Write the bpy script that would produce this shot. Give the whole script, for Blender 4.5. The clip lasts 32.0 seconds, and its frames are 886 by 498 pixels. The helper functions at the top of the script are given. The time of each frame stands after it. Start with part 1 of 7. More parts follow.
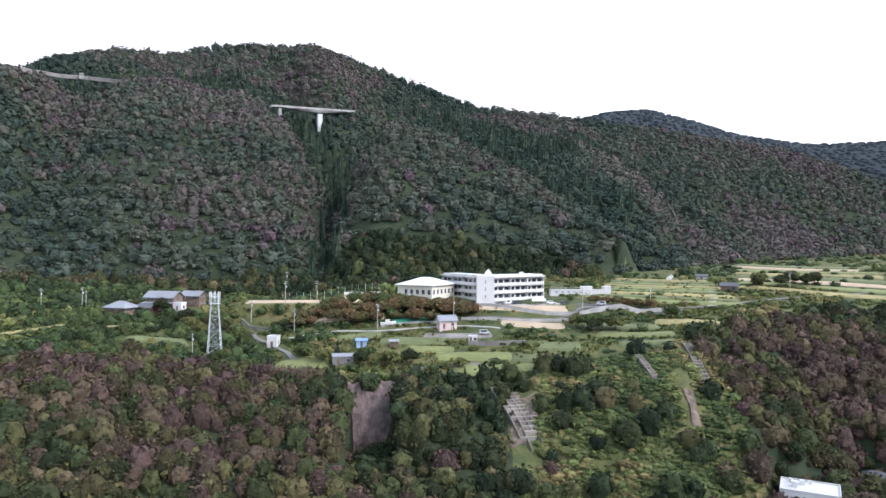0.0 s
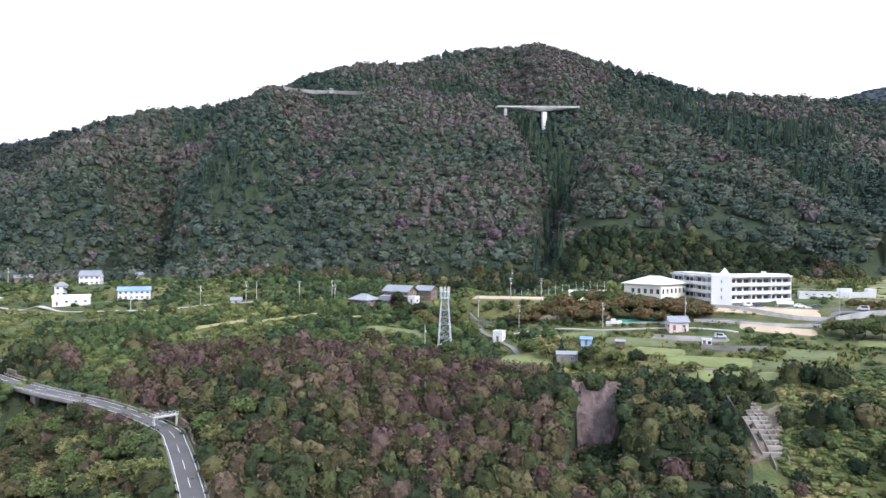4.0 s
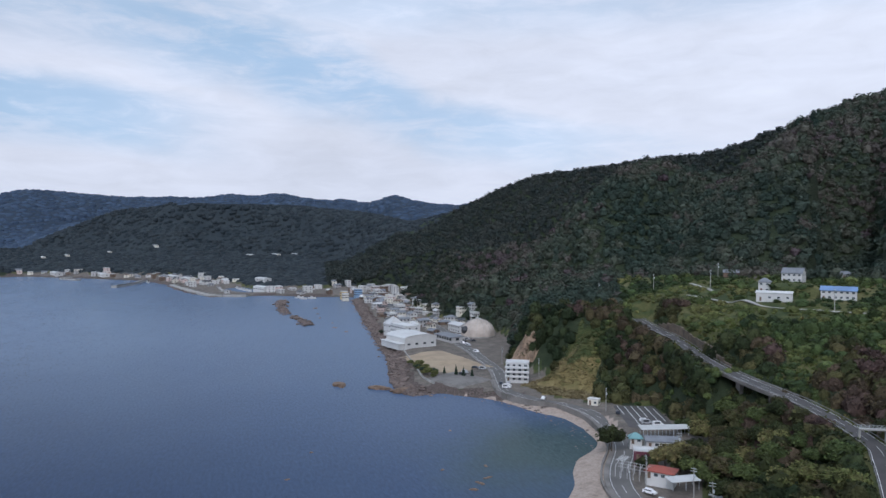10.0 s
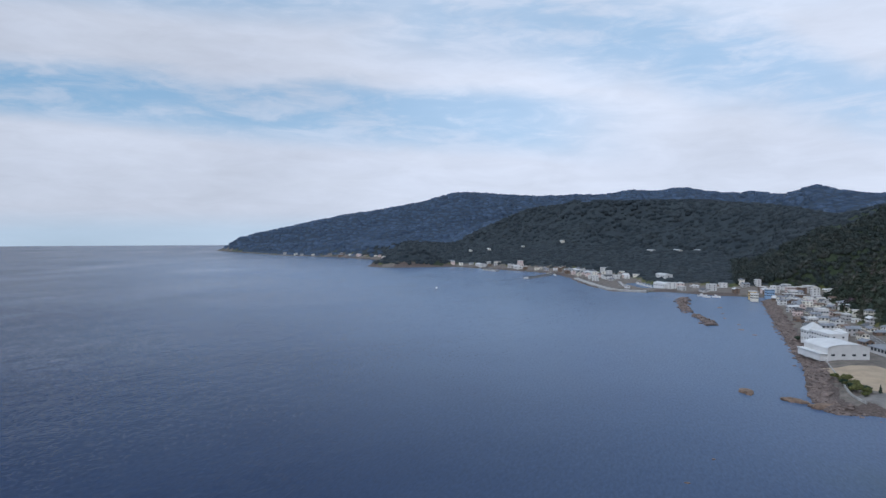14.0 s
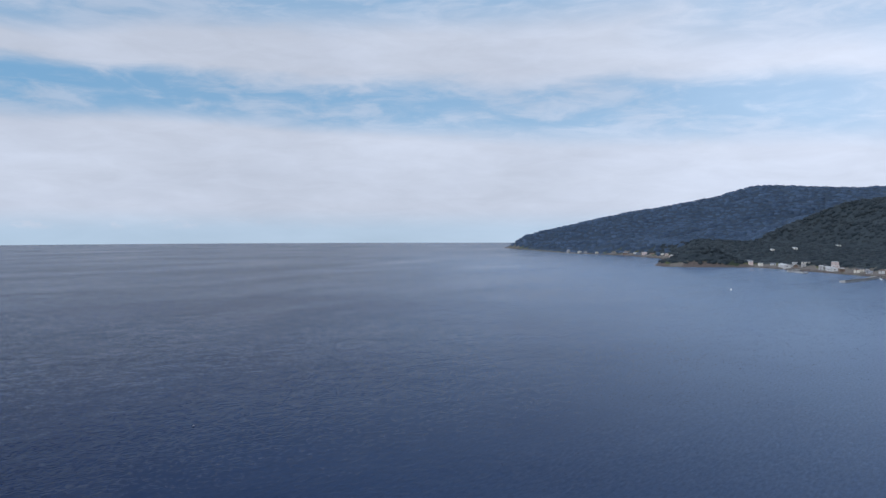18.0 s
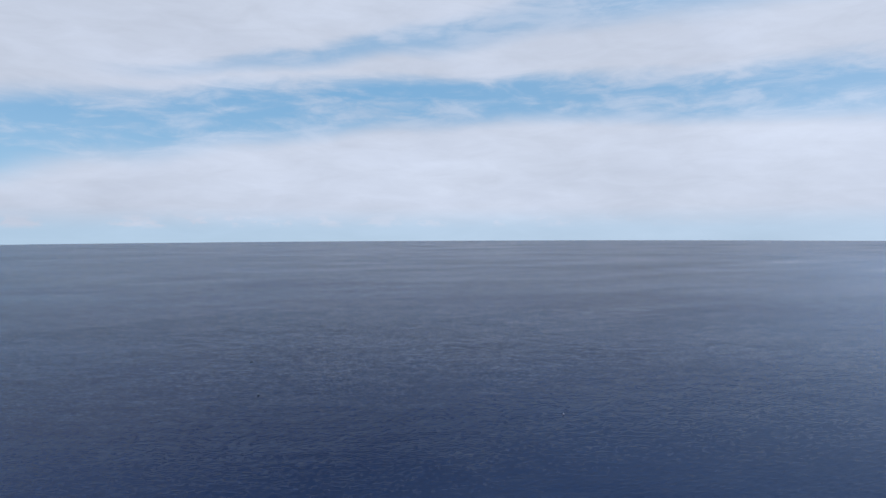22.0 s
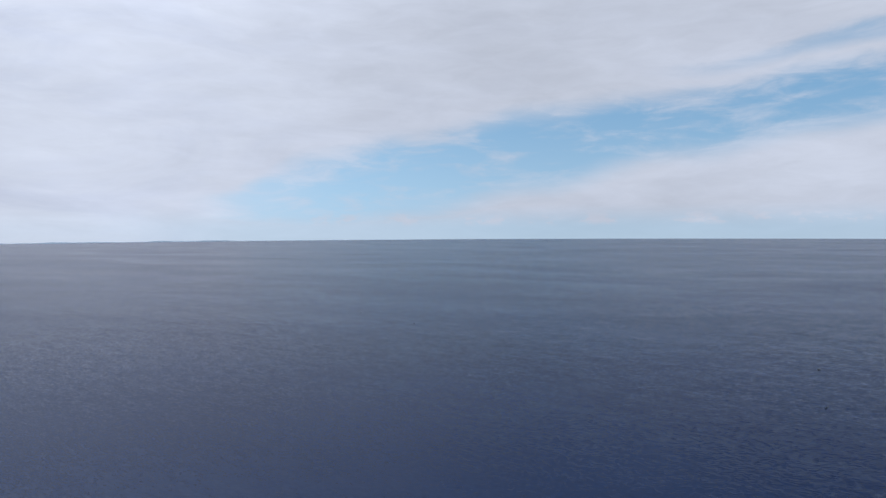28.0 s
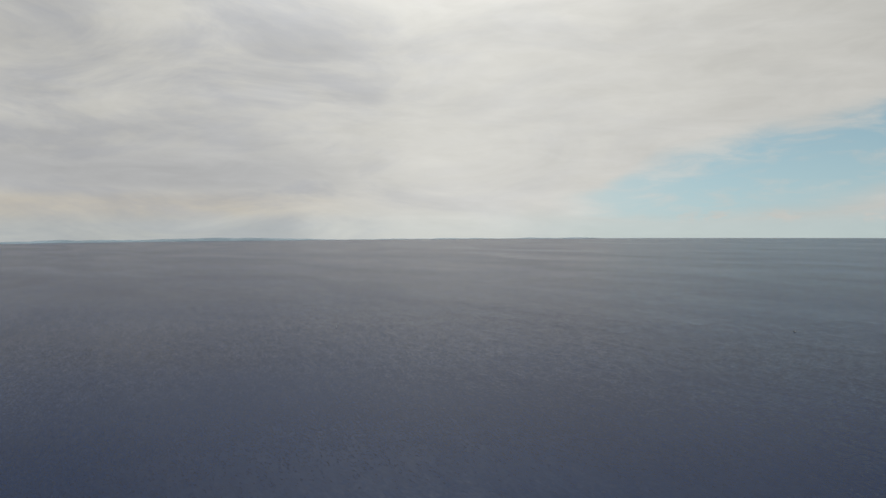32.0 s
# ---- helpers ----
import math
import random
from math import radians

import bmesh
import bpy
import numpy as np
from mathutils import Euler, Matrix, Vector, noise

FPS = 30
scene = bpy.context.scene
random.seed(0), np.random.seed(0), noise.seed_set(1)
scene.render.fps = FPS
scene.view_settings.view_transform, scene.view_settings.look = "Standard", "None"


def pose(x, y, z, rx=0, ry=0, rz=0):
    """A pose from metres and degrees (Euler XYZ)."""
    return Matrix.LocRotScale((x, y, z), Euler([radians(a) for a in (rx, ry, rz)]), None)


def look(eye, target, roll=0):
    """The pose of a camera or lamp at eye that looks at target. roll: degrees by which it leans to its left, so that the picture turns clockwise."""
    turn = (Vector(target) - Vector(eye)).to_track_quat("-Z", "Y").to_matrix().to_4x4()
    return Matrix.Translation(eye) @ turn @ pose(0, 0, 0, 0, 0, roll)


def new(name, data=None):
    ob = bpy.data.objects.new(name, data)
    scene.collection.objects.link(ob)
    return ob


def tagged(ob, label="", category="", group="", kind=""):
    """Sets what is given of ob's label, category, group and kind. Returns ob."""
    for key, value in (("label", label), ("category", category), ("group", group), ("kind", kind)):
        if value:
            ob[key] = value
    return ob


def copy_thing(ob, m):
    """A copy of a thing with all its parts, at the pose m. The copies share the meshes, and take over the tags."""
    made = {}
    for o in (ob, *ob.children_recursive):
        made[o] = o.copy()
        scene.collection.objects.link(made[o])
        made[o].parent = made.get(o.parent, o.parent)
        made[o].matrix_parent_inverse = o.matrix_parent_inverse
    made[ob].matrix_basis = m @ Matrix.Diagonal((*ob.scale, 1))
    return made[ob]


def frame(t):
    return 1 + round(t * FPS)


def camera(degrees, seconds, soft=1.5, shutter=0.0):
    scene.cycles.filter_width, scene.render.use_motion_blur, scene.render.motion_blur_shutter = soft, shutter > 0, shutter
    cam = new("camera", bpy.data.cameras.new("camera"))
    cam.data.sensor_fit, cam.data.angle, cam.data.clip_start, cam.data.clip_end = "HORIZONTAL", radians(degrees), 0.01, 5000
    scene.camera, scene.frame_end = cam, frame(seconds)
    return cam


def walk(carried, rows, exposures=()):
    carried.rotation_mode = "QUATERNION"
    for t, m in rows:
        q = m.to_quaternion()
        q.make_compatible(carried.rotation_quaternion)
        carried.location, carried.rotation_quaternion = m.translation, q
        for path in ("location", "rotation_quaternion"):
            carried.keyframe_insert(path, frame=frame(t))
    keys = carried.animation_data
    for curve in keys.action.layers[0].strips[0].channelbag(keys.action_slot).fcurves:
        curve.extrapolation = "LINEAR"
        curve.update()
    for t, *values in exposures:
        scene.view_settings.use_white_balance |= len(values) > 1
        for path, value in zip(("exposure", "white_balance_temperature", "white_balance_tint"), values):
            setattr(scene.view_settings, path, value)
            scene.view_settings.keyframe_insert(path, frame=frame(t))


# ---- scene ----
# The camera hovers 80 m over the sea and turns to its left: seconds, heading, tilt, roll.
EYE = (0.0, 0.0, 80.0)
TURN = [
    (0, 0.00, -0.16, -0.19),
    (0.5, 2.58, -0.21, -0.22),
    (1, 5.08, -0.27, -0.25),
    (1.5, 7.51, -0.32, -0.26),
    (2, 9.86, -0.37, -0.28),
    (2.5, 12.32, -0.40, -0.28),
    (4.5, 21.66, -0.46, -0.13),
    (5, 26.09, -0.49, -0.14),
    (5.5, 30.94, -0.52, -0.14),
    (6, 35.73, -0.54, -0.13),
    (6.5, 40.50, -0.57, -0.12),
    (7, 45.19, -0.59, -0.13),
    (7.5, 49.87, -0.62, -0.14),
    (8, 54.49, -0.64, -0.16),
    (8.5, 58.98, -0.67, -0.16),
    (9, 63.46, -0.71, -0.17),
    (9.5, 67.93, -0.76, -0.17),
    (10, 72.40, -0.82, -0.17),
    (10.5, 76.93, -0.88, -0.17),
    (11, 81.48, -0.94, -0.17),
    (11.5, 86.02, -1.00, -0.17),
    (12, 90.51, -1.07, -0.17),
    (12.5, 95.02, -1.13, -0.15),
    (13, 99.29, -1.18, -0.12),
    (13.5, 102.30, -1.23, -0.09),
    (15.5, 111.85, -1.32, -0.07),
    (16, 114.64, -1.34, -0.04),
    (16.5, 117.84, -1.37, -0.01),
    (17, 121.25, -1.39, 0.01),
    (17.5, 124.62, -1.42, 0.04),
    (18, 127.98, -1.45, 0.06),
    (18.5, 131.52, -1.47, 0.09),
    (19, 135.48, -1.49, 0.13),
    (19.5, 139.40, -1.51, 0.17),
    (20, 143.19, -1.53, 0.21),
    (20.5, 146.92, -1.55, 0.25),
    (21, 150.64, -1.58, 0.27),
    (21.5, 154.28, -1.60, 0.27),
    (22, 157.88, -1.61, 0.26),
    (22.5, 161.44, -1.63, 0.25),
    (23, 165.00, -1.64, 0.24),
    (23.5, 168.71, -1.65, 0.23),
    (24, 172.46, -1.67, 0.23),
    (24.5, 176.21, -1.68, 0.24),
    (25, 179.96, -1.70, 0.25),
    (25.5, 183.63, -1.71, 0.26),
    (27.5, 198.45, -1.73, 0.33),
    (28, 202.14, -1.73, 0.33),
    (28.5, 205.83, -1.74, 0.32),
    (29, 209.51, -1.75, 0.32),
    (29.5, 213.28, -1.75, 0.32),
    (30, 216.96, -1.76, 0.34),
    (30.5, 220.55, -1.76, 0.35),
    (31, 224.25, -1.77, 0.37),
    (31.5, 227.99, -1.77, 0.37),
    (32, 231.63, -1.77, 0.36),
]
cam = camera(65.37, 32.0)
EXPOSURES = [
    (0.0, 0.93, 6080, 16), (2.0, 1.02, 6080, 16), (4.5, 1.14, 6050, 16), (5.0, 1.07, 6050, 16), (6.0, 0.62, 6000, 15), (7.0, 0.04, 5850, 15), (8.0, -0.2, 5900, 14), (9.0, -0.4, 5820, 13), (11.0, -0.4, 5780, 11), (13.0, -0.38, 5700, 10),
    (16.0, -0.42, 5700, 10), (19.0, -0.34, 5700, 10), (24.0, -0.26, 5700, 10), (28.0, -0.36, 5800, 11), (30.0, -0.42, 6000, 11), (31.0, -0.46, 6800, 8), (32.0, -0.46, 7150, 5),
]
walk(cam, [(t, pose(*EYE, 90 + tilt, roll, heading)) for t, heading, tilt, roll in TURN], EXPOSURES)

# ---- sky, sun ----
SUN_AZ, SUN_EL = 238.0, 42.0  # bearing to the left of the first heading


def bearing(az, r=1.0):
    a = radians(az)
    return Vector((-math.sin(a) * r, math.cos(a) * r, 0.0))


class Nodes:
    """Small helper to write node trees as expressions."""

    def __init__(self, tree):
        self.tree, self.nodes, self.links = tree, tree.nodes, tree.links

    def put(self, socket, value):
        if isinstance(value, bpy.types.NodeSocket):
            self.links.new(value, socket)
        elif value is not None:
            socket.default_value = value

    def node(self, kind, **props):
        n = self.nodes.new(kind)
        for k, v in props.items():
            if k == "operation":
                n.operation = v
            elif k == "blend_type":
                n.blend_type = v
            elif k == "data_type":
                n.data_type = v
        return n

    def math(self, op, a, b=None, c=None, clamp=False):
        n = self.node("ShaderNodeMath", operation=op)
        n.use_clamp = clamp
        for i, v in enumerate((a, b, c)):
            self.put(n.inputs[i], v)
        return n.outputs[0]

    def vec(self, op, a, b=None, scale=None):
        n = self.node("ShaderNodeVectorMath", operation=op)
        self.put(n.inputs[0], a)
        self.put(n.inputs[1], b)
        if scale is not None:
            self.put(n.inputs["Scale"], scale)
        return n.outputs["Value"] if op == "DOT_PRODUCT" else n.outputs["Vector"]

    def join(self, x, y, z):
        n = self.node("ShaderNodeCombineXYZ")
        for i, v in enumerate((x, y, z)):
            self.put(n.inputs[i], v)
        return n.outputs[0]

    def split(self, v):
        n = self.node("ShaderNodeSeparateXYZ")
        self.put(n.inputs[0], v)
        return n.outputs

    def noise(self, vector, scale, detail=4.0, rough=0.55, distortion=0.0):
        n = self.node("ShaderNodeTexNoise")
        self.put(n.inputs["Vector"], vector)
        self.put(n.inputs["Scale"], scale)
        self.put(n.inputs["Detail"], detail)
        self.put(n.inputs["Roughness"], rough)
        self.put(n.inputs["Distortion"], distortion)
        return n.outputs["Fac"]

    def ramp(self, fac, stops, mode="LINEAR"):
        n = self.node("ShaderNodeValToRGB")
        n.color_ramp.interpolation = mode
        e = n.color_ramp.elements
        while len(e) < len(stops):
            e.new(0.5)
        for el, (pos, col) in zip(e, stops):
            el.position = pos
            el.color = (*col, 1) if isinstance(col, tuple) else (col, col, col, 1)
        self.put(n.inputs[0], fac)
        return n.outputs["Color"]

    def mix(self, fac, a, b, blend="MIX"):
        n = self.node("ShaderNodeMix", data_type="RGBA", blend_type=blend)
        self.put(n.inputs[0], fac)
        self.put(n.inputs[6], (*a, 1) if isinstance(a, tuple) else a)
        self.put(n.inputs[7], (*b, 1) if isinstance(b, tuple) else b)
        return n.outputs[2]

    def span(self, v, a, b, c=0.0, d=1.0):
        n = self.node("ShaderNodeMapRange")
        n.interpolation_type = "SMOOTHSTEP"
        for i, x in enumerate((v, a, b, c, d)):
            self.put(n.inputs[i], x)
        return n.outputs[0]


world = bpy.data.worlds.new("sky")
scene.world = world
world.use_nodes = True
world.node_tree.nodes.clear()
N = Nodes(world.node_tree)
ray_dir = N.node("ShaderNodeTexCoord").outputs["Generated"]
dx, dy, dz = N.split(ray_dir)
lifted = N.join(dx, dy, N.math("MAXIMUM", N.math("ADD", dz, 0.09), 0.07))
sky = N.node("ShaderNodeTexSky")
sky.sky_type = "NISHITA"
sky.sun_disc = False
sky.sun_elevation = radians(SUN_EL)
sky.sun_rotation = radians(-SUN_AZ)
sky.air_density, sky.dust_density, sky.ozone_density = 1.0, 0.6, 2.0
N.put(sky.inputs["Vector"], lifted)
# bearing 0..1 over -64..296 degrees, elevation in degrees above the sea's edge
fore, side = bearing(116), bearing(206)
turn = N.math("ARCTAN2", N.vec("DOT_PRODUCT", ray_dir, tuple(side)), N.vec("DOT_PRODUCT", ray_dir, tuple(fore)))
az01 = N.math("MULTIPLY_ADD", turn, 0.5 / math.pi, 0.5)
el = N.math("MULTIPLY_ADD", N.math("ARCSINE", dz), 180 / math.pi, 0.93)


def by_bearing(stops, top):
    return N.math("MULTIPLY", N.ramp(az01, [((a + 64) / 360, v / top) for a, v in stops], "EASE"), top)


wisp = N.noise(N.join(N.math("MULTIPLY", az01, 26), N.math("MULTIPLY", el, 0.22), 0.3), 1.0, 6, 0.6, 0.6)
fine = N.noise(N.join(N.math("MULTIPLY", az01, 70), N.math("MULTIPLY", el, 0.75), 1.7), 1.0, 5, 0.62, 0.4)
patch = N.noise(N.join(N.math("MULTIPLY", az01, 14), N.math("MULTIPLY", el, 0.09), 4.1), 1.0, 3, 0.5, 0.2)
ripple = N.math("MULTIPLY_ADD", wisp, 3.4, N.math("MULTIPLY_ADD", fine, 1.6, -2.5))
veil = N.span(N.math("ADD", N.math("MULTIPLY", fine, 0.6), N.math("MULTIPLY", wisp, 0.4)), 0.42, 0.62)


def opening(mid, half, strength, torn, rag, outer=1.25, inner=0.65):
    """A long gap in the cloud: its height and half width by bearing, how clear it is, how torn by streaks."""
    off = N.math("ABSOLUTE", N.math("SUBTRACT", N.math("MULTIPLY_ADD", ripple, rag, el), by_bearing(mid, 24)))
    inside = N.span(N.math("DIVIDE", off, by_bearing(half, 6)), outer, inner)
    return N.math("MULTIPLY", N.math("MULTIPLY", inside, by_bearing(strength, 1)), N.math("MULTIPLY_ADD", veil, -torn, 1.0))


main_gap = opening([(88, 9.0), (104, 10.2), (116, 10.7), (131, 11.0), (150, 11.4), (161, 11.2), (174, 10.1), (183, 8.8), (195, 6.9), (205, 4.9), (213, 3.7), (220, 2.4)],
                   [(95, 2.2), (116, 2.3), (150, 1.7), (161, 1.8), (174, 2.3), (183, 2.4), (195, 3.1), (205, 3.4), (213, 2.9), (220, 1.2)],
                   [(86, 0.0), (100, 0.6), (116, 0.75), (140, 0.9), (165, 1.0), (210, 1.0), (217, 0.75), (223, 0.0)], 0.55, 0.55, 1.4, 0.5)
west_gap = opening([(46, 7.0), (60, 8.0), (71, 9.8), (83, 14.0), (90, 16.2), (102, 18.5)], [(50, 1.4), (71, 2.0), (83, 3.0), (102, 3.0)],
                   [(44, 0.0), (56, 0.2), (72, 0.5), (86, 0.62), (104, 0.5), (116, 0.0)], 0.6, 0.7, 1.6, 0.3)
high_gap = opening([(130, 19.5), (148, 18.3), (160, 16.2), (170, 14.4), (182, 13.0)], [(130, 1.8), (150, 1.3), (170, 0.7), (182, 0.4)],
                   [(100, 0.3), (130, 0.75), (168, 0.7), (180, 0.3), (186, 0.0)], 0.5, 0.5, 1.8, 0.2)
low_gap = N.math("MULTIPLY", N.span(el, 3.0, 0.8), by_bearing([(60, 0.2), (120, 0.45), (195, 0.6), (215, 0.45), (230, 0.15)], 1))
puffs = N.math("MULTIPLY", N.span(N.noise(N.join(N.math("MULTIPLY", az01, 130), N.math("MULTIPLY", el, 0.8), 2.2), 1.0, 4, 0.6), 0.5, 0.62),
               N.math("MULTIPLY", N.math("MULTIPLY", N.span(el, 1.0, 1.5), N.span(el, 2.6, 1.7)), by_bearing([(130, 0.0), (150, 0.5), (185, 0.9), (208, 0.7), (220, 0.0)], 1)))
clear = N.math("MAXIMUM", N.math("MAXIMUM", main_gap, west_gap), N.math("MAXIMUM", high_gap, low_gap))
clear = N.math("MULTIPLY", clear, N.math("SUBTRACT", 1.0, puffs), clamp=True)
clear = N.math("ADD", clear, N.math("MULTIPLY", N.span(el, 24, 44), by_bearing([(60, 0.35), (100, 0.55), (140, 0.85), (190, 0.85), (212, 0.4), (230, 0.15)], 1)), clamp=True)
tone = N.math("MULTIPLY_ADD", patch, 0.5, 0.66)
tone = N.math("MULTIPLY", tone, N.math("MULTIPLY_ADD", fine, 0.3, 0.85))
# grey-blue bellies of the cloud sheet towards the sun, and its brighter core round the hidden sun
belly = N.math("MULTIPLY", N.span(N.math("MULTIPLY_ADD", fine, 0.3, wisp), 0.5, 0.85), by_bearing([(205, 0.1), (225, 0.3), (246, 0.75), (270, 0.8), (290, 0.3)], 1))
low_band = N.math("MULTIPLY", N.math("MULTIPLY", N.span(N.math("MULTIPLY_ADD", ripple, 0.4, el), 9.5, 5.5), N.span(N.math("MULTIPLY_ADD", ripple, 0.25, el), 3.0, 4.6)), by_bearing([(232, 0.0), (248, 0.6), (290, 0.7)], 1))
belly = N.math("MAXIMUM", belly, low_band)
bright = by_bearing([(-40, 1.4), (40, 1.34), (72, 1.3), (98, 1.24), (122, 1.08), (150, 0.99), (190, 0.96), (225, 1.1), (262, 0.95)], 2)
s_way = bearing(SUN_AZ, math.cos(radians(SUN_EL))) + Vector((0, 0, math.sin(radians(SUN_EL))))
to_sun = N.math("ARCCOSINE", N.math("MINIMUM", N.vec("DOT_PRODUCT", ray_dir, tuple(s_way)), 0.9999))
halo = N.math("EXPONENT", N.math("MULTIPLY", N.math("MULTIPLY", to_sun, to_sun), -1 / radians(17) ** 2))
sheen = N.math("MULTIPLY", N.math("MULTIPLY", N.span(el, 18.5, 27), N.span(el, 72, 40)), by_bearing([(168, 0.0), (190, 0.3), (210, 0.9), (238, 1.0), (262, 0.6), (288, 0.15)], 1))
glow = bright
bright = N.math("ADD", bright, N.math("MULTIPLY_ADD", halo, 3.0, N.math("MULTIPLY", sheen, 3.2)))
warm_strip = N.math("MULTIPLY", N.math("MULTIPLY", N.span(el, 4.2, 3.0), N.span(el, 1.2, 2.4)), by_bearing([(236, 0.0), (250, 0.7), (275, 0.7)], 1))
cloud_col = N.mix(belly, N.mix(warm_strip, (0.85, 0.86, 0.905), (0.90, 0.84, 0.78)), (0.56, 0.59, 0.70))
cloud = N.vec("SCALE", N.vec("SCALE", cloud_col, None, 10.0), None, N.math("MULTIPLY", tone, bright))
blue = N.mix(N.span(el, 2.0, 13.0), N.join(5.3, 7.6, 9.0), N.join(3.2, 5.75, 7.95))
sky_col = N.mix(0.2, blue, sky.outputs[0])
full = N.mix(clear, cloud, N.vec("SCALE", sky_col, None, glow))
bg = N.node("ShaderNodeBackground")
N.put(bg.inputs["Color"], full)
N.put(bg.inputs["Strength"], 0.1)
N.links.new(bg.outputs[0], N.node("ShaderNodeOutputWorld").inputs["Surface"])

sun_data = bpy.data.lights.new("sun", "SUN")
sun_data.energy, sun_data.angle, sun_data.color = 1.4, radians(10), (1.0, 0.95, 0.88)
sun = new("sun", sun_data)
s_dir = bearing(SUN_AZ, math.cos(radians(SUN_EL))) + Vector((0, 0, math.sin(radians(SUN_EL))))
sun.matrix_world = look(tuple(s_dir * 500), (0, 0, 0))

# ---- materials ----
def material(name, rough=0.8, metal=0.0, spec=None):
    m = bpy.data.materials.new(name)
    m.use_nodes = True
    n = Nodes(m.node_tree)
    b = m.node_tree.nodes["Principled BSDF"]
    b.inputs["Roughness"].default_value, b.inputs["Metallic"].default_value = rough, metal
    if spec is not None:
        b.inputs["Specular IOR Level"].default_value = spec
    return m, n, b


def place(n):
    return n.node("ShaderNodeNewGeometry").outputs["Position"]


def bump(n, b, height, strength=0.4, distance=0.1):
    k = n.node("ShaderNodeBump")
    n.put(k.inputs["Strength"], strength)
    n.put(k.inputs["Distance"], distance)
    n.put(k.inputs["Height"], height)
    n.links.new(k.outputs[0], b.inputs["Normal"])


def plain(name, colour, rough=0.75, grain=6.0, amount=0.18, stain=0.25, metal=0.0, relief=0.02, patch=0.15, streak=1.0):
    """Paint, render, concrete and the like: a base colour with stains at 1/stain m, fine grain, slight relief."""
    m, n, b = material(name, rough, metal)
    p = n.vec("MULTIPLY", place(n), (1.0, 1.0, streak))
    big, small = n.noise(p, patch, 4, 0.6), n.noise(p, grain, 3, 0.6)
    dark = tuple(c * (1 - stain) for c in colour)
    c = n.mix(n.span(big, 0.35, 0.7), colour, dark)
    v = n.math("MULTIPLY_ADD", small, amount * 2, 1 - amount)
    info = n.node("ShaderNodeObjectInfo").outputs["Random"]
    v = n.math("MULTIPLY", v, n.math("MULTIPLY_ADD", info, 0.16, 0.92))
    n.put(b.inputs["Base Color"], n.vec("SCALE", c, None, v))
    bump(n, b, small, 0.3, relief)
    return m


def foliage(name, stops, leaf=1.1, gloss=0.8, soft=0.6, vary=1.0):
    """Leaves: a tint for each tree, patches of kinds over the hillside, light and dark sprays."""
    m, n, b = material(name, gloss, 0.0, 0.12)
    a = n.node("ShaderNodeAttribute")
    a.attribute_name = "tint"
    p = place(n)
    t = n.math("ADD", a.outputs["Fac"], n.math("MULTIPLY_ADD", n.noise(p, 0.012, 3, 0.6), 0.55, -0.275), clamp=True)
    c = n.ramp(t, stops)
    spray = n.math("ADD", n.math("MULTIPLY", n.noise(p, leaf, 3, 0.65), 0.5), n.math("MULTIPLY", n.noise(p, leaf * 3.3, 2, 0.6), 0.5))
    big = n.noise(p, leaf * 0.2, 2, 0.5)
    isl = n.node("ShaderNodeNewGeometry").outputs["Random Per Island"]
    v = n.math("MULTIPLY", n.math("MULTIPLY_ADD", spray, 1.5 * vary, 1 - 0.75 * vary), n.math("MULTIPLY_ADD", big, 0.9 * vary, 1 - 0.45 * vary))
    v = n.math("MULTIPLY", v, n.math("MULTIPLY_ADD", isl, 1.1 * vary, 1 - 0.55 * vary))
    n.put(b.inputs["Base Color"], n.vec("SCALE", c, None, v))
    bump(n, b, spray, soft, 1.0)
    return m


WOODS = [(0.0, (0.024, 0.041, 0.032)), (0.3, (0.042, 0.058, 0.045)), (0.5, (0.065, 0.076, 0.055)),
         (0.64, (0.086, 0.079, 0.066)), (0.76, (0.086, 0.075, 0.069)), (0.88, (0.084, 0.068, 0.069)), (1.0, (0.081, 0.058, 0.067))]
GREENS = [(0.0, (0.025, 0.040, 0.018)), (0.4, (0.046, 0.067, 0.024)), (0.75, (0.091, 0.106, 0.036)), (1.0, (0.155, 0.120, 0.056))]
DARKS = [(0.0, (0.018, 0.031, 0.022)), (0.6, (0.028, 0.045, 0.030)), (1.0, (0.044, 0.062, 0.037))]
# far leaves: aerial haze is put into the colour as blue
HAZED_FARS = [(0.0, (0.038, 0.058, 0.094)), (0.5, (0.045, 0.068, 0.108)), (1.0, (0.054, 0.078, 0.120))]
AUTUMN = [(0.0, (0.07, 0.072, 0.028)), (0.5, (0.105, 0.078, 0.036)), (1.0, (0.125, 0.068, 0.038))]
leaf_autumn = foliage("turning_leaves", AUTUMN)
leaf_mixed = foliage("mixed_leaves", WOODS, 0.7, vary=0.45)
CLIFF = [(0.0, (0.016, 0.026, 0.013)), (0.25, (0.027, 0.037, 0.016)), (0.42, (0.044, 0.052, 0.021)), (0.55, (0.068, 0.064, 0.027)),
         (0.66, (0.074, 0.057, 0.035)), (0.78, (0.075, 0.053, 0.040)), (0.9, (0.072, 0.048, 0.041)), (1.0, (0.063, 0.041, 0.037))]
leaf_cliff = foliage("cliff_leaves", CLIFF, 1.2, soft=0.9, vary=1.0)
leaf_green = foliage("shrub_leaves", GREENS)
leaf_grass = foliage("grass_leaves", [(0.0, (0.040, 0.060, 0.020)), (0.5, (0.072, 0.095, 0.030)), (0.8, (0.115, 0.125, 0.040)), (1.0, (0.18, 0.15, 0.065))], 1.5, vary=0.6)
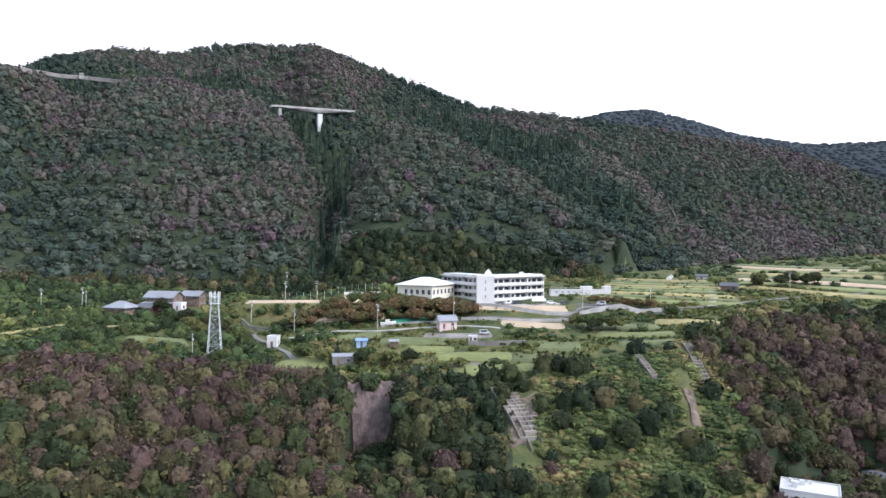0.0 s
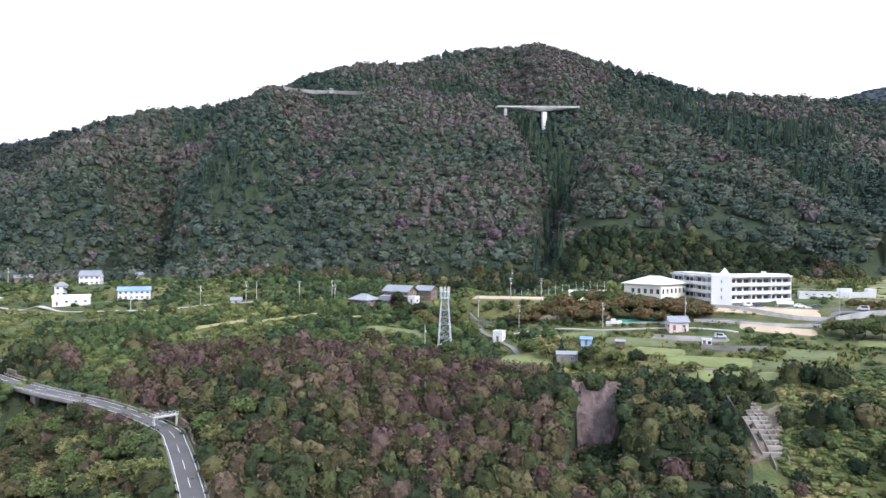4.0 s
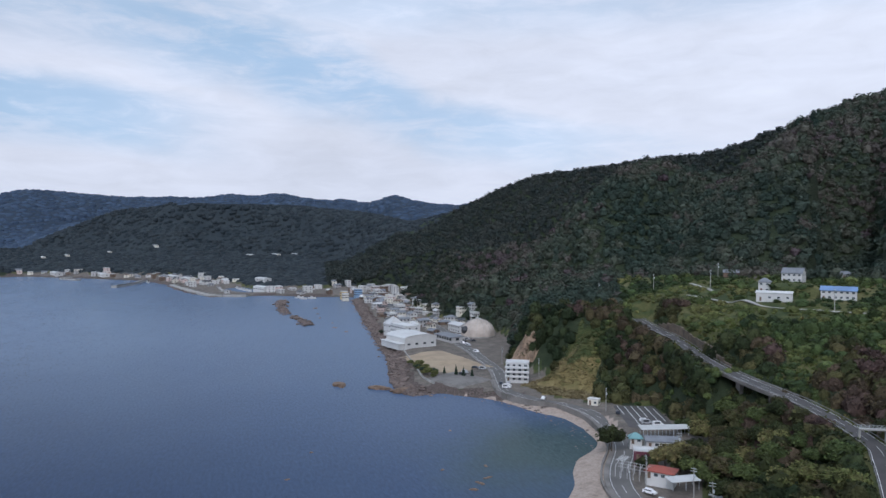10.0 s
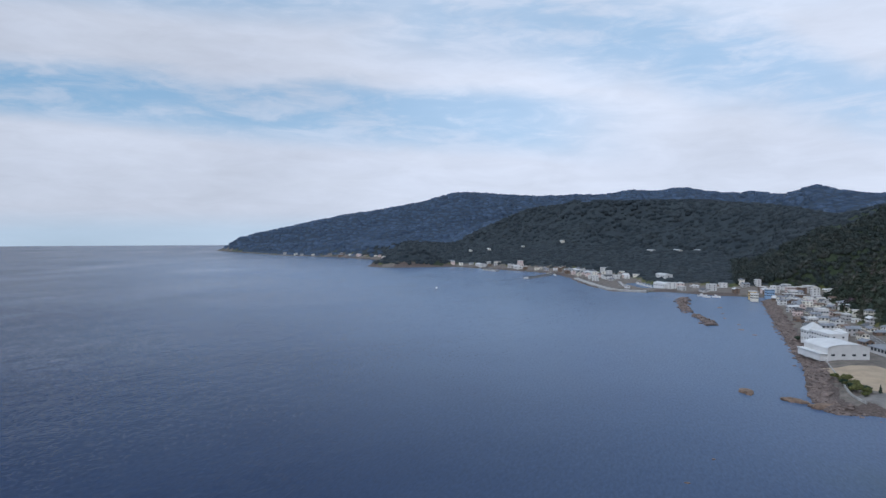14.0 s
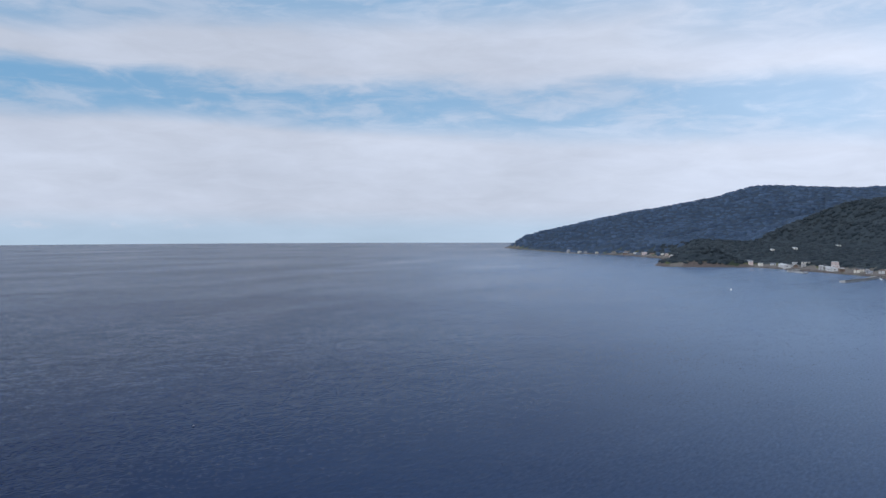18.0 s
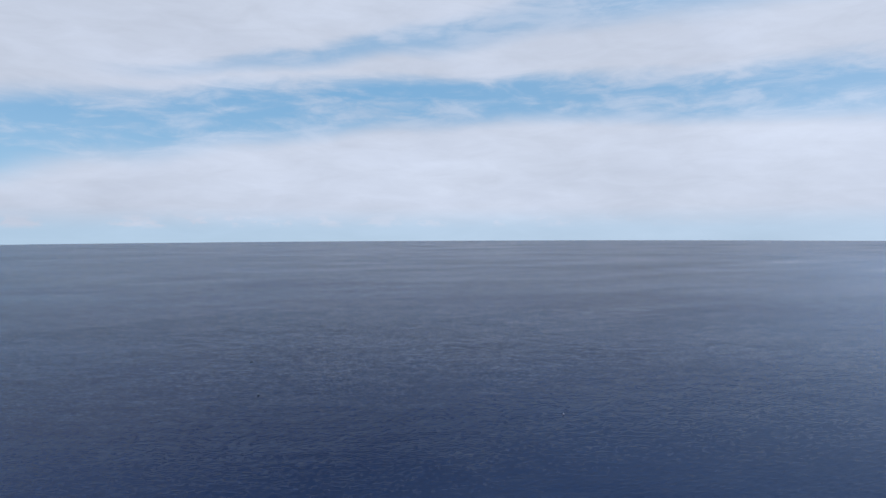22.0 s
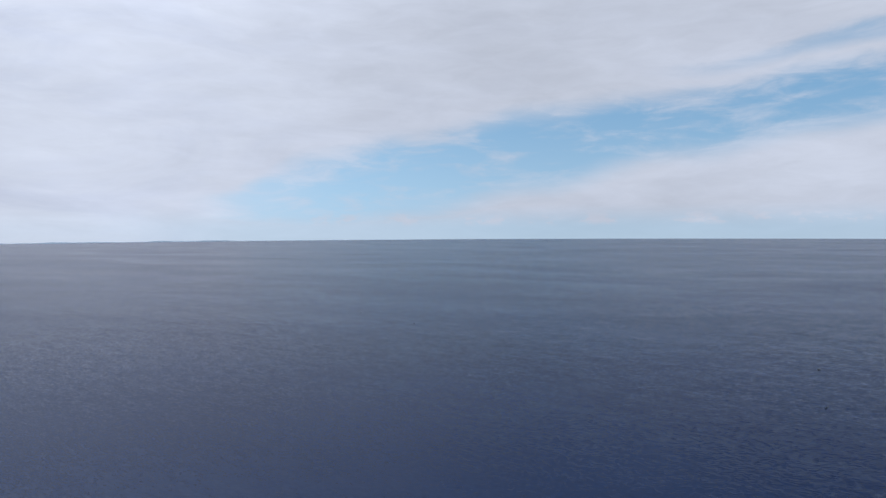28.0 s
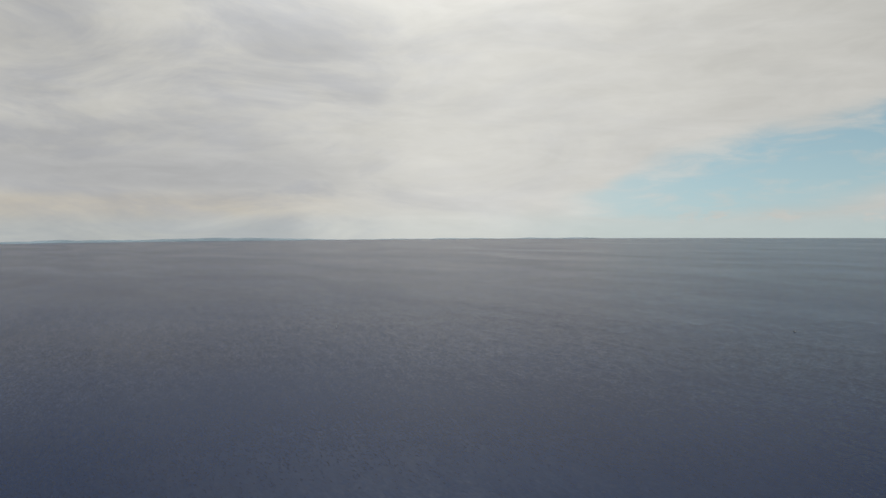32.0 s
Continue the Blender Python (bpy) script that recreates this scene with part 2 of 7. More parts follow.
leaf_dry = foliage("dry_grass_leaves", [(0.0, (0.045, 0.062, 0.024)), (0.4, (0.092, 0.104, 0.042)), (0.7, (0.155, 0.140, 0.070)), (1.0, (0.205, 0.165, 0.095))], 1.2, vary=0.3)
leaf_dark = foliage("cedar_leaves", DARKS, vary=0.6)
BAY = [(0.0, (0.020, 0.029, 0.021)), (0.5, (0.031, 0.039, 0.027)), (1.0, (0.050, 0.050, 0.036))]
leaf_bay = foliage("bay_woods_leaves", BAY, 0.9, vary=0.7)
# greyed leaf colour that carries the haze over the hill behind the town
HAZED_HILLS = [(0.0, (0.024, 0.033, 0.031)), (0.5, (0.035, 0.043, 0.039)), (1.0, (0.050, 0.053, 0.046))]
leaf_hill = foliage("hazed_hill_leaves", HAZED_HILLS, 0.4, vary=0.4)
# middle-distance leaves, blued in the base colour for haze
HAZED_MIDS = [(0.0, (0.021, 0.029, 0.035)), (0.5, (0.028, 0.036, 0.042)), (1.0, (0.037, 0.045, 0.049))]
leaf_mid = foliage("mid_woods_hazed", HAZED_MIDS, 0.1, vary=0.3)
leaf_far = foliage("far_woods_hazed", HAZED_FARS, 0.06, vary=0.4)

# hillside soil under woods, grass on open ground, dry grass, sand, shore rock, worn paved ground
ground_mat, gn, gb = material("hillside_growth", 0.9, 0.0, 0.2)


def layer(n, name):
    a = n.node("ShaderNodeAttribute")
    a.attribute_name = name
    return a.outputs["Fac"]


gp = place(gn)
g1, g2, g3 = gn.noise(gp, 0.02, 4, 0.6), gn.noise(gp, 0.16, 4, 0.65), gn.noise(gp, 1.3, 3, 0.65)
ragged = gn.math("MULTIPLY_ADD", g2, 0.8, -0.4)
gc = gn.ramp(g2, [(0.3, (0.016, 0.026, 0.013)), (0.7, (0.034, 0.044, 0.022))])
grass = gn.ramp(gn.math("MULTIPLY_ADD", g1, 0.6, gn.math("MULTIPLY", g2, 0.45)),
                [(0.3, (0.024, 0.038, 0.016)), (0.46, (0.048, 0.062, 0.022)), (0.56, (0.088, 0.090, 0.034)), (0.7, (0.135, 0.115, 0.055))])
dry = gn.ramp(g2, [(0.3, (0.085, 0.085, 0.032)), (0.5, (0.17, 0.135, 0.058)), (0.75, (0.23, 0.185, 0.085))])
sandy = gn.ramp(g2, [(0.3, (0.25, 0.20, 0.165)), (0.52, (0.38, 0.31, 0.26)), (0.66, (0.30, 0.24, 0.20)), (0.8, (0.17, 0.135, 0.115))])
stony = gn.ramp(g3, [(0.3, (0.045, 0.036, 0.032)), (0.55, (0.10, 0.078, 0.068)), (0.75, (0.17, 0.135, 0.115))])
paved = gn.ramp(g2, [(0.3, (0.10, 0.087, 0.076)), (0.6, (0.165, 0.143, 0.122)), (0.8, (0.23, 0.20, 0.168))])
# ground under distant woods, its colour blued for haze
far_wood_hazed = gn.ramp(g1, [(0.35, (0.025, 0.038, 0.058)), (0.65, (0.032, 0.047, 0.070))])
mid_wood_hazed = gn.ramp(g1, [(0.35, (0.022, 0.030, 0.036)), (0.65, (0.032, 0.041, 0.046))])
for attr, col in (("mid", mid_wood_hazed), ("far", far_wood_hazed), ("open", grass), ("dry", dry), ("paved", paved), ("stony", stony), ("sand", sandy)):
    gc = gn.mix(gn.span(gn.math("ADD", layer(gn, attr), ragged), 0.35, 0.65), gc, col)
gn.put(gb.inputs["Base Color"], gn.vec("SCALE", gc, None, gn.math("MULTIPLY_ADD", g3, 1.0, 0.5)))
bump(gn, gb, g3, 0.7, 0.5)

# sea: dark blue depth, wind ripples at three sizes, clear green shallows by the beach
sea_mat, sn, sb = material("sea_water", 0.12)
sb.inputs["IOR"].default_value = 1.1
sb.inputs["Specular Tint"].default_value = (0.38, 0.67, 1.0, 1)
sp = place(sn)
flat = sn.vec("MULTIPLY", sp, (1.0, 1.0, 0.0))
near_beach = sn.vec("SUBTRACT", flat, (-232.0, 118.0, 0.0))
bn = sn.node("ShaderNodeVectorMath", operation="LENGTH")
sn.put(bn.inputs[0], near_beach)
shallow = sn.span(sn.math("MULTIPLY_ADD", sn.noise(flat, 0.02, 4, 0.6), 60.0, bn.outputs["Value"]), 95.0, 40.0)
deep = sn.mix(sn.span(sn.noise(flat, 0.004, 3, 0.5), 0.35, 0.65), (0.003, 0.013, 0.046), (0.004, 0.017, 0.056))
# paler inshore water, with reflected sky put into its colour by distance
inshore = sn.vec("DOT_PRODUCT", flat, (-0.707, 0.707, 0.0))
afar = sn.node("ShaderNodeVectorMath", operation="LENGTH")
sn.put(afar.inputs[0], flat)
shelf_sheen = sn.span(sn.math("MULTIPLY_ADD", sn.noise(flat, 0.006, 4, 0.6), 160.0, inshore), -80.0, 560.0)
shelf_sheen = sn.math("MULTIPLY", shelf_sheen, sn.math("MULTIPLY", sn.span(afar.outputs["Value"], 180.0, 720.0, 0.7, 1.0), sn.span(afar.outputs["Value"], 3200.0, 1300.0, 0.25, 1.0)))
deep = sn.mix(shelf_sheen, deep, (0.108, 0.156, 0.240))
# light and dark of the waves, put into the base colour as noise
chop_shading = sn.noise(sn.vec("MULTIPLY", flat, (0.30, 0.95, 1.0)), 1.0, 4, 0.65)
sn.put(sb.inputs["Base Color"], sn.vec("SCALE", sn.mix(shallow, deep, (0.046, 0.074, 0.078)), None, sn.math("MULTIPLY_ADD", chop_shading, 0.8, 0.6)))
slick = sn.noise(sn.vec("MULTIPLY", flat, (0.0022, 0.0055, 1.0)), 1.0, 5, 0.6, 0.8)


def slopes(size, detail, amount, turn_):
    """Random slopes of one size of wave, longer across the wind than along it."""
    c, k = math.cos(radians(turn_)), math.sin(radians(turn_))
    along_, across = sn.vec("DOT_PRODUCT", flat, (c / size, k / size, 0.0)), sn.vec("DOT_PRODUCT", flat, (-k * 3.0 / size, c * 3.0 / size, 0.0))
    w = sn.node("ShaderNodeTexNoise")
    sn.put(w.inputs["Vector"], sn.join(along_, across, size))
    sn.put(w.inputs["Scale"], 1.0)
    sn.put(w.inputs["Detail"], detail)
    sn.put(w.inputs["Roughness"], 0.6)
    tilt_ = sn.vec("MULTIPLY", sn.vec("SUBTRACT", w.outputs["Color"], (0.5, 0.5, 0.5)), (amount * 0.55, amount, 0.0))
    return tilt_


gusts = sn.math("MULTIPLY_ADD", slick, 1.0, 0.5)
ripples = sn.vec("ADD", slopes(24.0, 2.0, 0.10, -15.0), sn.vec("ADD", slopes(7.0, 2.0, 0.16, -22.0), sn.vec("ADD", slopes(2.4, 2.0, 0.40, -8.0), slopes(0.9, 2.0, 0.30, -30.0))))
facet = sn.vec("NORMALIZE", sn.vec("ADD", sn.vec("SCALE", ripples, None, gusts), (0.0, 0.0, 1.0)))
sn.put(sb.inputs["Normal"], facet)
sn.put(sb.inputs["Roughness"], sn.math("MULTIPLY_ADD", slick, 0.16, 0.14))

sand = plain("beach_sand", (0.43, 0.35, 0.26), 0.9, 2.0, 0.2, 0.35)
asphalt = plain("asphalt", (0.080, 0.074, 0.073), 0.85, 4.0, 0.15, 0.25)
asphalt_old = plain("worn_asphalt", (0.125, 0.118, 0.112), 0.85, 4.0, 0.15, 0.25)
line_paint = plain("road_paint", (0.62, 0.62, 0.60), 0.7, 5.0, 0.2, 0.2)
concrete = plain("concrete", (0.36, 0.35, 0.33), 0.85, 3.0, 0.15, 0.35)
concrete_dark = plain("weathered_concrete", (0.20, 0.185, 0.17), 0.9, 2.0, 0.2, 0.4)
white_wall = plain("white_render", (0.55, 0.545, 0.53), 0.7, 3.0, 0.05, 0.12)
cream_wall = plain("cream_render", (0.66, 0.62, 0.53), 0.75, 3.0, 0.06, 0.15)
grey_wall = plain("grey_siding", (0.42, 0.41, 0.40), 0.75, 3.0, 0.08, 0.2)
brown_wall = plain("brown_timber", (0.16, 0.11, 0.08), 0.8, 5.0, 0.15, 0.3)
pink_wall = plain("pink_render", (0.56, 0.45, 0.41), 0.75, 3.0, 0.06, 0.15)
blue_wall = plain("blue_render", (0.25, 0.38, 0.55), 0.7, 3.0, 0.06, 0.15)
yellow_wall = plain("yellow_render", (0.55, 0.40, 0.18), 0.7, 3.0, 0.06, 0.15)
roof_grey = plain("grey_roof_tiles", (0.19, 0.20, 0.22), 0.6, 3.0, 0.15, 0.25)
roof_dark = plain("dark_roof_tiles", (0.055, 0.058, 0.065), 0.5, 3.0, 0.15, 0.25)
roof_white = plain("pale_roof_sheet", (0.53, 0.53, 0.52), 0.6, 2.0, 0.05, 0.12)
roof_blue = plain("blue_roof_sheet", (0.16, 0.26, 0.46), 0.5, 2.0, 0.06, 0.2)
roof_red = plain("red_roof_sheet", (0.30, 0.075, 0.05), 0.55, 2.0, 0.1, 0.3)
roof_teal = plain("teal_roof_sheet", (0.15, 0.29, 0.30), 0.5, 2.0, 0.05, 0.15)
maroon = plain("maroon_panel", (0.12, 0.03, 0.05), 0.6, 2.0, 0.08, 0.2)
rail_steel = plain("weathered_rail", (0.26, 0.26, 0.255), 0.6, 4.0, 0.1, 0.3, 0.2)
steel = plain("galvanised_steel", (0.52, 0.56, 0.58), 0.5, 4.0, 0.06, 0.15, 0.35)
dark_metal = plain("dark_metal", (0.06, 0.06, 0.065), 0.5, 4.0, 0.1, 0.2, 0.3)
rock_mat = plain("bare_rock", (0.15, 0.115, 0.10), 0.9, 0.9, 0.35, 0.45, 0.0, 0.4, 0.25)
rock_tan = plain("loose_tan_rock", (0.150, 0.115, 0.086), 0.9, 0.9, 0.35, 0.5, 0.0, 0.4, 0.3)
slope_beam = plain("lichened_concrete", (0.205, 0.182, 0.16), 0.9, 2.0, 0.2, 0.4)
rock_pale = plain("fresh_rock_face", (0.27, 0.19, 0.13), 0.9, 0.7, 0.4, 0.6, 0.0, 0.6, 0.22, 0.35)
scar_rock = plain("weathered_scarp", (0.150, 0.108, 0.100), 0.92, 1.1, 0.5, 0.6, 0.0, 1.0, 0.45, 0.22)
field_green = plain("rice_stubble_green", (0.098, 0.115, 0.042), 0.9, 1.0, 0.25, 0.3, 0.0, 0.1, 0.12)
field_lime = plain("young_grass", (0.135, 0.152, 0.05), 0.9, 1.0, 0.2, 0.25, 0.0, 0.1, 0.12)
field_tan = plain("dry_earth", (0.36, 0.28, 0.19), 0.95, 1.0, 0.15, 0.2, 0.0, 0.1, 0.12)
field_dry = plain("dry_grass", (0.24, 0.21, 0.085), 0.95, 1.0, 0.25, 0.35, 0.0, 0.1, 0.12)
bark = plain("bark", (0.10, 0.075, 0.055), 0.9, 3.0, 0.3, 0.3)
net_green = plain("green_net", (0.03, 0.20, 0.12), 0.8, 3.0, 0.1, 0.2)
glass, gln, glb = material("window_glass", 0.12)
glb.inputs["Base Color"].default_value = (0.035, 0.042, 0.05, 1)
glb.inputs["Specular IOR Level"].default_value = 0.6
far_coast = plain("far_coast_haze", (0.22, 0.29, 0.35), 0.9, 0.01, 0.1, 0.2, 0.0, 0.0, 0.002)

# ---- the lie of the land ----
# Lines along the hillside by bearing: (bearing, range, height).
FOOT = [(-75, 205, 9), (-33, 246, 9), (-28, 236, 9), (-24.5, 208, 9), (-20, 190, 8.5), (-5, 184, 8), (7, 180, 8), (20, 170, 8), (32, 165, 8), (38, 160, 12), (46, 225, 8),
        (53, 300, 5), (58, 342, 5), (65, 362, 5), (72, 380, 5), (76, 450, 4), (78, 700, 4), (80, 900, 4), (95, 1300, 3), (110, 2000, 3), (123, 3380, 3), (140, 3400, 3)]
EDGE = [(-75, 430, 62), (-33, 350, 51), (-27, 320, 50), (-19.3, 275, 45), (-16.7, 260, 41), (-10, 250, 36.5), (-3, 240, 32), (6, 235, 31), (14, 245, 31),
        (21.6, 250, 32), (32.7, 255, 34), (38, 265, 30), (42, 290, 29), (46, 325, 34), (49, 335, 36), (54, 385, 38), (57, 395, 36), (61, 380, 35), (65, 412, 34),
        (70, 475, 28), (76, 600, 14), (80, 950, 8), (95, 1400, 6), (110, 2060, 10), (123, 3420, 22), (140, 3450, 3)]
TERRACE = [(-75, 540, 70), (-33, 480, 66), (-25, 400, 60), (-14, 340, 54.5), (-4, 318, 55), (4, 322, 55.5), (9, 310, 50), (14, 292, 40), (18, 300, 38), (24, 330, 49.5),
           (33, 345, 46), (40, 365, 43), (47, 400, 48), (54, 430, 46), (61, 480, 40), (70, 600, 30), (76, 750, 20), (80, 1100, 14), (95, 1600, 25), (110, 2150, 40), (123, 3450, 30), (140, 3500, 3)]
SKIRT = [(-75, 800, 90), (-33, 650, 76), (-23, 520, 70), (-13, 430, 63), (-1, 385, 60), (8, 385, 57), (13, 395, 52), (25, 420, 59), (33, 420, 61), (42, 460, 58),
         (50, 480, 57), (56, 520, 54), (62, 600, 48), (70, 750, 40), (76, 950, 30), (80, 1250, 25), (95, 1750, 40), (110, 2250, 60), (123, 3480, 25), (140, 3550, 3)]
# ridge lines: (bearing, range, degrees above the level of the eye)
CREST = [(-75, 1300, 3), (-33, 1100, 4.1), (-26.7, 1050, 6.8), (-18.8, 1000, 8.6), (-10.9, 950, 10.0), (-2.6, 950, 11.1), (2.1, 950, 12.8), (6.8, 970, 14.4),
         (11.3, 1000, 15.5), (16.6, 1020, 15.3), (21.6, 1000, 14.1), (24.4, 980, 14.2), (27, 950, 13.7), (30, 900, 12.8), (32, 880, 11.5), (34, 890, 11.1), (37.8, 900, 10.0),
         (41.5, 920, 9.6), (46, 950, 8.1), (49, 980, 6.9), (52, 1050, 6.2), (56, 1100, 6.0), (60, 1150, 5.4), (64.6, 1250, 4.95), (67.9, 1300, 3.9), (71.1, 1350, 2.4),
         (75, 1500, 1.4), (79, 1800, 2.2)]
CREST_WEST = [(85, 2000, 2.7), (94, 2100, 2.55), (97.7, 2150, 2.1), (101.4, 2200, 0.5), (104.2, 2250, -0.9), (110, 2300, -1.0), (123, 3500, -1.15), (140, 3600, -1.3)]
RANGE = [(-75, 1900, 6), (-33, 1800, 7.6), (-30, 1800, 7.62), (-27.5, 1800, 7.7), (-22.9, 1750, 8.6), (-19.6, 1700, 9.8), (-16.4, 1700, 10.78), (-13, 1700, 10.7), (-11, 1700, 10.2),
         (-8, 1750, 9), (0, 1800, 8), (30, 2000, 6), (50, 2300, 4.6), (56, 2400, 4.6), (62, 2500, 4.2), (68, 2600, 3.6), (71, 2700, 2.75), (73.8, 2750, 3.0), (75.2, 2750, 3.25), (76.5, 2750, 3.72),
         (77.6, 2800, 3.2), (78.9, 3000, 2.95)]
RANGE_WEST = [(80.5, 3300, 3.35), (82, 3500, 3.2), (83.5, 3600, 3.3), (85.8, 3600, 3.72), (87.6, 3600, 3.4), (89.4, 3600, 3.6), (91.8, 3600, 3.2), (94, 3600, 3.22), (97, 3600, 3.1), (99.6, 3600, 3.25), (103.3, 3600, 3.5),
              (104.8, 3600, 3.2), (106, 3600, 2.75), (109.8, 3600, 2.02), (112.4, 3600, 1.62), (114.2, 3600, 1.2), (115.5, 3600, 0.95), (117.5, 3600, 0.5), (120.2, 3560, -0.06), (122.0, 3540, -0.6), (122.7, 3520, -0.75), (123.2, 3500, -1.3), (140, 3600, -1.3)]
GULLIES = [(9.6, 8.8, 10.7, 14.0, 2.0, 33), (31, 29.5, 28, 26, 2.6, 20), (44, 41, 38.5, 36, 2.6, 26), (57, 53.5, 50, 47, 3.0, 36), (68, 64, 60, 56, 3.0, 34)]
# spurs that stand out in front of the crest: (bearing, range, degrees above the level of the eye)
SPURS = [[(8.4, 520, 1.6), (9.0, 560, 2.9), (10.4, 620, 5.9), (13.1, 690, 9.1), (16.2, 730, 11.2), (20.4, 765, 11.9), (24.6, 785, 12.0), (29, 790, 11.6), (32.7, 780, 11.2), (36, 780, 9.6), (40, 760, 7.6)],
         [(-15.5, 430, 0.2), (-14.5, 445, 0.6), (-10, 490, 3.2), (-5.4, 540, 6.5), (-0.75, 575, 8.6), (2.06, 585, 9.3), (3.9, 575, 8.9), (6.7, 555, 7.0), (9.0, 520, 4.2), (9.8, 500, 1.8)],
         [(-23, 540, -0.8), (-22, 560, -0.4), (-18.8, 620, 2.1), (-16.7, 660, 4.5), (-14.5, 700, 6.3), (-10.5, 745, 8.5), (-5.4, 775, 10.3), (1.1, 790, 10.6), (5, 790, 9.4)],
         [(44, 800, 7.2), (50.5, 815, 6.4), (54, 800, 5.2), (58.4, 790, 3.7), (62.9, 810, 2.0), (68.5, 880, -0.6), (71, 910, -1.6)]]
SHORE = [(4900, -300), (300, 60), (150, 70), (60, 130), (0, 140), (-60, 128), (-120, 90), (-165, 84), (-202, 109), (-222, 122), (-239, 137.6), (-259.5, 143.7), (-281, 142.6), (-315, 131.4),
         (-340, 107.5), (-340, 87), (-372, 89), (-425, 100), (-480, 107), (-560, 117), (-685, 132), (-796, 147), (-888, 158), (-935, 186), (-960, 110), (-995, 60), (-985, -20), (-1237, -80), (-1406, -143), (-1539, -285), (-1625, -405), (-1585, -450), (-1535, -560), (-1590, -610),
         (-1801, -663), (-1992, -742), (-2200, -969), (-2270, -1190), (-2850, -1849), (-3600, -2210), (-4850, -2880), (-4900, 0), (-4900, 4900), (4900, 4900)]
UPPER_ROAD = [(-95, 118, 14.5), (-107, 136, 16), (-126, 156, 18.2), (-141.5, 171, 20), (-150, 178, 21), (-171, 187, 22), (-192, 191, 24), (-220, 193, 26), (-250, 199, 28), (-293, 216, 30), (-321, 222, 32), (-352, 232, 33.5)]


def value_noise(x, y, seed=0):
    xi, yi = np.floor(x).astype(np.int64), np.floor(y).astype(np.int64)
    fx, fy = x - xi, y - yi
    fx, fy = fx * fx * (3 - 2 * fx), fy * fy * (3 - 2 * fy)

    def h(a, b):
        n = (a * 374761393 + b * 668265263 + seed * 982451653) & 0x7FFFFFFF
        n = ((n ^ (n >> 13)) * 1274126177) & 0x7FFFFFFF
        return ((n ^ (n >> 16)) & 0xFFFF) / 65535.0

    a = h(xi, yi) * (1 - fx) + h(xi + 1, yi) * fx
    b = h(xi, yi + 1) * (1 - fx) + h(xi + 1, yi + 1) * fx
    return a * (1 - fy) + b * fy - 0.5


def fbm(x, y, size, octaves=4, seed=0):
    t, a = 0.0, 1.0
    for i in range(octaves):
        t = t + a * value_noise(x / size + 17.3 * i, y / size - 9.1 * i, seed + i)
        size, a = size * 0.5, a * 0.5
    return t


def line(points, az, col):
    """A line's value at each bearing, with its corners rounded a little."""
    xs, vs = [p[0] for p in points], [p[col] for p in points]
    return sum(w * np.interp(az + o, xs, vs) for o, w in ((-0.5, 0.25), (0, 0.5), (0.5, 0.25)))


def raised(points):
    return [(a, r, EYE[2] + r * math.tan(radians(e))) for a, r, e in points]


CREST_Z, RANGE_Z = raised([(a, r, e + 0.24 * (a < 66)) for a, r, e in CREST + CREST_WEST]), raised(RANGE + RANGE_WEST)
shore_xy = np.array(SHORE, float)


def from_shore(x, y):
    """Metres inland of the shore line; negative out at sea."""
    best, inside = np.full(x.shape, 1e9), np.zeros(x.shape, bool)
    for (ax, ay), (bx, by) in zip(shore_xy, np.roll(shore_xy, -1, 0)):
        ex, ey = bx - ax, by - ay
        t = np.clip(((x - ax) * ex + (y - ay) * ey) / (ex * ex + ey * ey), 0, 1)
        best = np.minimum(best, np.hypot(x - ax - t * ex, y - ay - t * ey))
        if ey != 0:
            inside ^= ((ay > y) != (by > y)) & (x < ex * (y - ay) / ey + ax)
    return np.where(inside, best, -best)


def near_line(x, y, pts):
    """Distance to a line of places, and the line's height there."""
    best, high = np.full(x.shape, 1e9), np.zeros(x.shape)
    for (ax, ay, az), (bx, by, bz) in zip(pts, pts[1:]):
        ex, ey = bx - ax, by - ay
        t = np.clip(((x - ax) * ex + (y - ay) * ey) / max(ex * ex + ey * ey, 1e-9), 0, 1)
        d = np.hypot(x - ax - t * ex, y - ay - t * ey)
        high = np.where(d < best, az + t * (bz - az), high)
        best = np.minimum(best, d)
    return best, high


def smooth(t):
    t = np.clip(t, 0, 1)
    return t * t * (3 - 2 * t)


FLATS = []  # level places: (x, y, half width, half depth, turn in degrees, height, blend)


def polar(x, y):
    return np.degrees(np.arctan2(-x, y)), np.hypot(x, y)


FLAT_W = ([-2900, -2000, -1500, -1000, -930, -880, -640, -545, -470, -420, -385, -352, -336, -322, -300, -275, -240, -205, -160, -120], [15, 42, 66, 112, 84, 60, 62, 95, 98, 80, 68, 52, 46, 18, 16, 32, 44, 44, 38, 20])
RISE = ([-1000, -470, -420, -360, -335, -260, -200, -150, -100], [0.6, 1.0, 1.9, 2.0, 0.85, 0.95, 1.0, 1.6, 6.0])


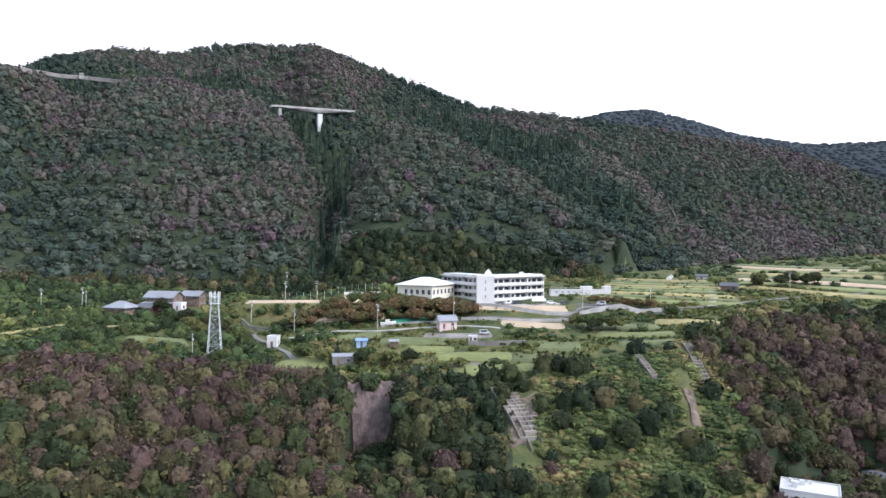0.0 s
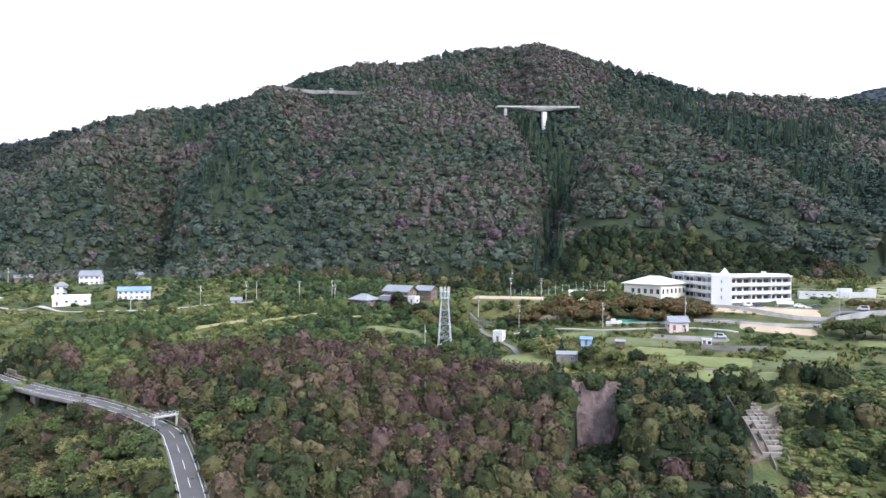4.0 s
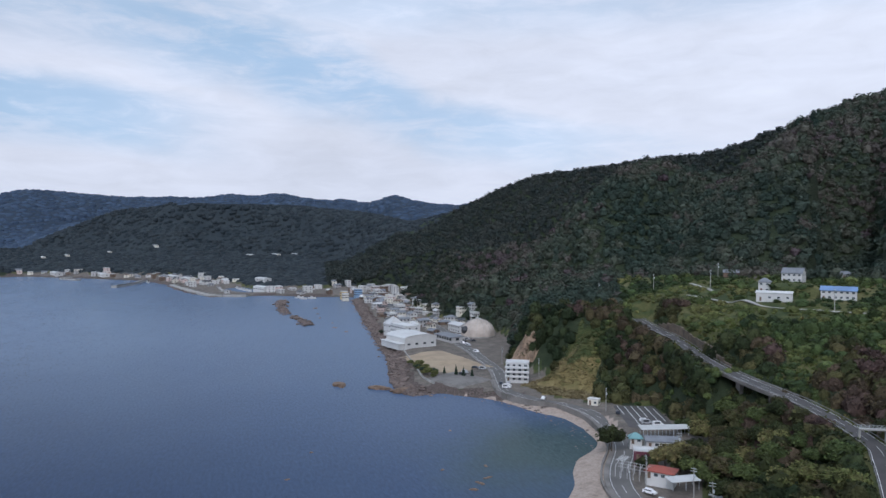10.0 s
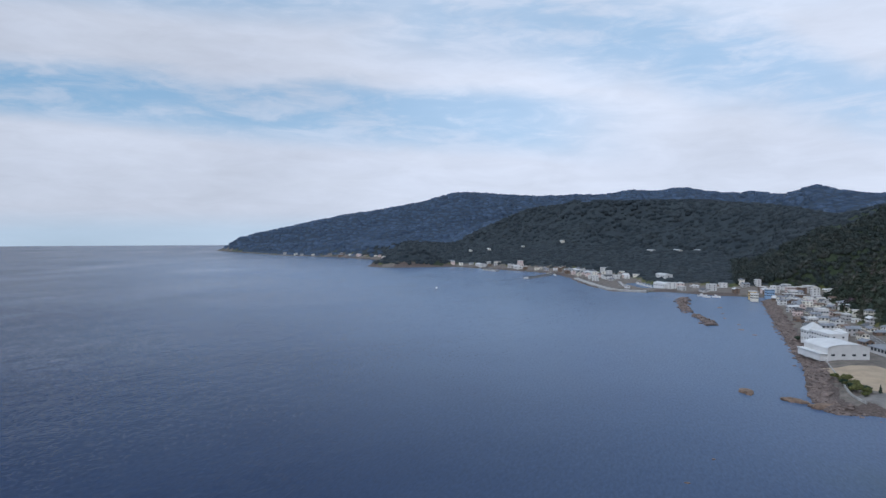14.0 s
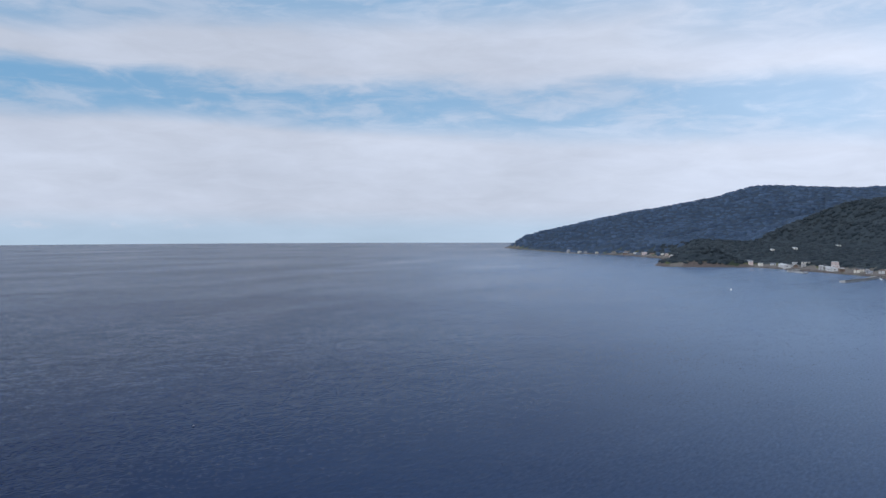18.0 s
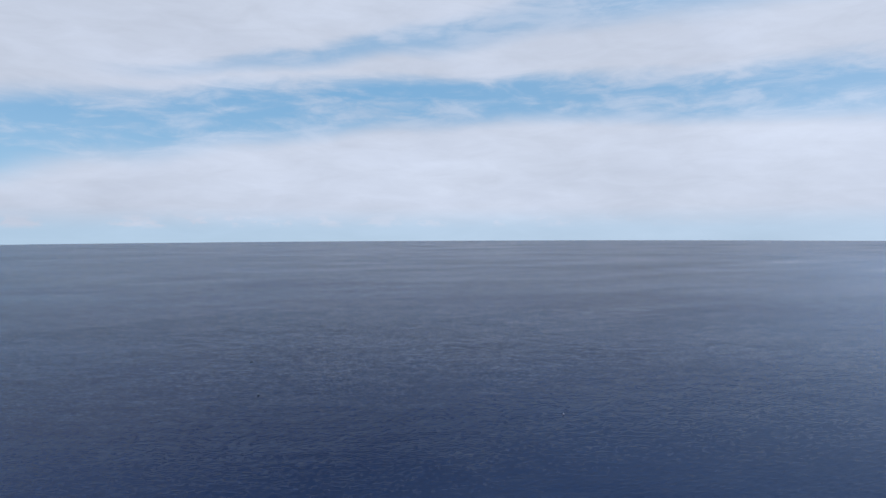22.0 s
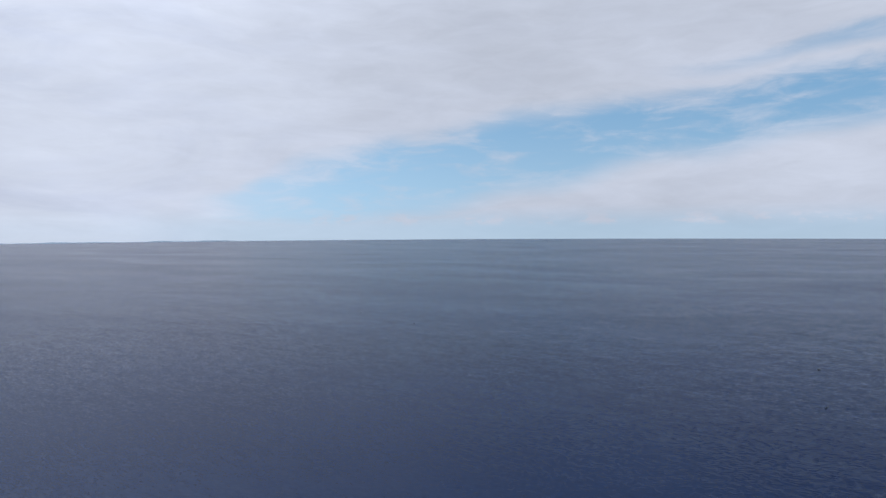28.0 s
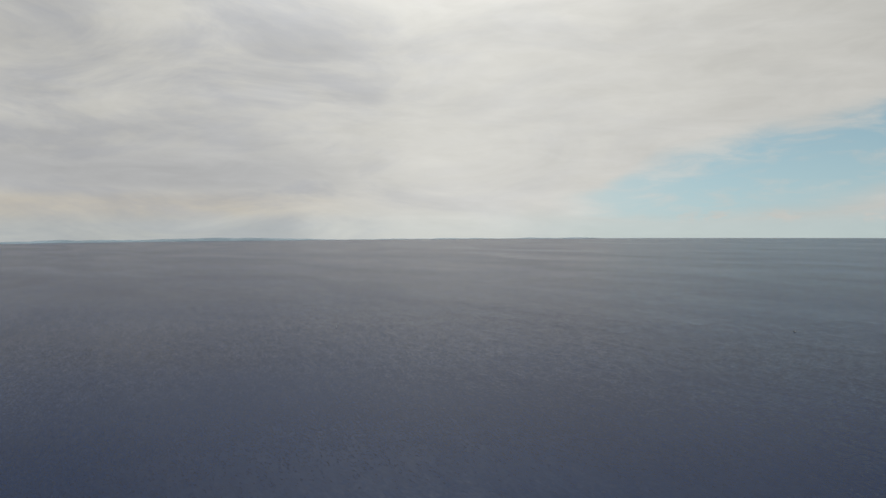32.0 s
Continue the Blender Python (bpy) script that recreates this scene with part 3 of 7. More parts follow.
def height(x, y, flats=True):
    x, y = np.asarray(x, float), np.asarray(y, float)
    az, r = polar(x, y)
    az = np.where(az < -110, az + 360, az)
    knots = [(line(L, az, 1), line(L, az, 2)) for L in (FOOT, EDGE, TERRACE, SKIRT, CREST_Z)]
    rc, zc = knots[-1]
    rr, zr = line(RANGE_Z, az, 1), line(RANGE_Z, az, 2)
    rr = np.maximum(rr, rc + 60)
    dip = 0.62 * np.minimum(zc, zr)
    near_end = np.clip((rr - rc) / 600, 0, 1)
    knots = [(knots[0][0] - 40, knots[0][1] * 0.4)] + knots + [(rc + 0.45 * (rr - rc), dip * near_end + (1 - near_end) * np.minimum(zc, zr)), (rr, zr), (rr + 700, zr * 0.4), (rr + 1300, zr * 0.1)]
    z = np.full(x.shape, 2.0)
    for i, ((r0, z0), (r1, z1)) in enumerate(zip(knots, knots[1:])):
        t = np.clip((r - r0) / np.maximum(r1 - r0, 1), 0, 1)
        e = t if i < 4 else smooth(t) * 0.5 + t * 0.5
        if i == 1:
            e = np.where(az < 34, 0.35 * t + 0.65 * np.sin(t * math.pi / 2), t)  # the cliff is steep below, rounded above
        z = np.where(r >= r0, z0 + (z1 - z0) * e, z)
    (rs, zs) = knots[4]
    u = np.clip((r - rs) / np.maximum(rc - rs, 1), 0, 1.3)
    fade = np.clip(np.sin(np.clip(u, 0, 1) * math.pi), 0, 1) ** 0.7
    wild = np.clip((1 - u) / 0.3, 0, 1) * np.clip((r - rs) / 150, 0, 1) * np.clip(r / 1000, 0.3, 2.2)
    z = z + wild * fade * np.interp(az, [66, 84], [34, 70]) * fbm(x, y, 230, 4, 3) + np.clip((r - rc) / 400, 0, 1) * 80 * fbm(x, y, 520, 4, 9) * np.clip((rr - r) / 300 + 0.1, 0.1, 1)
    hollow = np.clip(np.sin(np.clip(u, 0, 1) * math.pi), 0, 1) * (rc - rs) * 0.10
    z = z - hollow * smooth((77 - az) / 12) * (1 - np.exp(-(((az - 10.3) / 2.6) ** 2)))
    for spur in SPURS:
        a_lo, a_hi = spur[0][0], spur[-1][0]
        rf = line(spur, az, 1)
        zf = EYE[2] + rf * np.tan(np.radians(line(spur, az, 2)))
        ends = smooth((az - a_lo + 0.6) / 1.4) * smooth((a_hi + 0.6 - az) / np.where(a_hi > 60, 6.0, 1.4))
        run = np.clip((r - rs) / np.maximum(rf - rs, 30), 0, 1)
        front = zs + (zf - zs) * (0.55 * run + 0.45 * np.sin(run * math.pi / 2)) - 0.0009 * np.maximum(rf - r, 0) * 60 * (1 - run)
        back = zf - 0.5 * np.maximum(r - rf - 18, 0) - 0.004 * np.clip(r - rf, 0, 18) ** 2
        rib = np.where(r < rf, front, back) + 7 * fbm(x, y, 90, 3, 13) * (r < rf) * run * (1 - run) * 4
        z = np.where((r > rs) & (rib > z), z + (rib - z) * ends, z)
    for a0, a1, a2, a3, w, depth in GULLIES:
        ag = np.interp(u, [0, 0.3, 0.6, 1.0], [a0, a1, a2, a3])
        d = (az - ag) / w
        z = z + fade * np.clip((1 - u) / 0.3, 0, 1) * depth * (0.4 * np.exp(-(((np.abs(d) - 2.1) / 1.1) ** 2)) - np.exp(-d * d))
    z = z + np.where((r > knots[2][0]) & (r < knots[4][0]), 0.5, 1.6) * fbm(x, y, 24, 3, 5) * np.clip((z - 6) / 10, 0, 1)
    # buttresses of the near cliff
    cliff = np.clip(1 - np.abs(z - 20) / 16, 0, 1) * (az < 36) * (r < 340)
    z = z + cliff * 12 * fbm(x, y, 38, 3, 21)
    scar = (np.abs(az - 5.9) < 2.2) & (r < 237)
    z = np.where(scar, np.minimum(z, np.maximum(31.5 - (235.5 - r) * 1.6, 12)), z)
    sd = from_shore(x, y) + 4 * fbm(x, y, 30, 3, 31)
    flat_w, rise = np.interp(x, *FLAT_W), np.interp(x, *RISE)
    coast = np.where(sd < 10, 0.3 * sd, np.where(sd < flat_w, 3 + 1.5 * (sd - 10) / np.maximum(flat_w - 10, 1), 4.5 + rise * (sd - flat_w) + 0.002 * np.maximum(sd - flat_w, 0) ** 2))
    z = np.minimum(z, coast)
    knoll = np.exp(-((((x + 1645) * 0.95 + (y + 515) * 0.31) / 55) ** 2) - (((y + 515) * 0.95 - (x + 1645) * 0.31) / 75) ** 2)
    z = np.where(sd > 0, np.maximum(z, 44 * knoll * np.clip(sd / 14, 0, 1)), z)
    z = np.where(sd < 0, np.maximum(sd * 0.25, -12), z)
    if flats:
        d, zr_ = near_line(x, y, UPPER_ROAD)
        bridge = (x < -196) & (x > -230)
        lower = np.minimum(z, zr_ - 0.4 + np.maximum(d - 6, 0) * 0.9)
        both = z + (zr_ - 0.4 - z) * (1 - smooth((d - 5.5) / 10))
        z = np.where(bridge, np.where(d < 40, lower, z), np.where(d < 5.5, zr_ - 0.4, both))
        for fx, fy, hw, hd, turn_, fz, blend in FLATS:
            c, s = math.cos(radians(turn_)), math.sin(radians(turn_))
            lx, ly = (x - fx) * c + (y - fy) * s, -(x - fx) * s + (y - fy) * c
            d = np.hypot(np.maximum(np.abs(lx) - hw, 0), np.maximum(np.abs(ly) - hd, 0))
            z = z + (fz - z) * (1 - smooth(d / blend))
    return z


def ground_at(x, y):
    return float(height(np.array([x]), np.array([y]))[0])


def mesh_from(name, verts, faces, mat, smooth_faces=True, tint=None):
    """A mesh from numpy arrays: verts n x 3, faces m x 3 or m x 4."""
    me = bpy.data.meshes.new(name)
    n, k = faces.shape
    me.vertices.add(len(verts))
    me.vertices.foreach_set("co", np.ascontiguousarray(verts, np.float32).ravel())
    me.loops.add(n * k)
    me.loops.foreach_set("vertex_index", np.ascontiguousarray(faces, np.int32).ravel())
    me.polygons.add(n)
    me.polygons.foreach_set("loop_start", np.arange(0, n * k, k, dtype=np.int32))
    me.polygons.foreach_set("use_smooth", np.full(n, smooth_faces))
    if tint is not None:
        me.attributes.new("tint", "FLOAT", "POINT").data.foreach_set("value", np.ascontiguousarray(tint, np.float32))
    me.update(calc_edges=True)
    me.materials.append(mat)
    return me


def below_road(x, y, base, tall):
    """Heights of crowns, cut where they would hide the hill road from the bay."""
    pts = [p for p in UPPER_ROAD if p[0] < -120]
    a_road = [polar(np.array(p[0]), np.array(p[1]))[0] for p in pts]
    az, r = polar(x, y)
    r_road = np.interp(az, a_road, [math.hypot(p[0], p[1]) for p in pts])
    slope = np.interp(az, a_road, [(p[2] - 0.4 - EYE[2]) / math.hypot(p[0], p[1]) for p in pts])
    most = EYE[2] + slope * r - base - 0.3
    front = (az > 37.5) & (az < 57.5) & (r < r_road - 3.5) & (r > 150)
    return np.where(front, np.minimum(tall, most), tall)


# level places for buildings, yards and lots
FLATS += [(10, 336, 48, 16, 0, 55.6, 9), (44, 315, 36, 6, 0, 53.5, 8), (-256, 171.5, 18, 10, -21, 4.2, 8), (-455, 139, 48, 14, 6, 4.6, 11),
          (-293, 279, 16, 8, 42, 48.4, 8), (-278, 301, 12, 8, 42, 49.3, 8), (-306, 302, 9, 8, 42, 56.0, 8), (-91, 275.4, 6, 6, 0, 34.6, 6), (-128, 316, 14, 9, 0, 51.6, 8), (-66, 328, 30, 12, 0, 53.8, 9),
          (104, 196, 6, 5, -28, 6.0, 8), (134, 210, 5, 5, -28, 7.0, 8), (-1110, 30, 55, 15, 14, -3.0, 8)]

# slopes with their own growth: (x, y, half length, half width, turn)
DRY_SLOPE = [(-331, 148), (-310, 150), (-288, 165), (-313, 184), (-330, 202), (-350, 194), (-345, 172)]


def within(x, y, rect, grow=0.0):
    cx, cy, hw, hd, turn_ = rect
    c, s = math.cos(radians(turn_)), math.sin(radians(turn_))
    return (np.abs((x - cx) * c + (y - cy) * s) < hw + grow) & (np.abs(-(x - cx) * s + (y - cy) * c) < hd + grow)


def in_outline(x, y, pts):
    inside = np.zeros(x.shape, bool)
    for (ax, ay), (bx, by) in zip(pts, pts[1:] + pts[:1]):
        if by != ay:
            inside ^= ((ay > y) != (by > y)) & (x < (bx - ax) * (y - ay) / (by - ay) + ax)
    return inside


def kudzu(az, r):
    """The creeper-covered part of the cliff below the fields."""
    return (az < -5 - (line(EDGE, az, 1) - r) * 0.02) & (az > -19.8 - (line(EDGE, az, 1) - r) * 0.06) & (r < line(EDGE, az, 1) + 5)


def open_ground(x, y, az, r):
    """True where no woods stand: terraces, roads, yards, the built-up shore."""
    edge, skirt = line(EDGE, az, 1), line(SKIRT, az, 1)
    out = (r > edge + np.interp(az, [-35, -20, 10, 20, 45, 60], [3, 4, 4, 24, 40, 30])) & (r < skirt - 4) & (az < 58)
    road_az, road_r = polar(np.array([p[0] for p in UPPER_ROAD[4:]]), np.array([p[1] for p in UPPER_ROAD[4:]]))
    out |= (az > 41.5) & (az < 57) & (r > np.interp(az, road_az, road_r) + 9) & (r < skirt - 4) & (fbm(x, y, 30, 3, 57) > np.interp(az, [41, 44, 57], [0.1, -0.1, -0.16]))
    d, _ = near_line(x, y, UPPER_ROAD)
    out |= (d < np.where((x < -190) & (x > -265), 4.6, 6.5)) & ~((x < -196) & (x > -232))
    sd = from_shore(x, y)
    out |= (sd < np.interp(x, *FLAT_W) + np.where((x > -310) & (x < -222) & (y > 174), -12, 6)) & (x < -140) & (height(x, y) < 7.5)
    out |= sd < 6
    out |= in_outline(x, y, DRY_SLOPE)
    for f in FLATS:
        out |= within(x, y, f[:5], 1.5)
    return out


azs = np.arange(-75, 140.01, 0.34)
rads = 95 * (4900 / 95) ** (np.arange(240) / 239)
A, Rr = np.meshgrid(np.radians(azs), rads, indexing="ij")
gx, gy = (-np.sin(A) * Rr).ravel(), (np.cos(A) * Rr).ravel()
gz_ = height(gx, gy)
idx = np.arange(A.size).reshape(A.shape)
quads = np.stack([idx[:-1, :-1], idx[:-1, 1:], idx[1:, 1:], idx[1:, :-1]], -1).reshape(-1, 4)[:, ::-1]
ground_me = mesh_from("ground", np.stack([gx, gy, gz_], -1), quads, ground_mat)
g_az, g_r = polar(gx, gy)
g_sd = from_shore(gx, gy)
g_flat = np.interp(gx, *FLAT_W)
masks = {
    "open": open_ground(gx, gy, g_az, g_r) | (kudzu(g_az, g_r) & (g_r < 400)),
    "dry": in_outline(gx, gy, DRY_SLOPE) & (gz_ < 17 + 4 * fbm(gx, gy, 14, 2, 44)),
    "paved": (gx < -140) & (g_sd > 8) & (g_sd < g_flat) & (gz_ < 7) & ~in_outline(gx, gy, DRY_SLOPE),
    "stony": (g_sd < np.where(gx < -345, 12, 9)) & (g_az < 130),
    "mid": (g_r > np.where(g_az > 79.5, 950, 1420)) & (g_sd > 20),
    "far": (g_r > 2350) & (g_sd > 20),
    "sand": (gx > -330) & (gx < -170) & (g_sd < np.interp(gx, [-330, -300, -262, -240, -190], [0, 3, 15, 13, 17])),
}
masks["open"] &= ~((near_line(gx, gy, UPPER_ROAD)[0] < 14) & (gx < -190) & (gx > -270))
for key, mask in masks.items():
    ground_me.attributes.new(key, "FLOAT", "POINT").data.foreach_set("value", mask.astype(np.float32))
ground = new("ground", ground_me)
tagged(ground, "steep green coastal hillside with terraces above a bay", "hillside", kind="structure")

bm = bmesh.new()
rim = [bm.verts.new((*(bearing(a, 4950).xy), 0)) for a in np.arange(0, 360, 1.0)]
bm.faces.new(rim)
me = bpy.data.meshes.new("sea")
bm.to_mesh(me)
me.materials.append(sea_mat)
sea = tagged(new("sea", me), "calm dark blue sea with fine wind ripples", "sea", kind="structure")

# far coast on the horizon, its haze put into the pale blue colour
fa = np.arange(206, 300, 0.25)
fz = np.interp(fa, [206, 225, 240, 246, 250, 254, 262, 300], [0, 2, 6, 14, 26, 16, 17, 18]) + 8 * fbm(fa, fa * 0, 6.0, 4, 91) + 5 * fbm(fa, fa * 0, 1.2, 2, 92)
fv = np.concatenate([np.stack([-np.sin(np.radians(fa)) * q, np.cos(np.radians(fa)) * q, np.maximum(fz, 1.5) * h], 1) for q, h in ((4820, -0.1), (4870, 1.0), (4935, -0.1))])
fi = np.arange(len(fa) - 1)
fq = np.concatenate([np.stack([fi + k * len(fa), fi + k * len(fa) + 1, fi + (k + 1) * len(fa) + 1, fi + (k + 1) * len(fa)], 1) for k in (0, 1)])
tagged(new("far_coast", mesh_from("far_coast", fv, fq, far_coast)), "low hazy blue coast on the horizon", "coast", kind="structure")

# ---- woods ----
OPEN_PLOTS = []  # fields and yards kept free of shrubs
rng = np.random.default_rng(7)


def ico(level):
    b = bmesh.new()
    bmesh.ops.create_icosphere(b, subdivisions=level, radius=1.0)
    v = np.array([p.co[:] for p in b.verts])
    f = np.array([[p.index for p in q.verts] for q in b.faces])
    b.free()
    return v, f


def cedar(rings=5, around=7):
    """A pointed conifer of unit radius and height 3: drooping whorls."""
    vs, fs = [], []
    for k in range(rings):
        z0, rad = 3.0 * k / rings * 0.92, 1.0 - 0.85 * k / rings
        b = len(vs)
        vs.append((0, 0, z0 + 1.05))
        for a in range(around * 2):
            w = rad * (1.0 if a % 2 == 0 else 0.62) * rng.uniform(0.85, 1.15)
            an = math.pi * a / around + k
            vs.append((w * math.cos(an), w * math.sin(an), z0 + rng.uniform(-0.12, 0.12)))
        fs += [(b, b + 1 + a, b + 1 + (a + 1) % (around * 2)) for a in range(around * 2)]
    return np.array(vs), np.array(fs)


def stand(name, kinds, x, y, z, rad, tall, tint, mat, label, category="woods", smooth_faces=False):
    """One object of many crowns: kinds in turn, each turned and scaled in its own way."""
    pick = rng.integers(0, len(kinds), len(x))
    V, F, T, base = [], [], [], 0
    for k, (kv, kf) in enumerate(kinds):
        s = np.nonzero(pick == k)[0]
        if not len(s):
            continue
        an = rng.uniform(0, 2 * math.pi, len(s))
        c, sn_ = np.cos(an)[:, None], np.sin(an)[:, None]
        px = (kv[:, 0] * c - kv[:, 1] * sn_) * rad[s, None] + x[s, None]
        py = (kv[:, 0] * sn_ + kv[:, 1] * c) * rad[s, None] + y[s, None]
        pz = kv[:, 2] * tall[s, None] + z[s, None]
        V.append(np.stack([px, py, pz], -1).reshape(-1, 3))
        F.append((kf[None] + (np.arange(len(s)) * len(kv))[:, None, None]).reshape(-1, 3) + base)
        T.append(np.repeat(tint[s], len(kv)))
        base += len(s) * len(kv)
    me = mesh_from(name, np.concatenate(V), np.concatenate(F), mat, smooth_faces, np.concatenate(T))
    return tagged(new(name, me), label, category, kind="stuff")


def scatter(az0, az1, r0, r1, space):
    """Jittered places in a sector, about one to each space x space metres."""
    xs = np.arange(-r1, r1, space)
    X, Y = np.meshgrid(xs, xs)
    X, Y = X.ravel() + rng.uniform(-0.45, 0.45, X.size) * space, Y.ravel() + rng.uniform(-0.45, 0.45, Y.size) * space
    az, r = polar(X, Y)
    az = np.where(az < -110, az + 360, az)
    k = (az > az0) & (az < az1) & (r > r0) & (r < r1)
    return X[k], Y[k], az[k], r[k]


def tints(x, y, seed, size=120, loose=0.17):
    """Kinds of tree run in drifts over the hillside."""
    return np.clip(0.42 + 0.62 * fbm(x, y, size, 4, seed) + rng.uniform(-loose, loose, len(x)) + 0.4 * (rng.uniform(size=len(x)) < 0.06), 0, 1)


def leafy(level, clumps, per, size, squash=0.8, core=0.7):
    """A crown of unit radius: a knobbly heart, and shelves of leaf sprays laid over it with gaps between."""
    v, f = ico(level)
    v = v * core * rng.uniform(0.78, 1.12, (len(v), 1))
    V, F, base = [v], [f], len(v)
    up = np.array((0.0, 0.0, 1.0))
    for c in range(clumps):
        h = 1.0 - 1.15 * (c + 0.5) / clumps
        a = c * 2.39996 + rng.uniform(-0.4, 0.4)
        w = math.sqrt(max(0.0, 1 - h * h))
        d = np.array((w * math.cos(a), w * math.sin(a), h))
        d = d * rng.uniform(0.74, 0.98)
        face = d * 0.55 + up * 0.6
        face = face / np.linalg.norm(face)
        q = rng.normal(size=(per, 3)) * 0.2
        q = q - (q @ face)[:, None] * face * 0.72 + d
        n = face + rng.normal(size=(per, 3)) * 0.55
        n /= np.linalg.norm(n, axis=1)[:, None]
        t = np.cross(n, rng.normal(size=(per, 3)))
        t /= np.linalg.norm(t, axis=1)[:, None]
        b = np.cross(n, t)
        k = size * rng.uniform(0.6, 1.35, (per, 1))
        V.append(np.concatenate([q - t * k, q + b * k * 0.75 + n * k * 0.2, q + t * k, q - b * k * 0.75 + n * k * 0.2], 0))
        o = np.arange(per)
        F.append(np.concatenate([np.stack([o, o + per, o + 2 * per], 1), np.stack([o, o + 2 * per, o + 3 * per], 1)], 0)[:, ::-1] + base)
        base += 4 * per
    v, f = np.concatenate(V) * (1, 1, squash), np.concatenate(F)
    v[:, 2] -= v[:, 2].min() * 0.55
    return v, f


near_kinds = [leafy(2, 13, 9, 0.145, core=0.88) for _ in range(9)]
mid_kinds = [leafy(1, 12, 7, 0.155, 0.8, 0.76) for _ in range(8)]
high_kinds = [leafy(1, 9, 5, 0.2, 0.8, 0.78) for _ in range(8)]


def mound():
    """A far tree top: a rounded dome whose foot runs deep into the hill."""
    v, f = ico(1)
    v = v * rng.uniform(0.8, 1.12, (len(v), 1))
    v[:, 2] = np.where(v[:, 2] < 0, v[:, 2] * 4, v[:, 2])
    return v, f


tiny_kinds = [mound() for _ in range(6)]
bush_kinds = [leafy(1, 8, 5, 0.19, 0.8, 0.88) for _ in range(6)]
cedar_kinds = [cedar() for _ in range(3)]

# ---- building kit ----
def part(name, bm, mat, parent=None, label=""):
    """Links a bmesh as one mesh object, under a thing or a part where one is given."""
    me = bpy.data.meshes.new(name)
    bm.to_mesh(me)
    bm.free()
    me.materials.append(mat)
    ob = new(name, me)
    ob.parent = parent
    return tagged(ob, label)


def again(name, me, parent, m):
    """One more object on a mesh that stands already."""
    ob = new(name, me)
    ob.parent = parent
    ob.matrix_basis = m
    return ob


def thing(name, x, y, z=None, turn=0.0, label="", category="", group=""):
    ob = new(name)
    ob.matrix_basis = pose(x, y, ground_at(x, y) if z is None else z, 0, 0, turn)
    return tagged(ob, label, category, group)


def box(bm, x0, x1, y0, y1, z0, z1, m=None):
    v = [bm.verts.new((x, y, z)) for z in (z0, z1) for x, y in ((x0, y0), (x1, y0), (x1, y1), (x0, y1))]
    for f in ((3, 2, 1, 0), (4, 5, 6, 7), (0, 1, 5, 4), (1, 2, 6, 5), (2, 3, 7, 6), (3, 0, 4, 7)):
        bm.faces.new([v[i] for i in f])
    if m is not None:
        bmesh.ops.transform(bm, matrix=m, verts=v)
    return v


def boxes(*dims):
    bm = bmesh.new()
    for d in dims:
        box(bm, *d)
    return bm


def beam(bm, a, b, w, h=None):
    """A square bar from a to b."""
    a, b = Vector(a), Vector(b)
    box(bm, -w / 2, w / 2, -(h or w) / 2, (h or w) / 2, 0, (b - a).length, Matrix.Translation(a) @ (b - a).to_track_quat("Z", "Y").to_matrix().to_4x4())


def tube(bm, a, b, r0, r1, n=8):
    a, b = Vector(a), Vector(b)
    m = Matrix.Translation((a + b) / 2) @ (b - a).to_track_quat("Z", "Y").to_matrix().to_4x4()
    bmesh.ops.create_cone(bm, cap_ends=True, segments=n, radius1=r0, radius2=r1, depth=(b - a).length, matrix=m)


WINDOWS = {}  # meshes by size


def window(parent, x, y, z, w, h, face, far=False, name="window"):
    """A framed window on a wall that looks to local -y, turned by face; x, y is the middle of its sill line."""
    key = (round(w, 2), round(h, 2), far)
    if key not in WINDOWS:
        bm = bmesh.new()
        if not far:
            for d in ((-w / 2, w / 2, -0.08, 0.03, 0, 0.07), (-w / 2, w / 2, -0.08, 0.03, h - 0.07, h), (-w / 2, -w / 2 + 0.07, -0.08, 0.03, 0.07, h - 0.07),
                      (w / 2 - 0.07, w / 2, -0.08, 0.03, 0.07, h - 0.07), (-0.03, 0.03, -0.06, 0.03, 0.07, h - 0.07)):
                box(bm, *d)
        else:
            box(bm, -w / 2, w / 2, -0.07, 0.03, 0, h)
        f = bpy.data.meshes.new("window")
        bm.to_mesh(f)
        bm.free()
        f.materials.append(glass if far else steel)
        p = None
        if not far:
            bm = boxes((-w / 2 + 0.07, w / 2 - 0.07, -0.035, 0.02, 0.07, h - 0.07))
            p = bpy.data.meshes.new("pane")
            bm.to_mesh(p)
            bm.free()
            p.materials.append(glass)
        WINDOWS[key] = (f, p)
    f, p = WINDOWS[key]
    ob = again(name, f, parent, pose(x, y, z, 0, 0, face))
    if p:
        again("pane", p, ob, Matrix())
    return ob


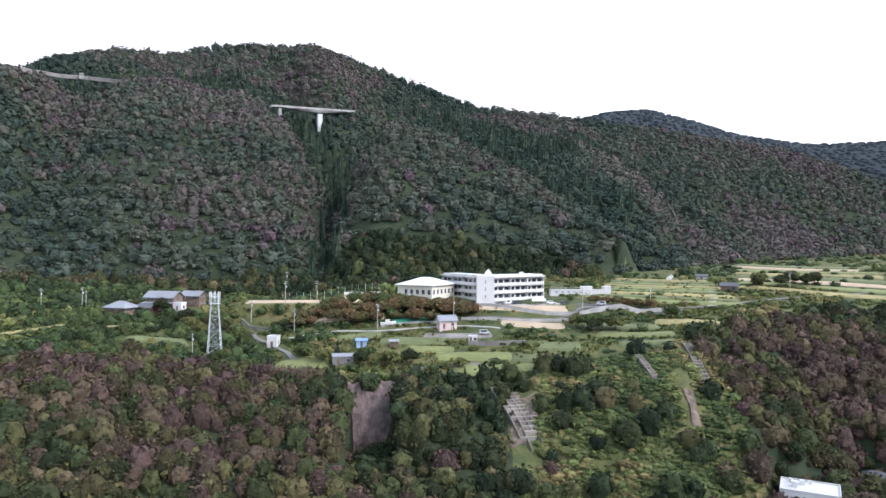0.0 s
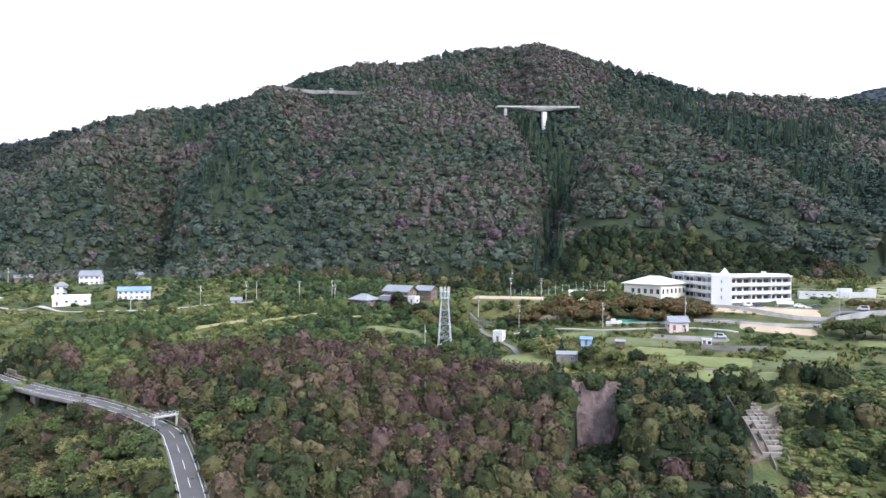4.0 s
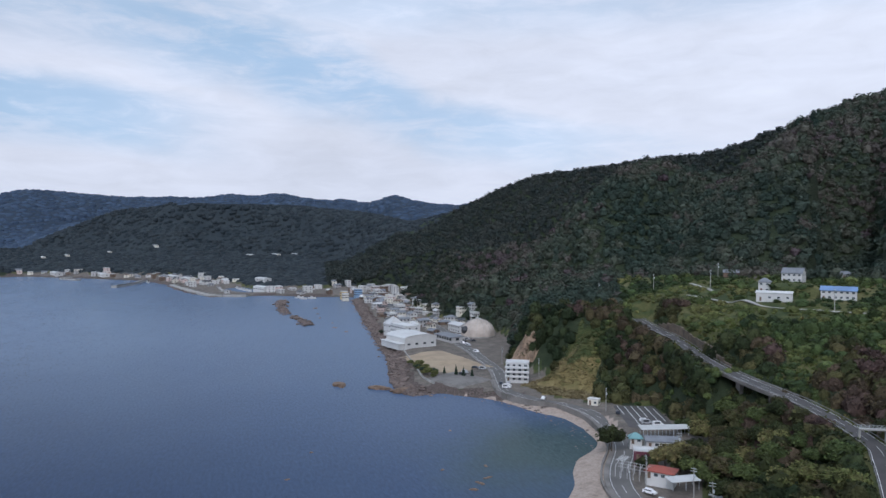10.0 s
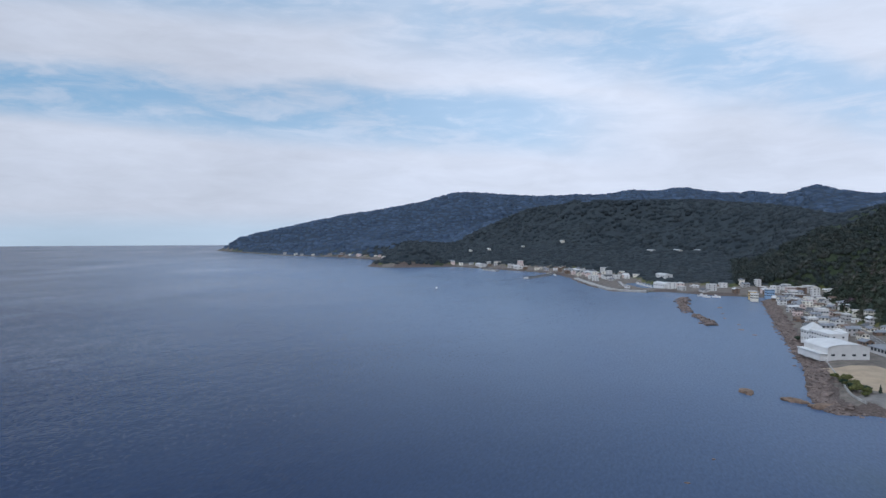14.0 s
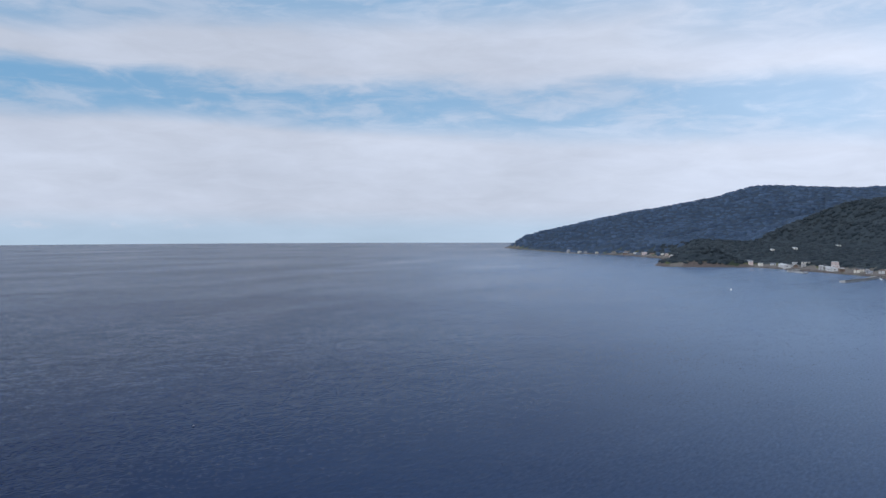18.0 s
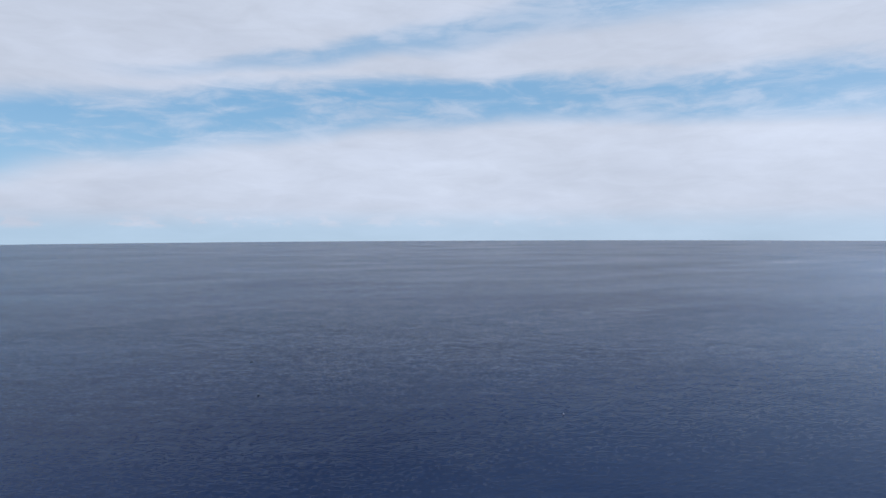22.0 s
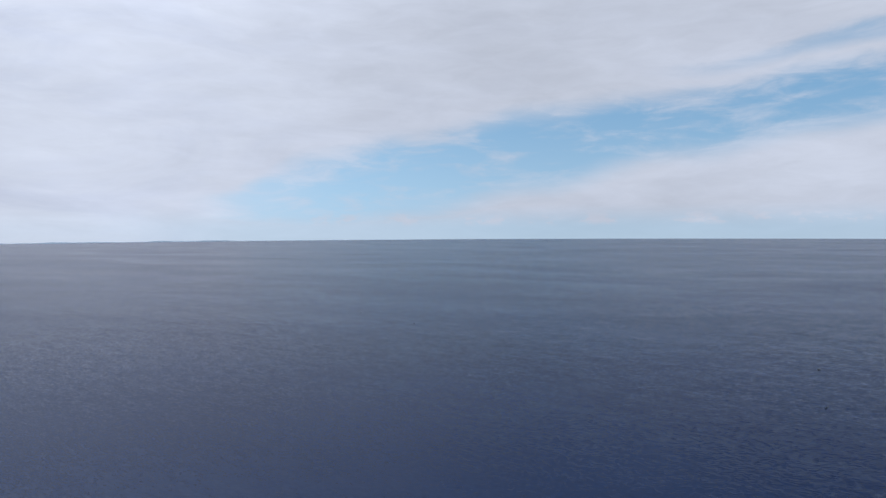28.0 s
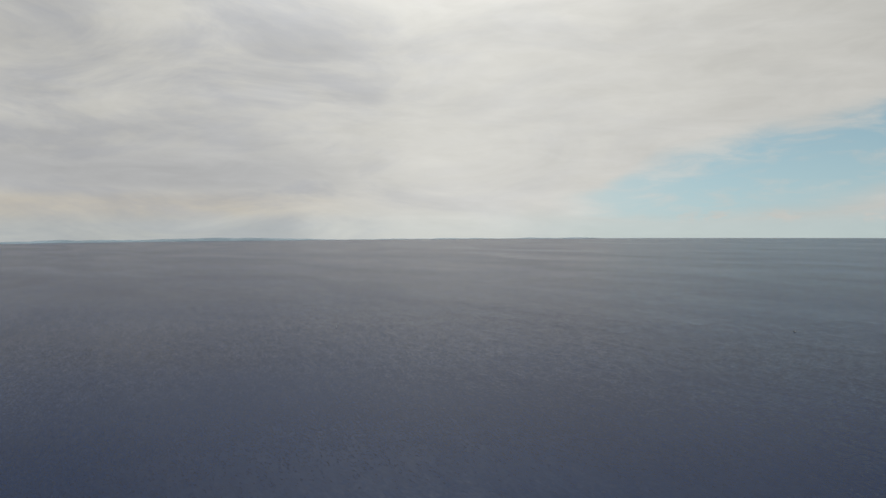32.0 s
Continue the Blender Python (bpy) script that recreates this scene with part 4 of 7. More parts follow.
def roof_mesh(kind, w, d, h, rise, over, thick=0.25):
    """A roof over a w x d plan, eaves at h: gable (ridge along x), hip, flat with a parapet, shed or vault."""
    bm = bmesh.new()
    X, Y = w / 2 + over, d / 2 + over
    if kind == "flat":
        box(bm, -w / 2 - 0.1, w / 2 + 0.1, -d / 2 - 0.1, d / 2 + 0.1, h, h + 0.25)
        for q in ((-w / 2 - 0.1, w / 2 + 0.1, -d / 2 - 0.1, -d / 2 + 0.12), (-w / 2 - 0.1, w / 2 + 0.1, d / 2 - 0.12, d / 2 + 0.1),
                  (-w / 2 - 0.1, -w / 2 + 0.12, -d / 2 + 0.12, d / 2 - 0.12), (w / 2 - 0.12, w / 2 + 0.1, -d / 2 + 0.12, d / 2 - 0.12)):
            box(bm, *q, h + 0.25, h + 0.25 + max(rise, 0.3))
        return bm
    if kind == "shed":
        prof = [(-Y, h), (Y, h + rise)]
    elif kind == "vault":
        prof = [(Y * math.cos(a), h + rise * math.sin(a)) for a in np.linspace(math.pi, 0, 13)]
    else:
        e = h - over * rise / (d / 2)
        prof = [(-Y, e), (0, h + rise), (Y, e)]
    hip = min(X * 0.75, Y) if kind == "hip" else 0
    n = len(prof)
    rows = []
    for dz in (0, -thick):
        for s in (-1, 1):
            rows.append([bm.verts.new((s * (X - (hip if 0 < i < n - 1 else 0)), py, pz + dz)) for i, (py, pz) in enumerate(prof)])
    tl, tr, bl, br = rows
    for i in range(n - 1):
        bm.faces.new((tl[i], tr[i], tr[i + 1], tl[i + 1]))
        bm.faces.new((bl[i + 1], br[i + 1], br[i], bl[i]))
        if kind != "hip":
            bm.faces.new((tl[i], tl[i + 1], bl[i + 1], bl[i]))
            bm.faces.new((tr[i + 1], tr[i], br[i], br[i + 1]))
    if kind == "hip":
        bm.faces.new((tl[0], tl[1], tl[2]))
        bm.faces.new((tr[2], tr[1], tr[0]))
        bm.faces.new((tl[2], bl[2], bl[0], tl[0]))
        bm.faces.new((tr[0], br[0], br[2], tr[2]))
    for i, j in ((0, 0), (n - 1, n - 1)):
        bm.faces.new((tl[i], bl[i], br[i], tr[i]) if i == 0 else (tr[i], br[i], bl[i], tl[i]))
    bmesh.ops.recalc_face_normals(bm, faces=bm.faces)
    return bm


def building(name, x, y, turn, w, d, h, roof, rise, wall, roof_mat, label, category="house", floors=2, cols=(3, 2), z=None, group="", win=(1.3, 1.1), far=False, over=0.5, door=True):
    t = thing(name, x, y, z, turn, label, category, group)
    bm = boxes((-w / 2, w / 2, -d / 2, d / 2, -3.0, h))
    if roof in ("gable", "vault"):
        n = 3 if roof == "gable" else 11
        prof = [(-d / 2, h), (0, h + rise), (d / 2, h)] if roof == "gable" else [(d / 2 * math.cos(a), h + rise * math.sin(a)) for a in np.linspace(math.pi, 0, n)]
        for s in (-1, 1):
            f = [bm.verts.new((s * (w / 2 - 0.02), py, pz - 0.05)) for py, pz in prof]
            bm.faces.new(f if s < 0 else f[::-1])
    elif roof == "shed":
        for s in (-1, 1):
            bm.faces.new([bm.verts.new(c) for c in ((s * (w / 2 - 0.02), -d / 2, h), (s * (w / 2 - 0.02), d / 2, h + rise - 0.05), (s * (w / 2 - 0.02), d / 2, h))])
        bm.faces.new([bm.verts.new(c) for c in ((-w / 2, d / 2 - 0.02, h), (w / 2, d / 2 - 0.02, h), (w / 2, d / 2 - 0.02, h + rise - 0.05), (-w / 2, d / 2 - 0.02, h + rise - 0.05))])
    part("wall", bm, wall, t)
    part("roof", roof_mesh(roof, w, d, h, rise, 0.0 if roof == "flat" else over), roof_mat, t)
    fh = h / floors
    for fl in range(floors):
        zz = fl * fh + fh * 0.32
        wh = min(win[1], fh * 0.55)
        for side, (length, off, n) in enumerate(((w, d / 2, cols[0]), (d, w / 2, cols[1]), (w, d / 2, cols[0] if not far else 0), (d, w / 2, cols[1]))):
            for i in range(n):
                u = (i + 0.5) / n * length - length / 2
                if door and fl == 0 and side == 0 and i == 0:
                    continue
                px, py = ((u, -off), (off, u), (-u, off), (-off, -u))[side]
                window(t, px, py, zz, min(win[0], length / n * 0.7), wh, side * 90, far)
    if door and cols[0]:
        u = 0.5 / cols[0] * w - w / 2
        part("door", boxes((u - 0.5, u + 0.5, -d / 2 - 0.06, -d / 2 + 0.02, 0.05, 2.05)), brown_wall, t)
    return t


def smooth_line(pts, step=3.0):
    """A line of places through pts, curved and evenly spaced."""
    p = np.array(pts, float)
    ext = np.vstack([2 * p[0] - p[1], p, 2 * p[-1] - p[-2]])
    out = []
    for i in range(1, len(ext) - 2):
        a, b, c, d = ext[i - 1:i + 3]
        n = max(2, int(np.linalg.norm(c - b) / step))
        for t in np.arange(n) / n:
            out.append(0.5 * (2 * b + (c - a) * t + (2 * a - 5 * b + 4 * c - d) * t * t + (3 * b - a - 3 * c + d) * t ** 3))
    out.append(p[-1])
    return np.array(out)


def sides(line_pts):
    d = np.gradient(line_pts[:, :2], axis=0)
    d /= np.linalg.norm(d, axis=1)[:, None]
    return np.stack([-d[:, 1], d[:, 0]], 1)


def ribbon(line_pts, off0, off1, z0, z1, bm=None):
    """A solid strip along a line: from off0 to off1 to its left, from z0 to z1 over it."""
    bm = bm or bmesh.new()
    s = sides(line_pts)
    rows = []
    for (x, y, z), (nx, ny) in zip(line_pts, s):
        rows.append([bm.verts.new((x + nx * o, y + ny * o, z + h)) for o, h in ((off0, z0), (off1, z0), (off1, z1), (off0, z1))])
    for a, b in zip(rows, rows[1:]):
        for i in range(4):
            bm.faces.new((a[i], a[(i + 1) % 4], b[(i + 1) % 4], b[i]))
    bm.faces.new(rows[0][::-1])
    bm.faces.new(rows[-1])
    bmesh.ops.recalc_face_normals(bm, faces=bm.faces)
    return bm


def on_ground(pts, lift=0.0, step=3.0):
    p = smooth_line([(x, y, 0) for x, y in pts], step)
    p[:, 2] = height(p[:, 0], p[:, 1]) + lift
    return p


def drape(rect, lift=0.15, step=1.2, rough=0.0, ragged=0.0, seed=0, thick=0.5, taper=0.0):
    """A patch that lies on the ground over a turned rectangle, with sides that go down into it."""
    cx, cy, hw, hd, turn_ = rect
    nu, nv = max(2, int(2 * hw / step)), max(2, int(2 * hd / step))
    U, V = np.meshgrid(np.linspace(-hw, hw, nu + 1), np.linspace(-hd, hd, nv + 1), indexing="ij")
    U = U * (1 - taper * (0.5 - 0.5 * V / hd))
    if ragged:
        f = 1 + ragged * fbm(U * 1.0 + cx, V * 1.0 + cy, 6.0, 3, seed)
        U, V = U * f, V * f
    c, s = math.cos(radians(turn_)), math.sin(radians(turn_))
    X, Y = cx + U * c - V * s, cy + U * s + V * c
    Z = height(X.ravel(), Y.ravel()).reshape(X.shape) + lift
    if rough:
        Z = Z + rough * fbm(X, Y * 1.7, 3.0, 4, seed + 5)
    Z[0, :] -= thick
    Z[-1, :] -= thick
    Z[:, 0] -= thick
    Z[:, -1] -= thick
    idx = np.arange(X.size).reshape(X.shape)
    q = np.stack([idx[:-1, :-1], idx[1:, :-1], idx[1:, 1:], idx[:-1, 1:]], -1).reshape(-1, 4)
    return np.stack([X, Y, Z], -1).reshape(-1, 3), q


def patch_thing(name, rect, mat, label, category, lift=0.15, step=1.5, rough=0.0, ragged=0.0, seed=0, kind="", group=""):
    v, q = drape(rect, lift, step, rough, ragged, seed)
    ob = new(name, mesh_from(name, v, q, mat, False))
    if name == "field" or name == "yard":
        OPEN_PLOTS.append(rect)
    return tagged(ob, label, category, group, kind)


# ---- single trees ----
def trunk_mesh(tall, r0, limbs=5, seed=0):
    g = random.Random(seed)
    bm = bmesh.new()
    lean = (g.uniform(-0.05, 0.05) * tall, g.uniform(-0.05, 0.05) * tall)
    tube(bm, (0, 0, -0.5), (lean[0], lean[1], tall), r0, r0 * 0.35, 7)
    for i in range(limbs):
        a, t = g.uniform(0, 6.28), g.uniform(0.45, 0.9)
        b = Vector((lean[0] * t, lean[1] * t, tall * t))
        tube(bm, b, b + Vector((math.cos(a), math.sin(a), g.uniform(0.5, 1.0))) * tall * g.uniform(0.25, 0.42), r0 * 0.38, r0 * 0.1, 5)
    return bm


def tree(tall, spread, leaf_mat, label, kind="broadleaf", seed=0, tint=0.5):
    """A tree of its own: a tapered trunk with limbs, and a crown of clumps and leaf sprays."""
    t = new("tree")
    part("trunk", trunk_mesh(tall * 0.62, 0.05 * tall * 0.5 + 0.06, 6, seed), bark, t)
    if kind == "conifer":
        kv, kf = cedar(8, 9)
        v = kv * (spread * 0.5, spread * 0.5, tall / 3.6) + (0, 0, tall * 0.1)
        f = kf
    else:
        V, F, base = [], [], 0
        g = np.random.default_rng(seed + 100)
        n = 9 if kind == "broadleaf" else 7
        for i in range(n):
            kv, kf = leafy(1, 12, 10, 0.16, 0.95, 0.84)
            a = 2 * math.pi * i / (n - 1) + g.uniform(-0.4, 0.4)
            o = 0 if i == 0 else spread * g.uniform(0.22, 0.36)
            r = spread * (g.uniform(0.26, 0.36) if i else 0.34)
            zz = tall * (g.uniform(0.30, 0.58) if i else 0.58)
            V.append(kv * (r, r, r * (0.85 if kind == "broadleaf" else 0.7)) + (o * math.cos(a), o * math.sin(a), zz))
            F.append(kf + base)
            base += len(kv)
        v, f = np.concatenate(V), np.concatenate(F)
    me = mesh_from("crown", v, f, leaf_mat, False, np.clip(tint + rng.uniform(-0.1, 0.1, len(v)), 0, 1))
    c = new("crown", me)
    c.parent = t
    return tagged(t, label, "tree")


def car(paint, label, van=False):
    t = new("car")
    h = 1.85 if van else 1.45
    bm = bmesh.new()
    prof = [(-2.1, 0.3), (2.1, 0.3), (2.15, 0.75), (1.2, 0.92), (0.55, h), (-1.5, h), (-2.05, 0.95)] if not van else [(-2.1, 0.3), (2.1, 0.3), (2.15, 0.85), (1.6, 1.05), (1.1, h), (-2.0, h), (-2.1, 1.0)]
    rows = [[bm.verts.new((px, s * (0.82 if pz < 1 else 0.7), pz)) for px, pz in prof] for s in (-1, 1)]
    bm.faces.new(rows[0])
    bm.faces.new(rows[1][::-1])
    for i in range(len(prof)):
        j = (i + 1) % len(prof)
        bm.faces.new((rows[0][j], rows[0][i], rows[1][i], rows[1][j]))
    bmesh.ops.recalc_face_normals(bm, faces=bm.faces)
    part("body", bm, paint, t)
    part("window_band", boxes((-1.5, 0.75, -0.79, 0.79, 0.98, h - 0.13)), glass, t)
    for wx in (-1.3, 1.35):
        for wy in (-0.74, 0.74):
            bm = bmesh.new()
            tube(bm, (wx, wy - 0.1, 0.31), (wx, wy + 0.1, 0.31), 0.31, 0.31, 12)
            part("wheel", bm, dark_metal, t)
    return tagged(t, label, "car")

# ---- roads, bridges, walls ----
PATHS = []  # places to keep clear: road lines


def road(name, pts, width, mat, label, lift=0.12, marks="", wall=0.0):
    """A road on the ground: bed, edge lines, centre dashes."""
    p = pts if isinstance(pts, np.ndarray) else on_ground(pts, lift)
    PATHS.append([(q[0], q[1], 0.0) for q in p[::3]] + [(p[-1][0], p[-1][1], 0.0)])
    ob = part(name, ribbon(p, -width / 2, width / 2, -0.4, 0.0), mat)
    tagged(ob, label, "road", kind="structure")
    if "e" in marks:
        for s in (-1, 1):
            o = s * (width / 2 - 0.45)
            part("edge_line", ribbon(p, o - 0.08, o + 0.08, -0.02, 0.012), line_paint, ob)
    if "c" in marks:
        for i in range(0, len(p) - 3, 4):
            part("centre_dash", ribbon(p[i:i + 3], -0.07, 0.07, -0.02, 0.012), line_paint, ob)
    return ob


upper = smooth_line(UPPER_ROAD, 3.0)
upper_road = road("road", upper, 6.6, asphalt, "grey two-lane hill road with white edge lines", marks="ec")
for s in (-1, 1):
    rail = tagged(new("guard_rail"), "pale steel guard rail along the hill road", "guard rail")
    off = s * 3.5
    part("rail", ribbon(upper, off - 0.05, off + 0.05, 0.5, 0.78), rail_steel, rail)
    post_me = None
    nrm = sides(upper)
    for i in range(0, len(upper), 2):
        if post_me is None:
            post_me = part("post", boxes((-0.06, 0.06, -0.06, 0.06, -0.5, 0.74)), rail_steel, rail)
            post_me.location = (upper[i][0] + nrm[i][0] * off, upper[i][1] + nrm[i][1] * off, upper[i][2])
            post_me = post_me.data
        else:
            again("post", post_me, rail, Matrix.Translation((upper[i][0] + nrm[i][0] * off, upper[i][1] + nrm[i][1] * off, upper[i][2])))

# the part of the road that stands free of the slope
span = upper[(upper[:, 0] < -192) & (upper[:, 0] > -234)]
viaduct = tagged(new("viaduct"), "weathered concrete road viaduct over a wooded gully", "viaduct")
part("girder", ribbon(span, -2.9, 2.9, -1.6, -0.42), concrete_dark, viaduct)
for s in (-1, 1):
    part("parapet", ribbon(span, s * 3.9 - 0.15, s * 3.9 + 0.15, -0.7, 0.25), concrete_dark, viaduct)
for i in range(3, len(span) - 1, 6):
    x, y, z = span[i]
    part("pier", boxes((x - 1.2, x + 1.2, y - 0.9, y + 0.9, min(ground_at(x, y), z - 3) - 1, z - 1.6)), concrete_dark, viaduct)

# retaining wall on the hill side of the road, with weathered panels
cut = upper[(upper[:, 0] < -236) & (upper[:, 0] > -330)]
wall_up = tagged(new("retaining_wall"), "brownish stone-faced retaining wall beside the hill road", "retaining wall")
for i in range(0, len(cut) - 2, 2):
    tall = (4.4 + 0.7 * math.sin(i * 0.35) + random.uniform(-0.4, 0.4)) * min(1, (i + 2) / 8, (len(cut) - i) / 8)
    part("panel", ribbon(cut[i:i + 3], -5.0 - 0.1 * (i % 4 == 0), -4.3, -0.6, tall), rock_tan, wall_up)
cut = upper[(upper[:, 0] < -136) & (upper[:, 0] > -172)]
wall_low = tagged(new("retaining_wall"), "mossy grey retaining wall above the hill road", "retaining wall")
for i in range(0, len(cut) - 2, 2):
    part("panel", ribbon(cut[i:i + 3], -5.0, -4.3, -0.6, (2.4 + random.uniform(-0.5, 0.5)) * min(1, (i + 2) / 6, (len(cut) - i) / 6)), rock_tan, wall_low)

# foot bridge over the hill road
k = int(np.argmin(np.hypot(upper[:, 0] + 151.5, upper[:, 1] - 179)))
fx, fy, fz = upper[k]
n2 = sides(upper)[k]
fb = thing("footbridge", fx, fy, fz, math.degrees(math.atan2(n2[1], n2[0])), "pale concrete footbridge over the hill road", "footbridge")
part("deck", boxes((-3.9, 3.9, -0.9, 0.9, 3.9, 4.25)), concrete, fb)
for s in (-1, 1):
    rail = part("railing", boxes((-3.9, 3.9, s * 0.85 - 0.03, s * 0.85 + 0.03, 5.0, 5.08), (-3.9, 3.9, s * 0.85 - 0.02, s * 0.85 + 0.02, 4.6, 4.66)), steel, fb)
    for i in range(8):
        part("post", boxes((-3.85 + i * 1.09, -3.77 + i * 1.09, s * 0.85 - 0.03, s * 0.85 + 0.03, 4.25, 5.0)), steel, rail)
for x in (-3.6, 3.6):
    part("pillar", boxes((x - 0.25, x + 0.25, -0.4, 0.4, -3, 3.9)), concrete, fb)

# shore road round the bay
SHORE_ROAD = [(-148, 112), (-166, 115), (-175, 115.5), (-190, 120), (-204, 128), (-221, 140.5), (-236, 148), (-254, 153.5), (-272, 156), (-291, 152.5), (-303.6, 143.5), (-322, 137.5), (-341, 142), (-372.8, 151), (-406, 155), (-440, 160), (-470, 163), (-523, 171), (-578, 176), (-680, 180)]
shore_line = on_ground(SHORE_ROAD, 0.15)
shore_line[:, 2] = np.convolve(np.pad(shore_line[:, 2], 6, mode="edge"), np.ones(13) / 13, "valid") + 0.12
shore_road = road("road", shore_line, 7.2, asphalt_old, "worn grey shore road with white lines curving round the bay", marks="ec")
walk_side = part("pavement", ribbon(shore_line, 3.65, 5.2, -0.5, 0.16), concrete_dark)
tagged(walk_side, "pale concrete pavement beside the shore road", "pavement", kind="structure")
sea_wall = tagged(new("sea_wall"), "low weathered concrete sea wall along the beach", "sea wall")
bay = shore_line[(shore_line[:, 0] < -160) & (shore_line[:, 0] > -345)]
for i in range(0, len(bay) - 3, 3):
    part("block", ribbon(bay[i:i + 4], 5.7, 6.3 + 0.05 * (i % 2), -2.6, 0.75 + 0.05 * math.sin(i)), concrete_dark, sea_wall)

# yard of the shore car park and its bay lines
lot = tagged(new("parking_lot"), "grey asphalt beach car park with long white bay lines", "parking lot", kind="structure")
lot_v, lot_q = drape((-256, 171.5, 19, 10.5, -21), 0.22, 2.0)
lot_ob = new("asphalt_sheet", mesh_from("asphalt_sheet", lot_v, lot_q, asphalt, False))
lot_ob.parent = lot
c, s = math.cos(radians(-21)), math.sin(radians(-21))
for v, u0, u1 in ((-7.6, -17, -2), (-4.6, -16, 17), (-1.6, -16.5, 8), (1.4, -16.5, 3), (4.4, -16, 16), (7.4, -12, 9)):
    a, b = (-256 + u0 * c - v * s, 171.5 + u0 * s + v * c), (-256 + u1 * c - v * s, 171.5 + u1 * s + v * c)
    part("bay_line", ribbon(on_ground([a, ((a[0] + b[0]) / 2, (a[1] + b[1]) / 2), b], 0.25, 2.0), -0.16, 0.16, -0.05, 0.02), line_paint, lot)
zebra = tagged(new("zebra_crossing"), "white zebra crossing on the shore road", "crossing", kind="structure")
for i in range(7):
    p0 = shore_line[int(np.argmin(np.hypot(shore_line[:, 0] + 214, shore_line[:, 1] - 135)))]
    m = pose(p0[0], p0[1], p0[2], 0, 0, 35) @ Matrix.Translation((0, -3.0 + i * 0.95, 0))
    bm = bmesh.new()
    box(bm, -1.6, 1.6, -0.23, 0.23, -0.02, 0.015, m)
    part("bar", bm, line_paint, zebra)

# farm lanes on the terraces
road("lane", [(-86, 308), (-80, 296), (-70, 282), (-60, 270), (-56, 262), (-50, 256)], 3.6, asphalt_old, "narrow worn lane down the terraces")
road("lane", [(-64, 286), (-44, 288), (-27, 286), (-8, 290), (8, 291), (24, 288)], 3.2, concrete, "pale concrete farm lane")
road("lane", [(10, 301), (30, 300), (52, 302), (66, 309), (98, 314), (124, 319), (160, 330), (215, 345)], 4.2, asphalt_old, "grey lane past the terraced fields")
road("lane", [(124, 319), (135, 345), (138, 372), (130, 395), (140, 420)], 3.0, concrete, "pale farm track up the terraces")
road("lane", [(-345, 262), (-318, 262), (-290, 264), (-262, 281), (-235, 298), (-205, 306)], 3.4, concrete, "pale hillside lane by the white houses")
road("lane", [(-372, 285), (-352, 280), (-338, 276)], 3.6, concrete, "pale hillside lane")
road("lane", [(-420, 232), (-405, 222), (-398, 212)], 3.2, concrete, "pale hillside lane")

# high road across the mountain: retaining wall seen above the trees, and the bridge over the gully
high = smooth_line([(-399, 640, 246), (-393, 668, 249), (-386, 700, 253), (-372, 712, 254.5), (-348, 712, 252), (-324, 707, 248.5)], 5)
high_wall = tagged(new("retaining_wall"), "long pale retaining wall of the mountain road", "retaining wall")
for i in range(0, len(high) - 2, 2):
    part("panel", ribbon(high[i:i + 3], -0.5, 0.5, -3, 0.2), concrete_dark, high_wall)
part("guard_rail", ribbon(high, -0.1, 0.1, 0.2, 0.9), rail_steel, high_wall)
hut = building("roadside_hut", -371, 708, 20, 4, 3, 2.2, "flat", 0.2, concrete, concrete, "small pale hut beside the mountain road", "hut", 1, (2, 1), z=254, far=True)

mb = tagged(new("bridge"), "slender white concrete bridge on one tall pier across a wooded gully", "bridge")
A0, A1, P0 = Vector((-176.8, 707, 223.6)), Vector((-96.9, 747.6, 225.7)), Vector((-129.5, 723, 222.1))
bm = bmesh.new()
n2 = Vector((-(A1 - A0).y, (A1 - A0).x, 0)).normalized()
rows = []
for i in range(25):
    t = i / 24
    c = A0.lerp(A1, t)
    reach = abs((c - P0).length) / 44
    deep = 1.3 + 3.4 * max(0, 1 - reach) ** 1.6
    rows.append([bm.verts.new(c + n2 * o + Vector((0, 0, h))) for o, h in ((-4, 0), (4, 0), (4, -0.8), (2.4, -deep), (-2.4, -deep), (-4, -0.8))])
for a, b in zip(rows, rows[1:]):
    for i in range(6):
        bm.faces.new((a[i], b[i], b[(i + 1) % 6], a[(i + 1) % 6]))
bm.faces.new(rows[0])
bm.faces.new(rows[-1][::-1])
bmesh.ops.recalc_face_normals(bm, faces=bm.faces)
part("deck", bm, concrete, mb)
ang = math.degrees(math.atan2((A1 - A0).y, (A1 - A0).x))
bm = bmesh.new()
box(bm, -2.4, 2.4, -2.4, 2.4, -45, -3.6, pose(*P0, 0, 0, ang))
part("pier", bm, white_wall, mb)
bm = bmesh.new()
box(bm, -1.6, 1.6, -3.0, 3.0, -14, -1.2, pose(*A0.lerp(A1, 0.1), 0, 0, ang))
part("abutment", bm, concrete, mb)
for s in (-1, 1):
    bm = bmesh.new()
    beam(bm, A0 + n2 * 3.9 * s + Vector((0, 0, 0.5)), A1 + n2 * 3.9 * s + Vector((0, 0, 0.5)), 0.2, 1.0)
    part("parapet", bm, concrete, mb)

# ---- the terraces and the school ----
def spot(az, r):
    v = bearing(az, r)
    return v.x, v.y


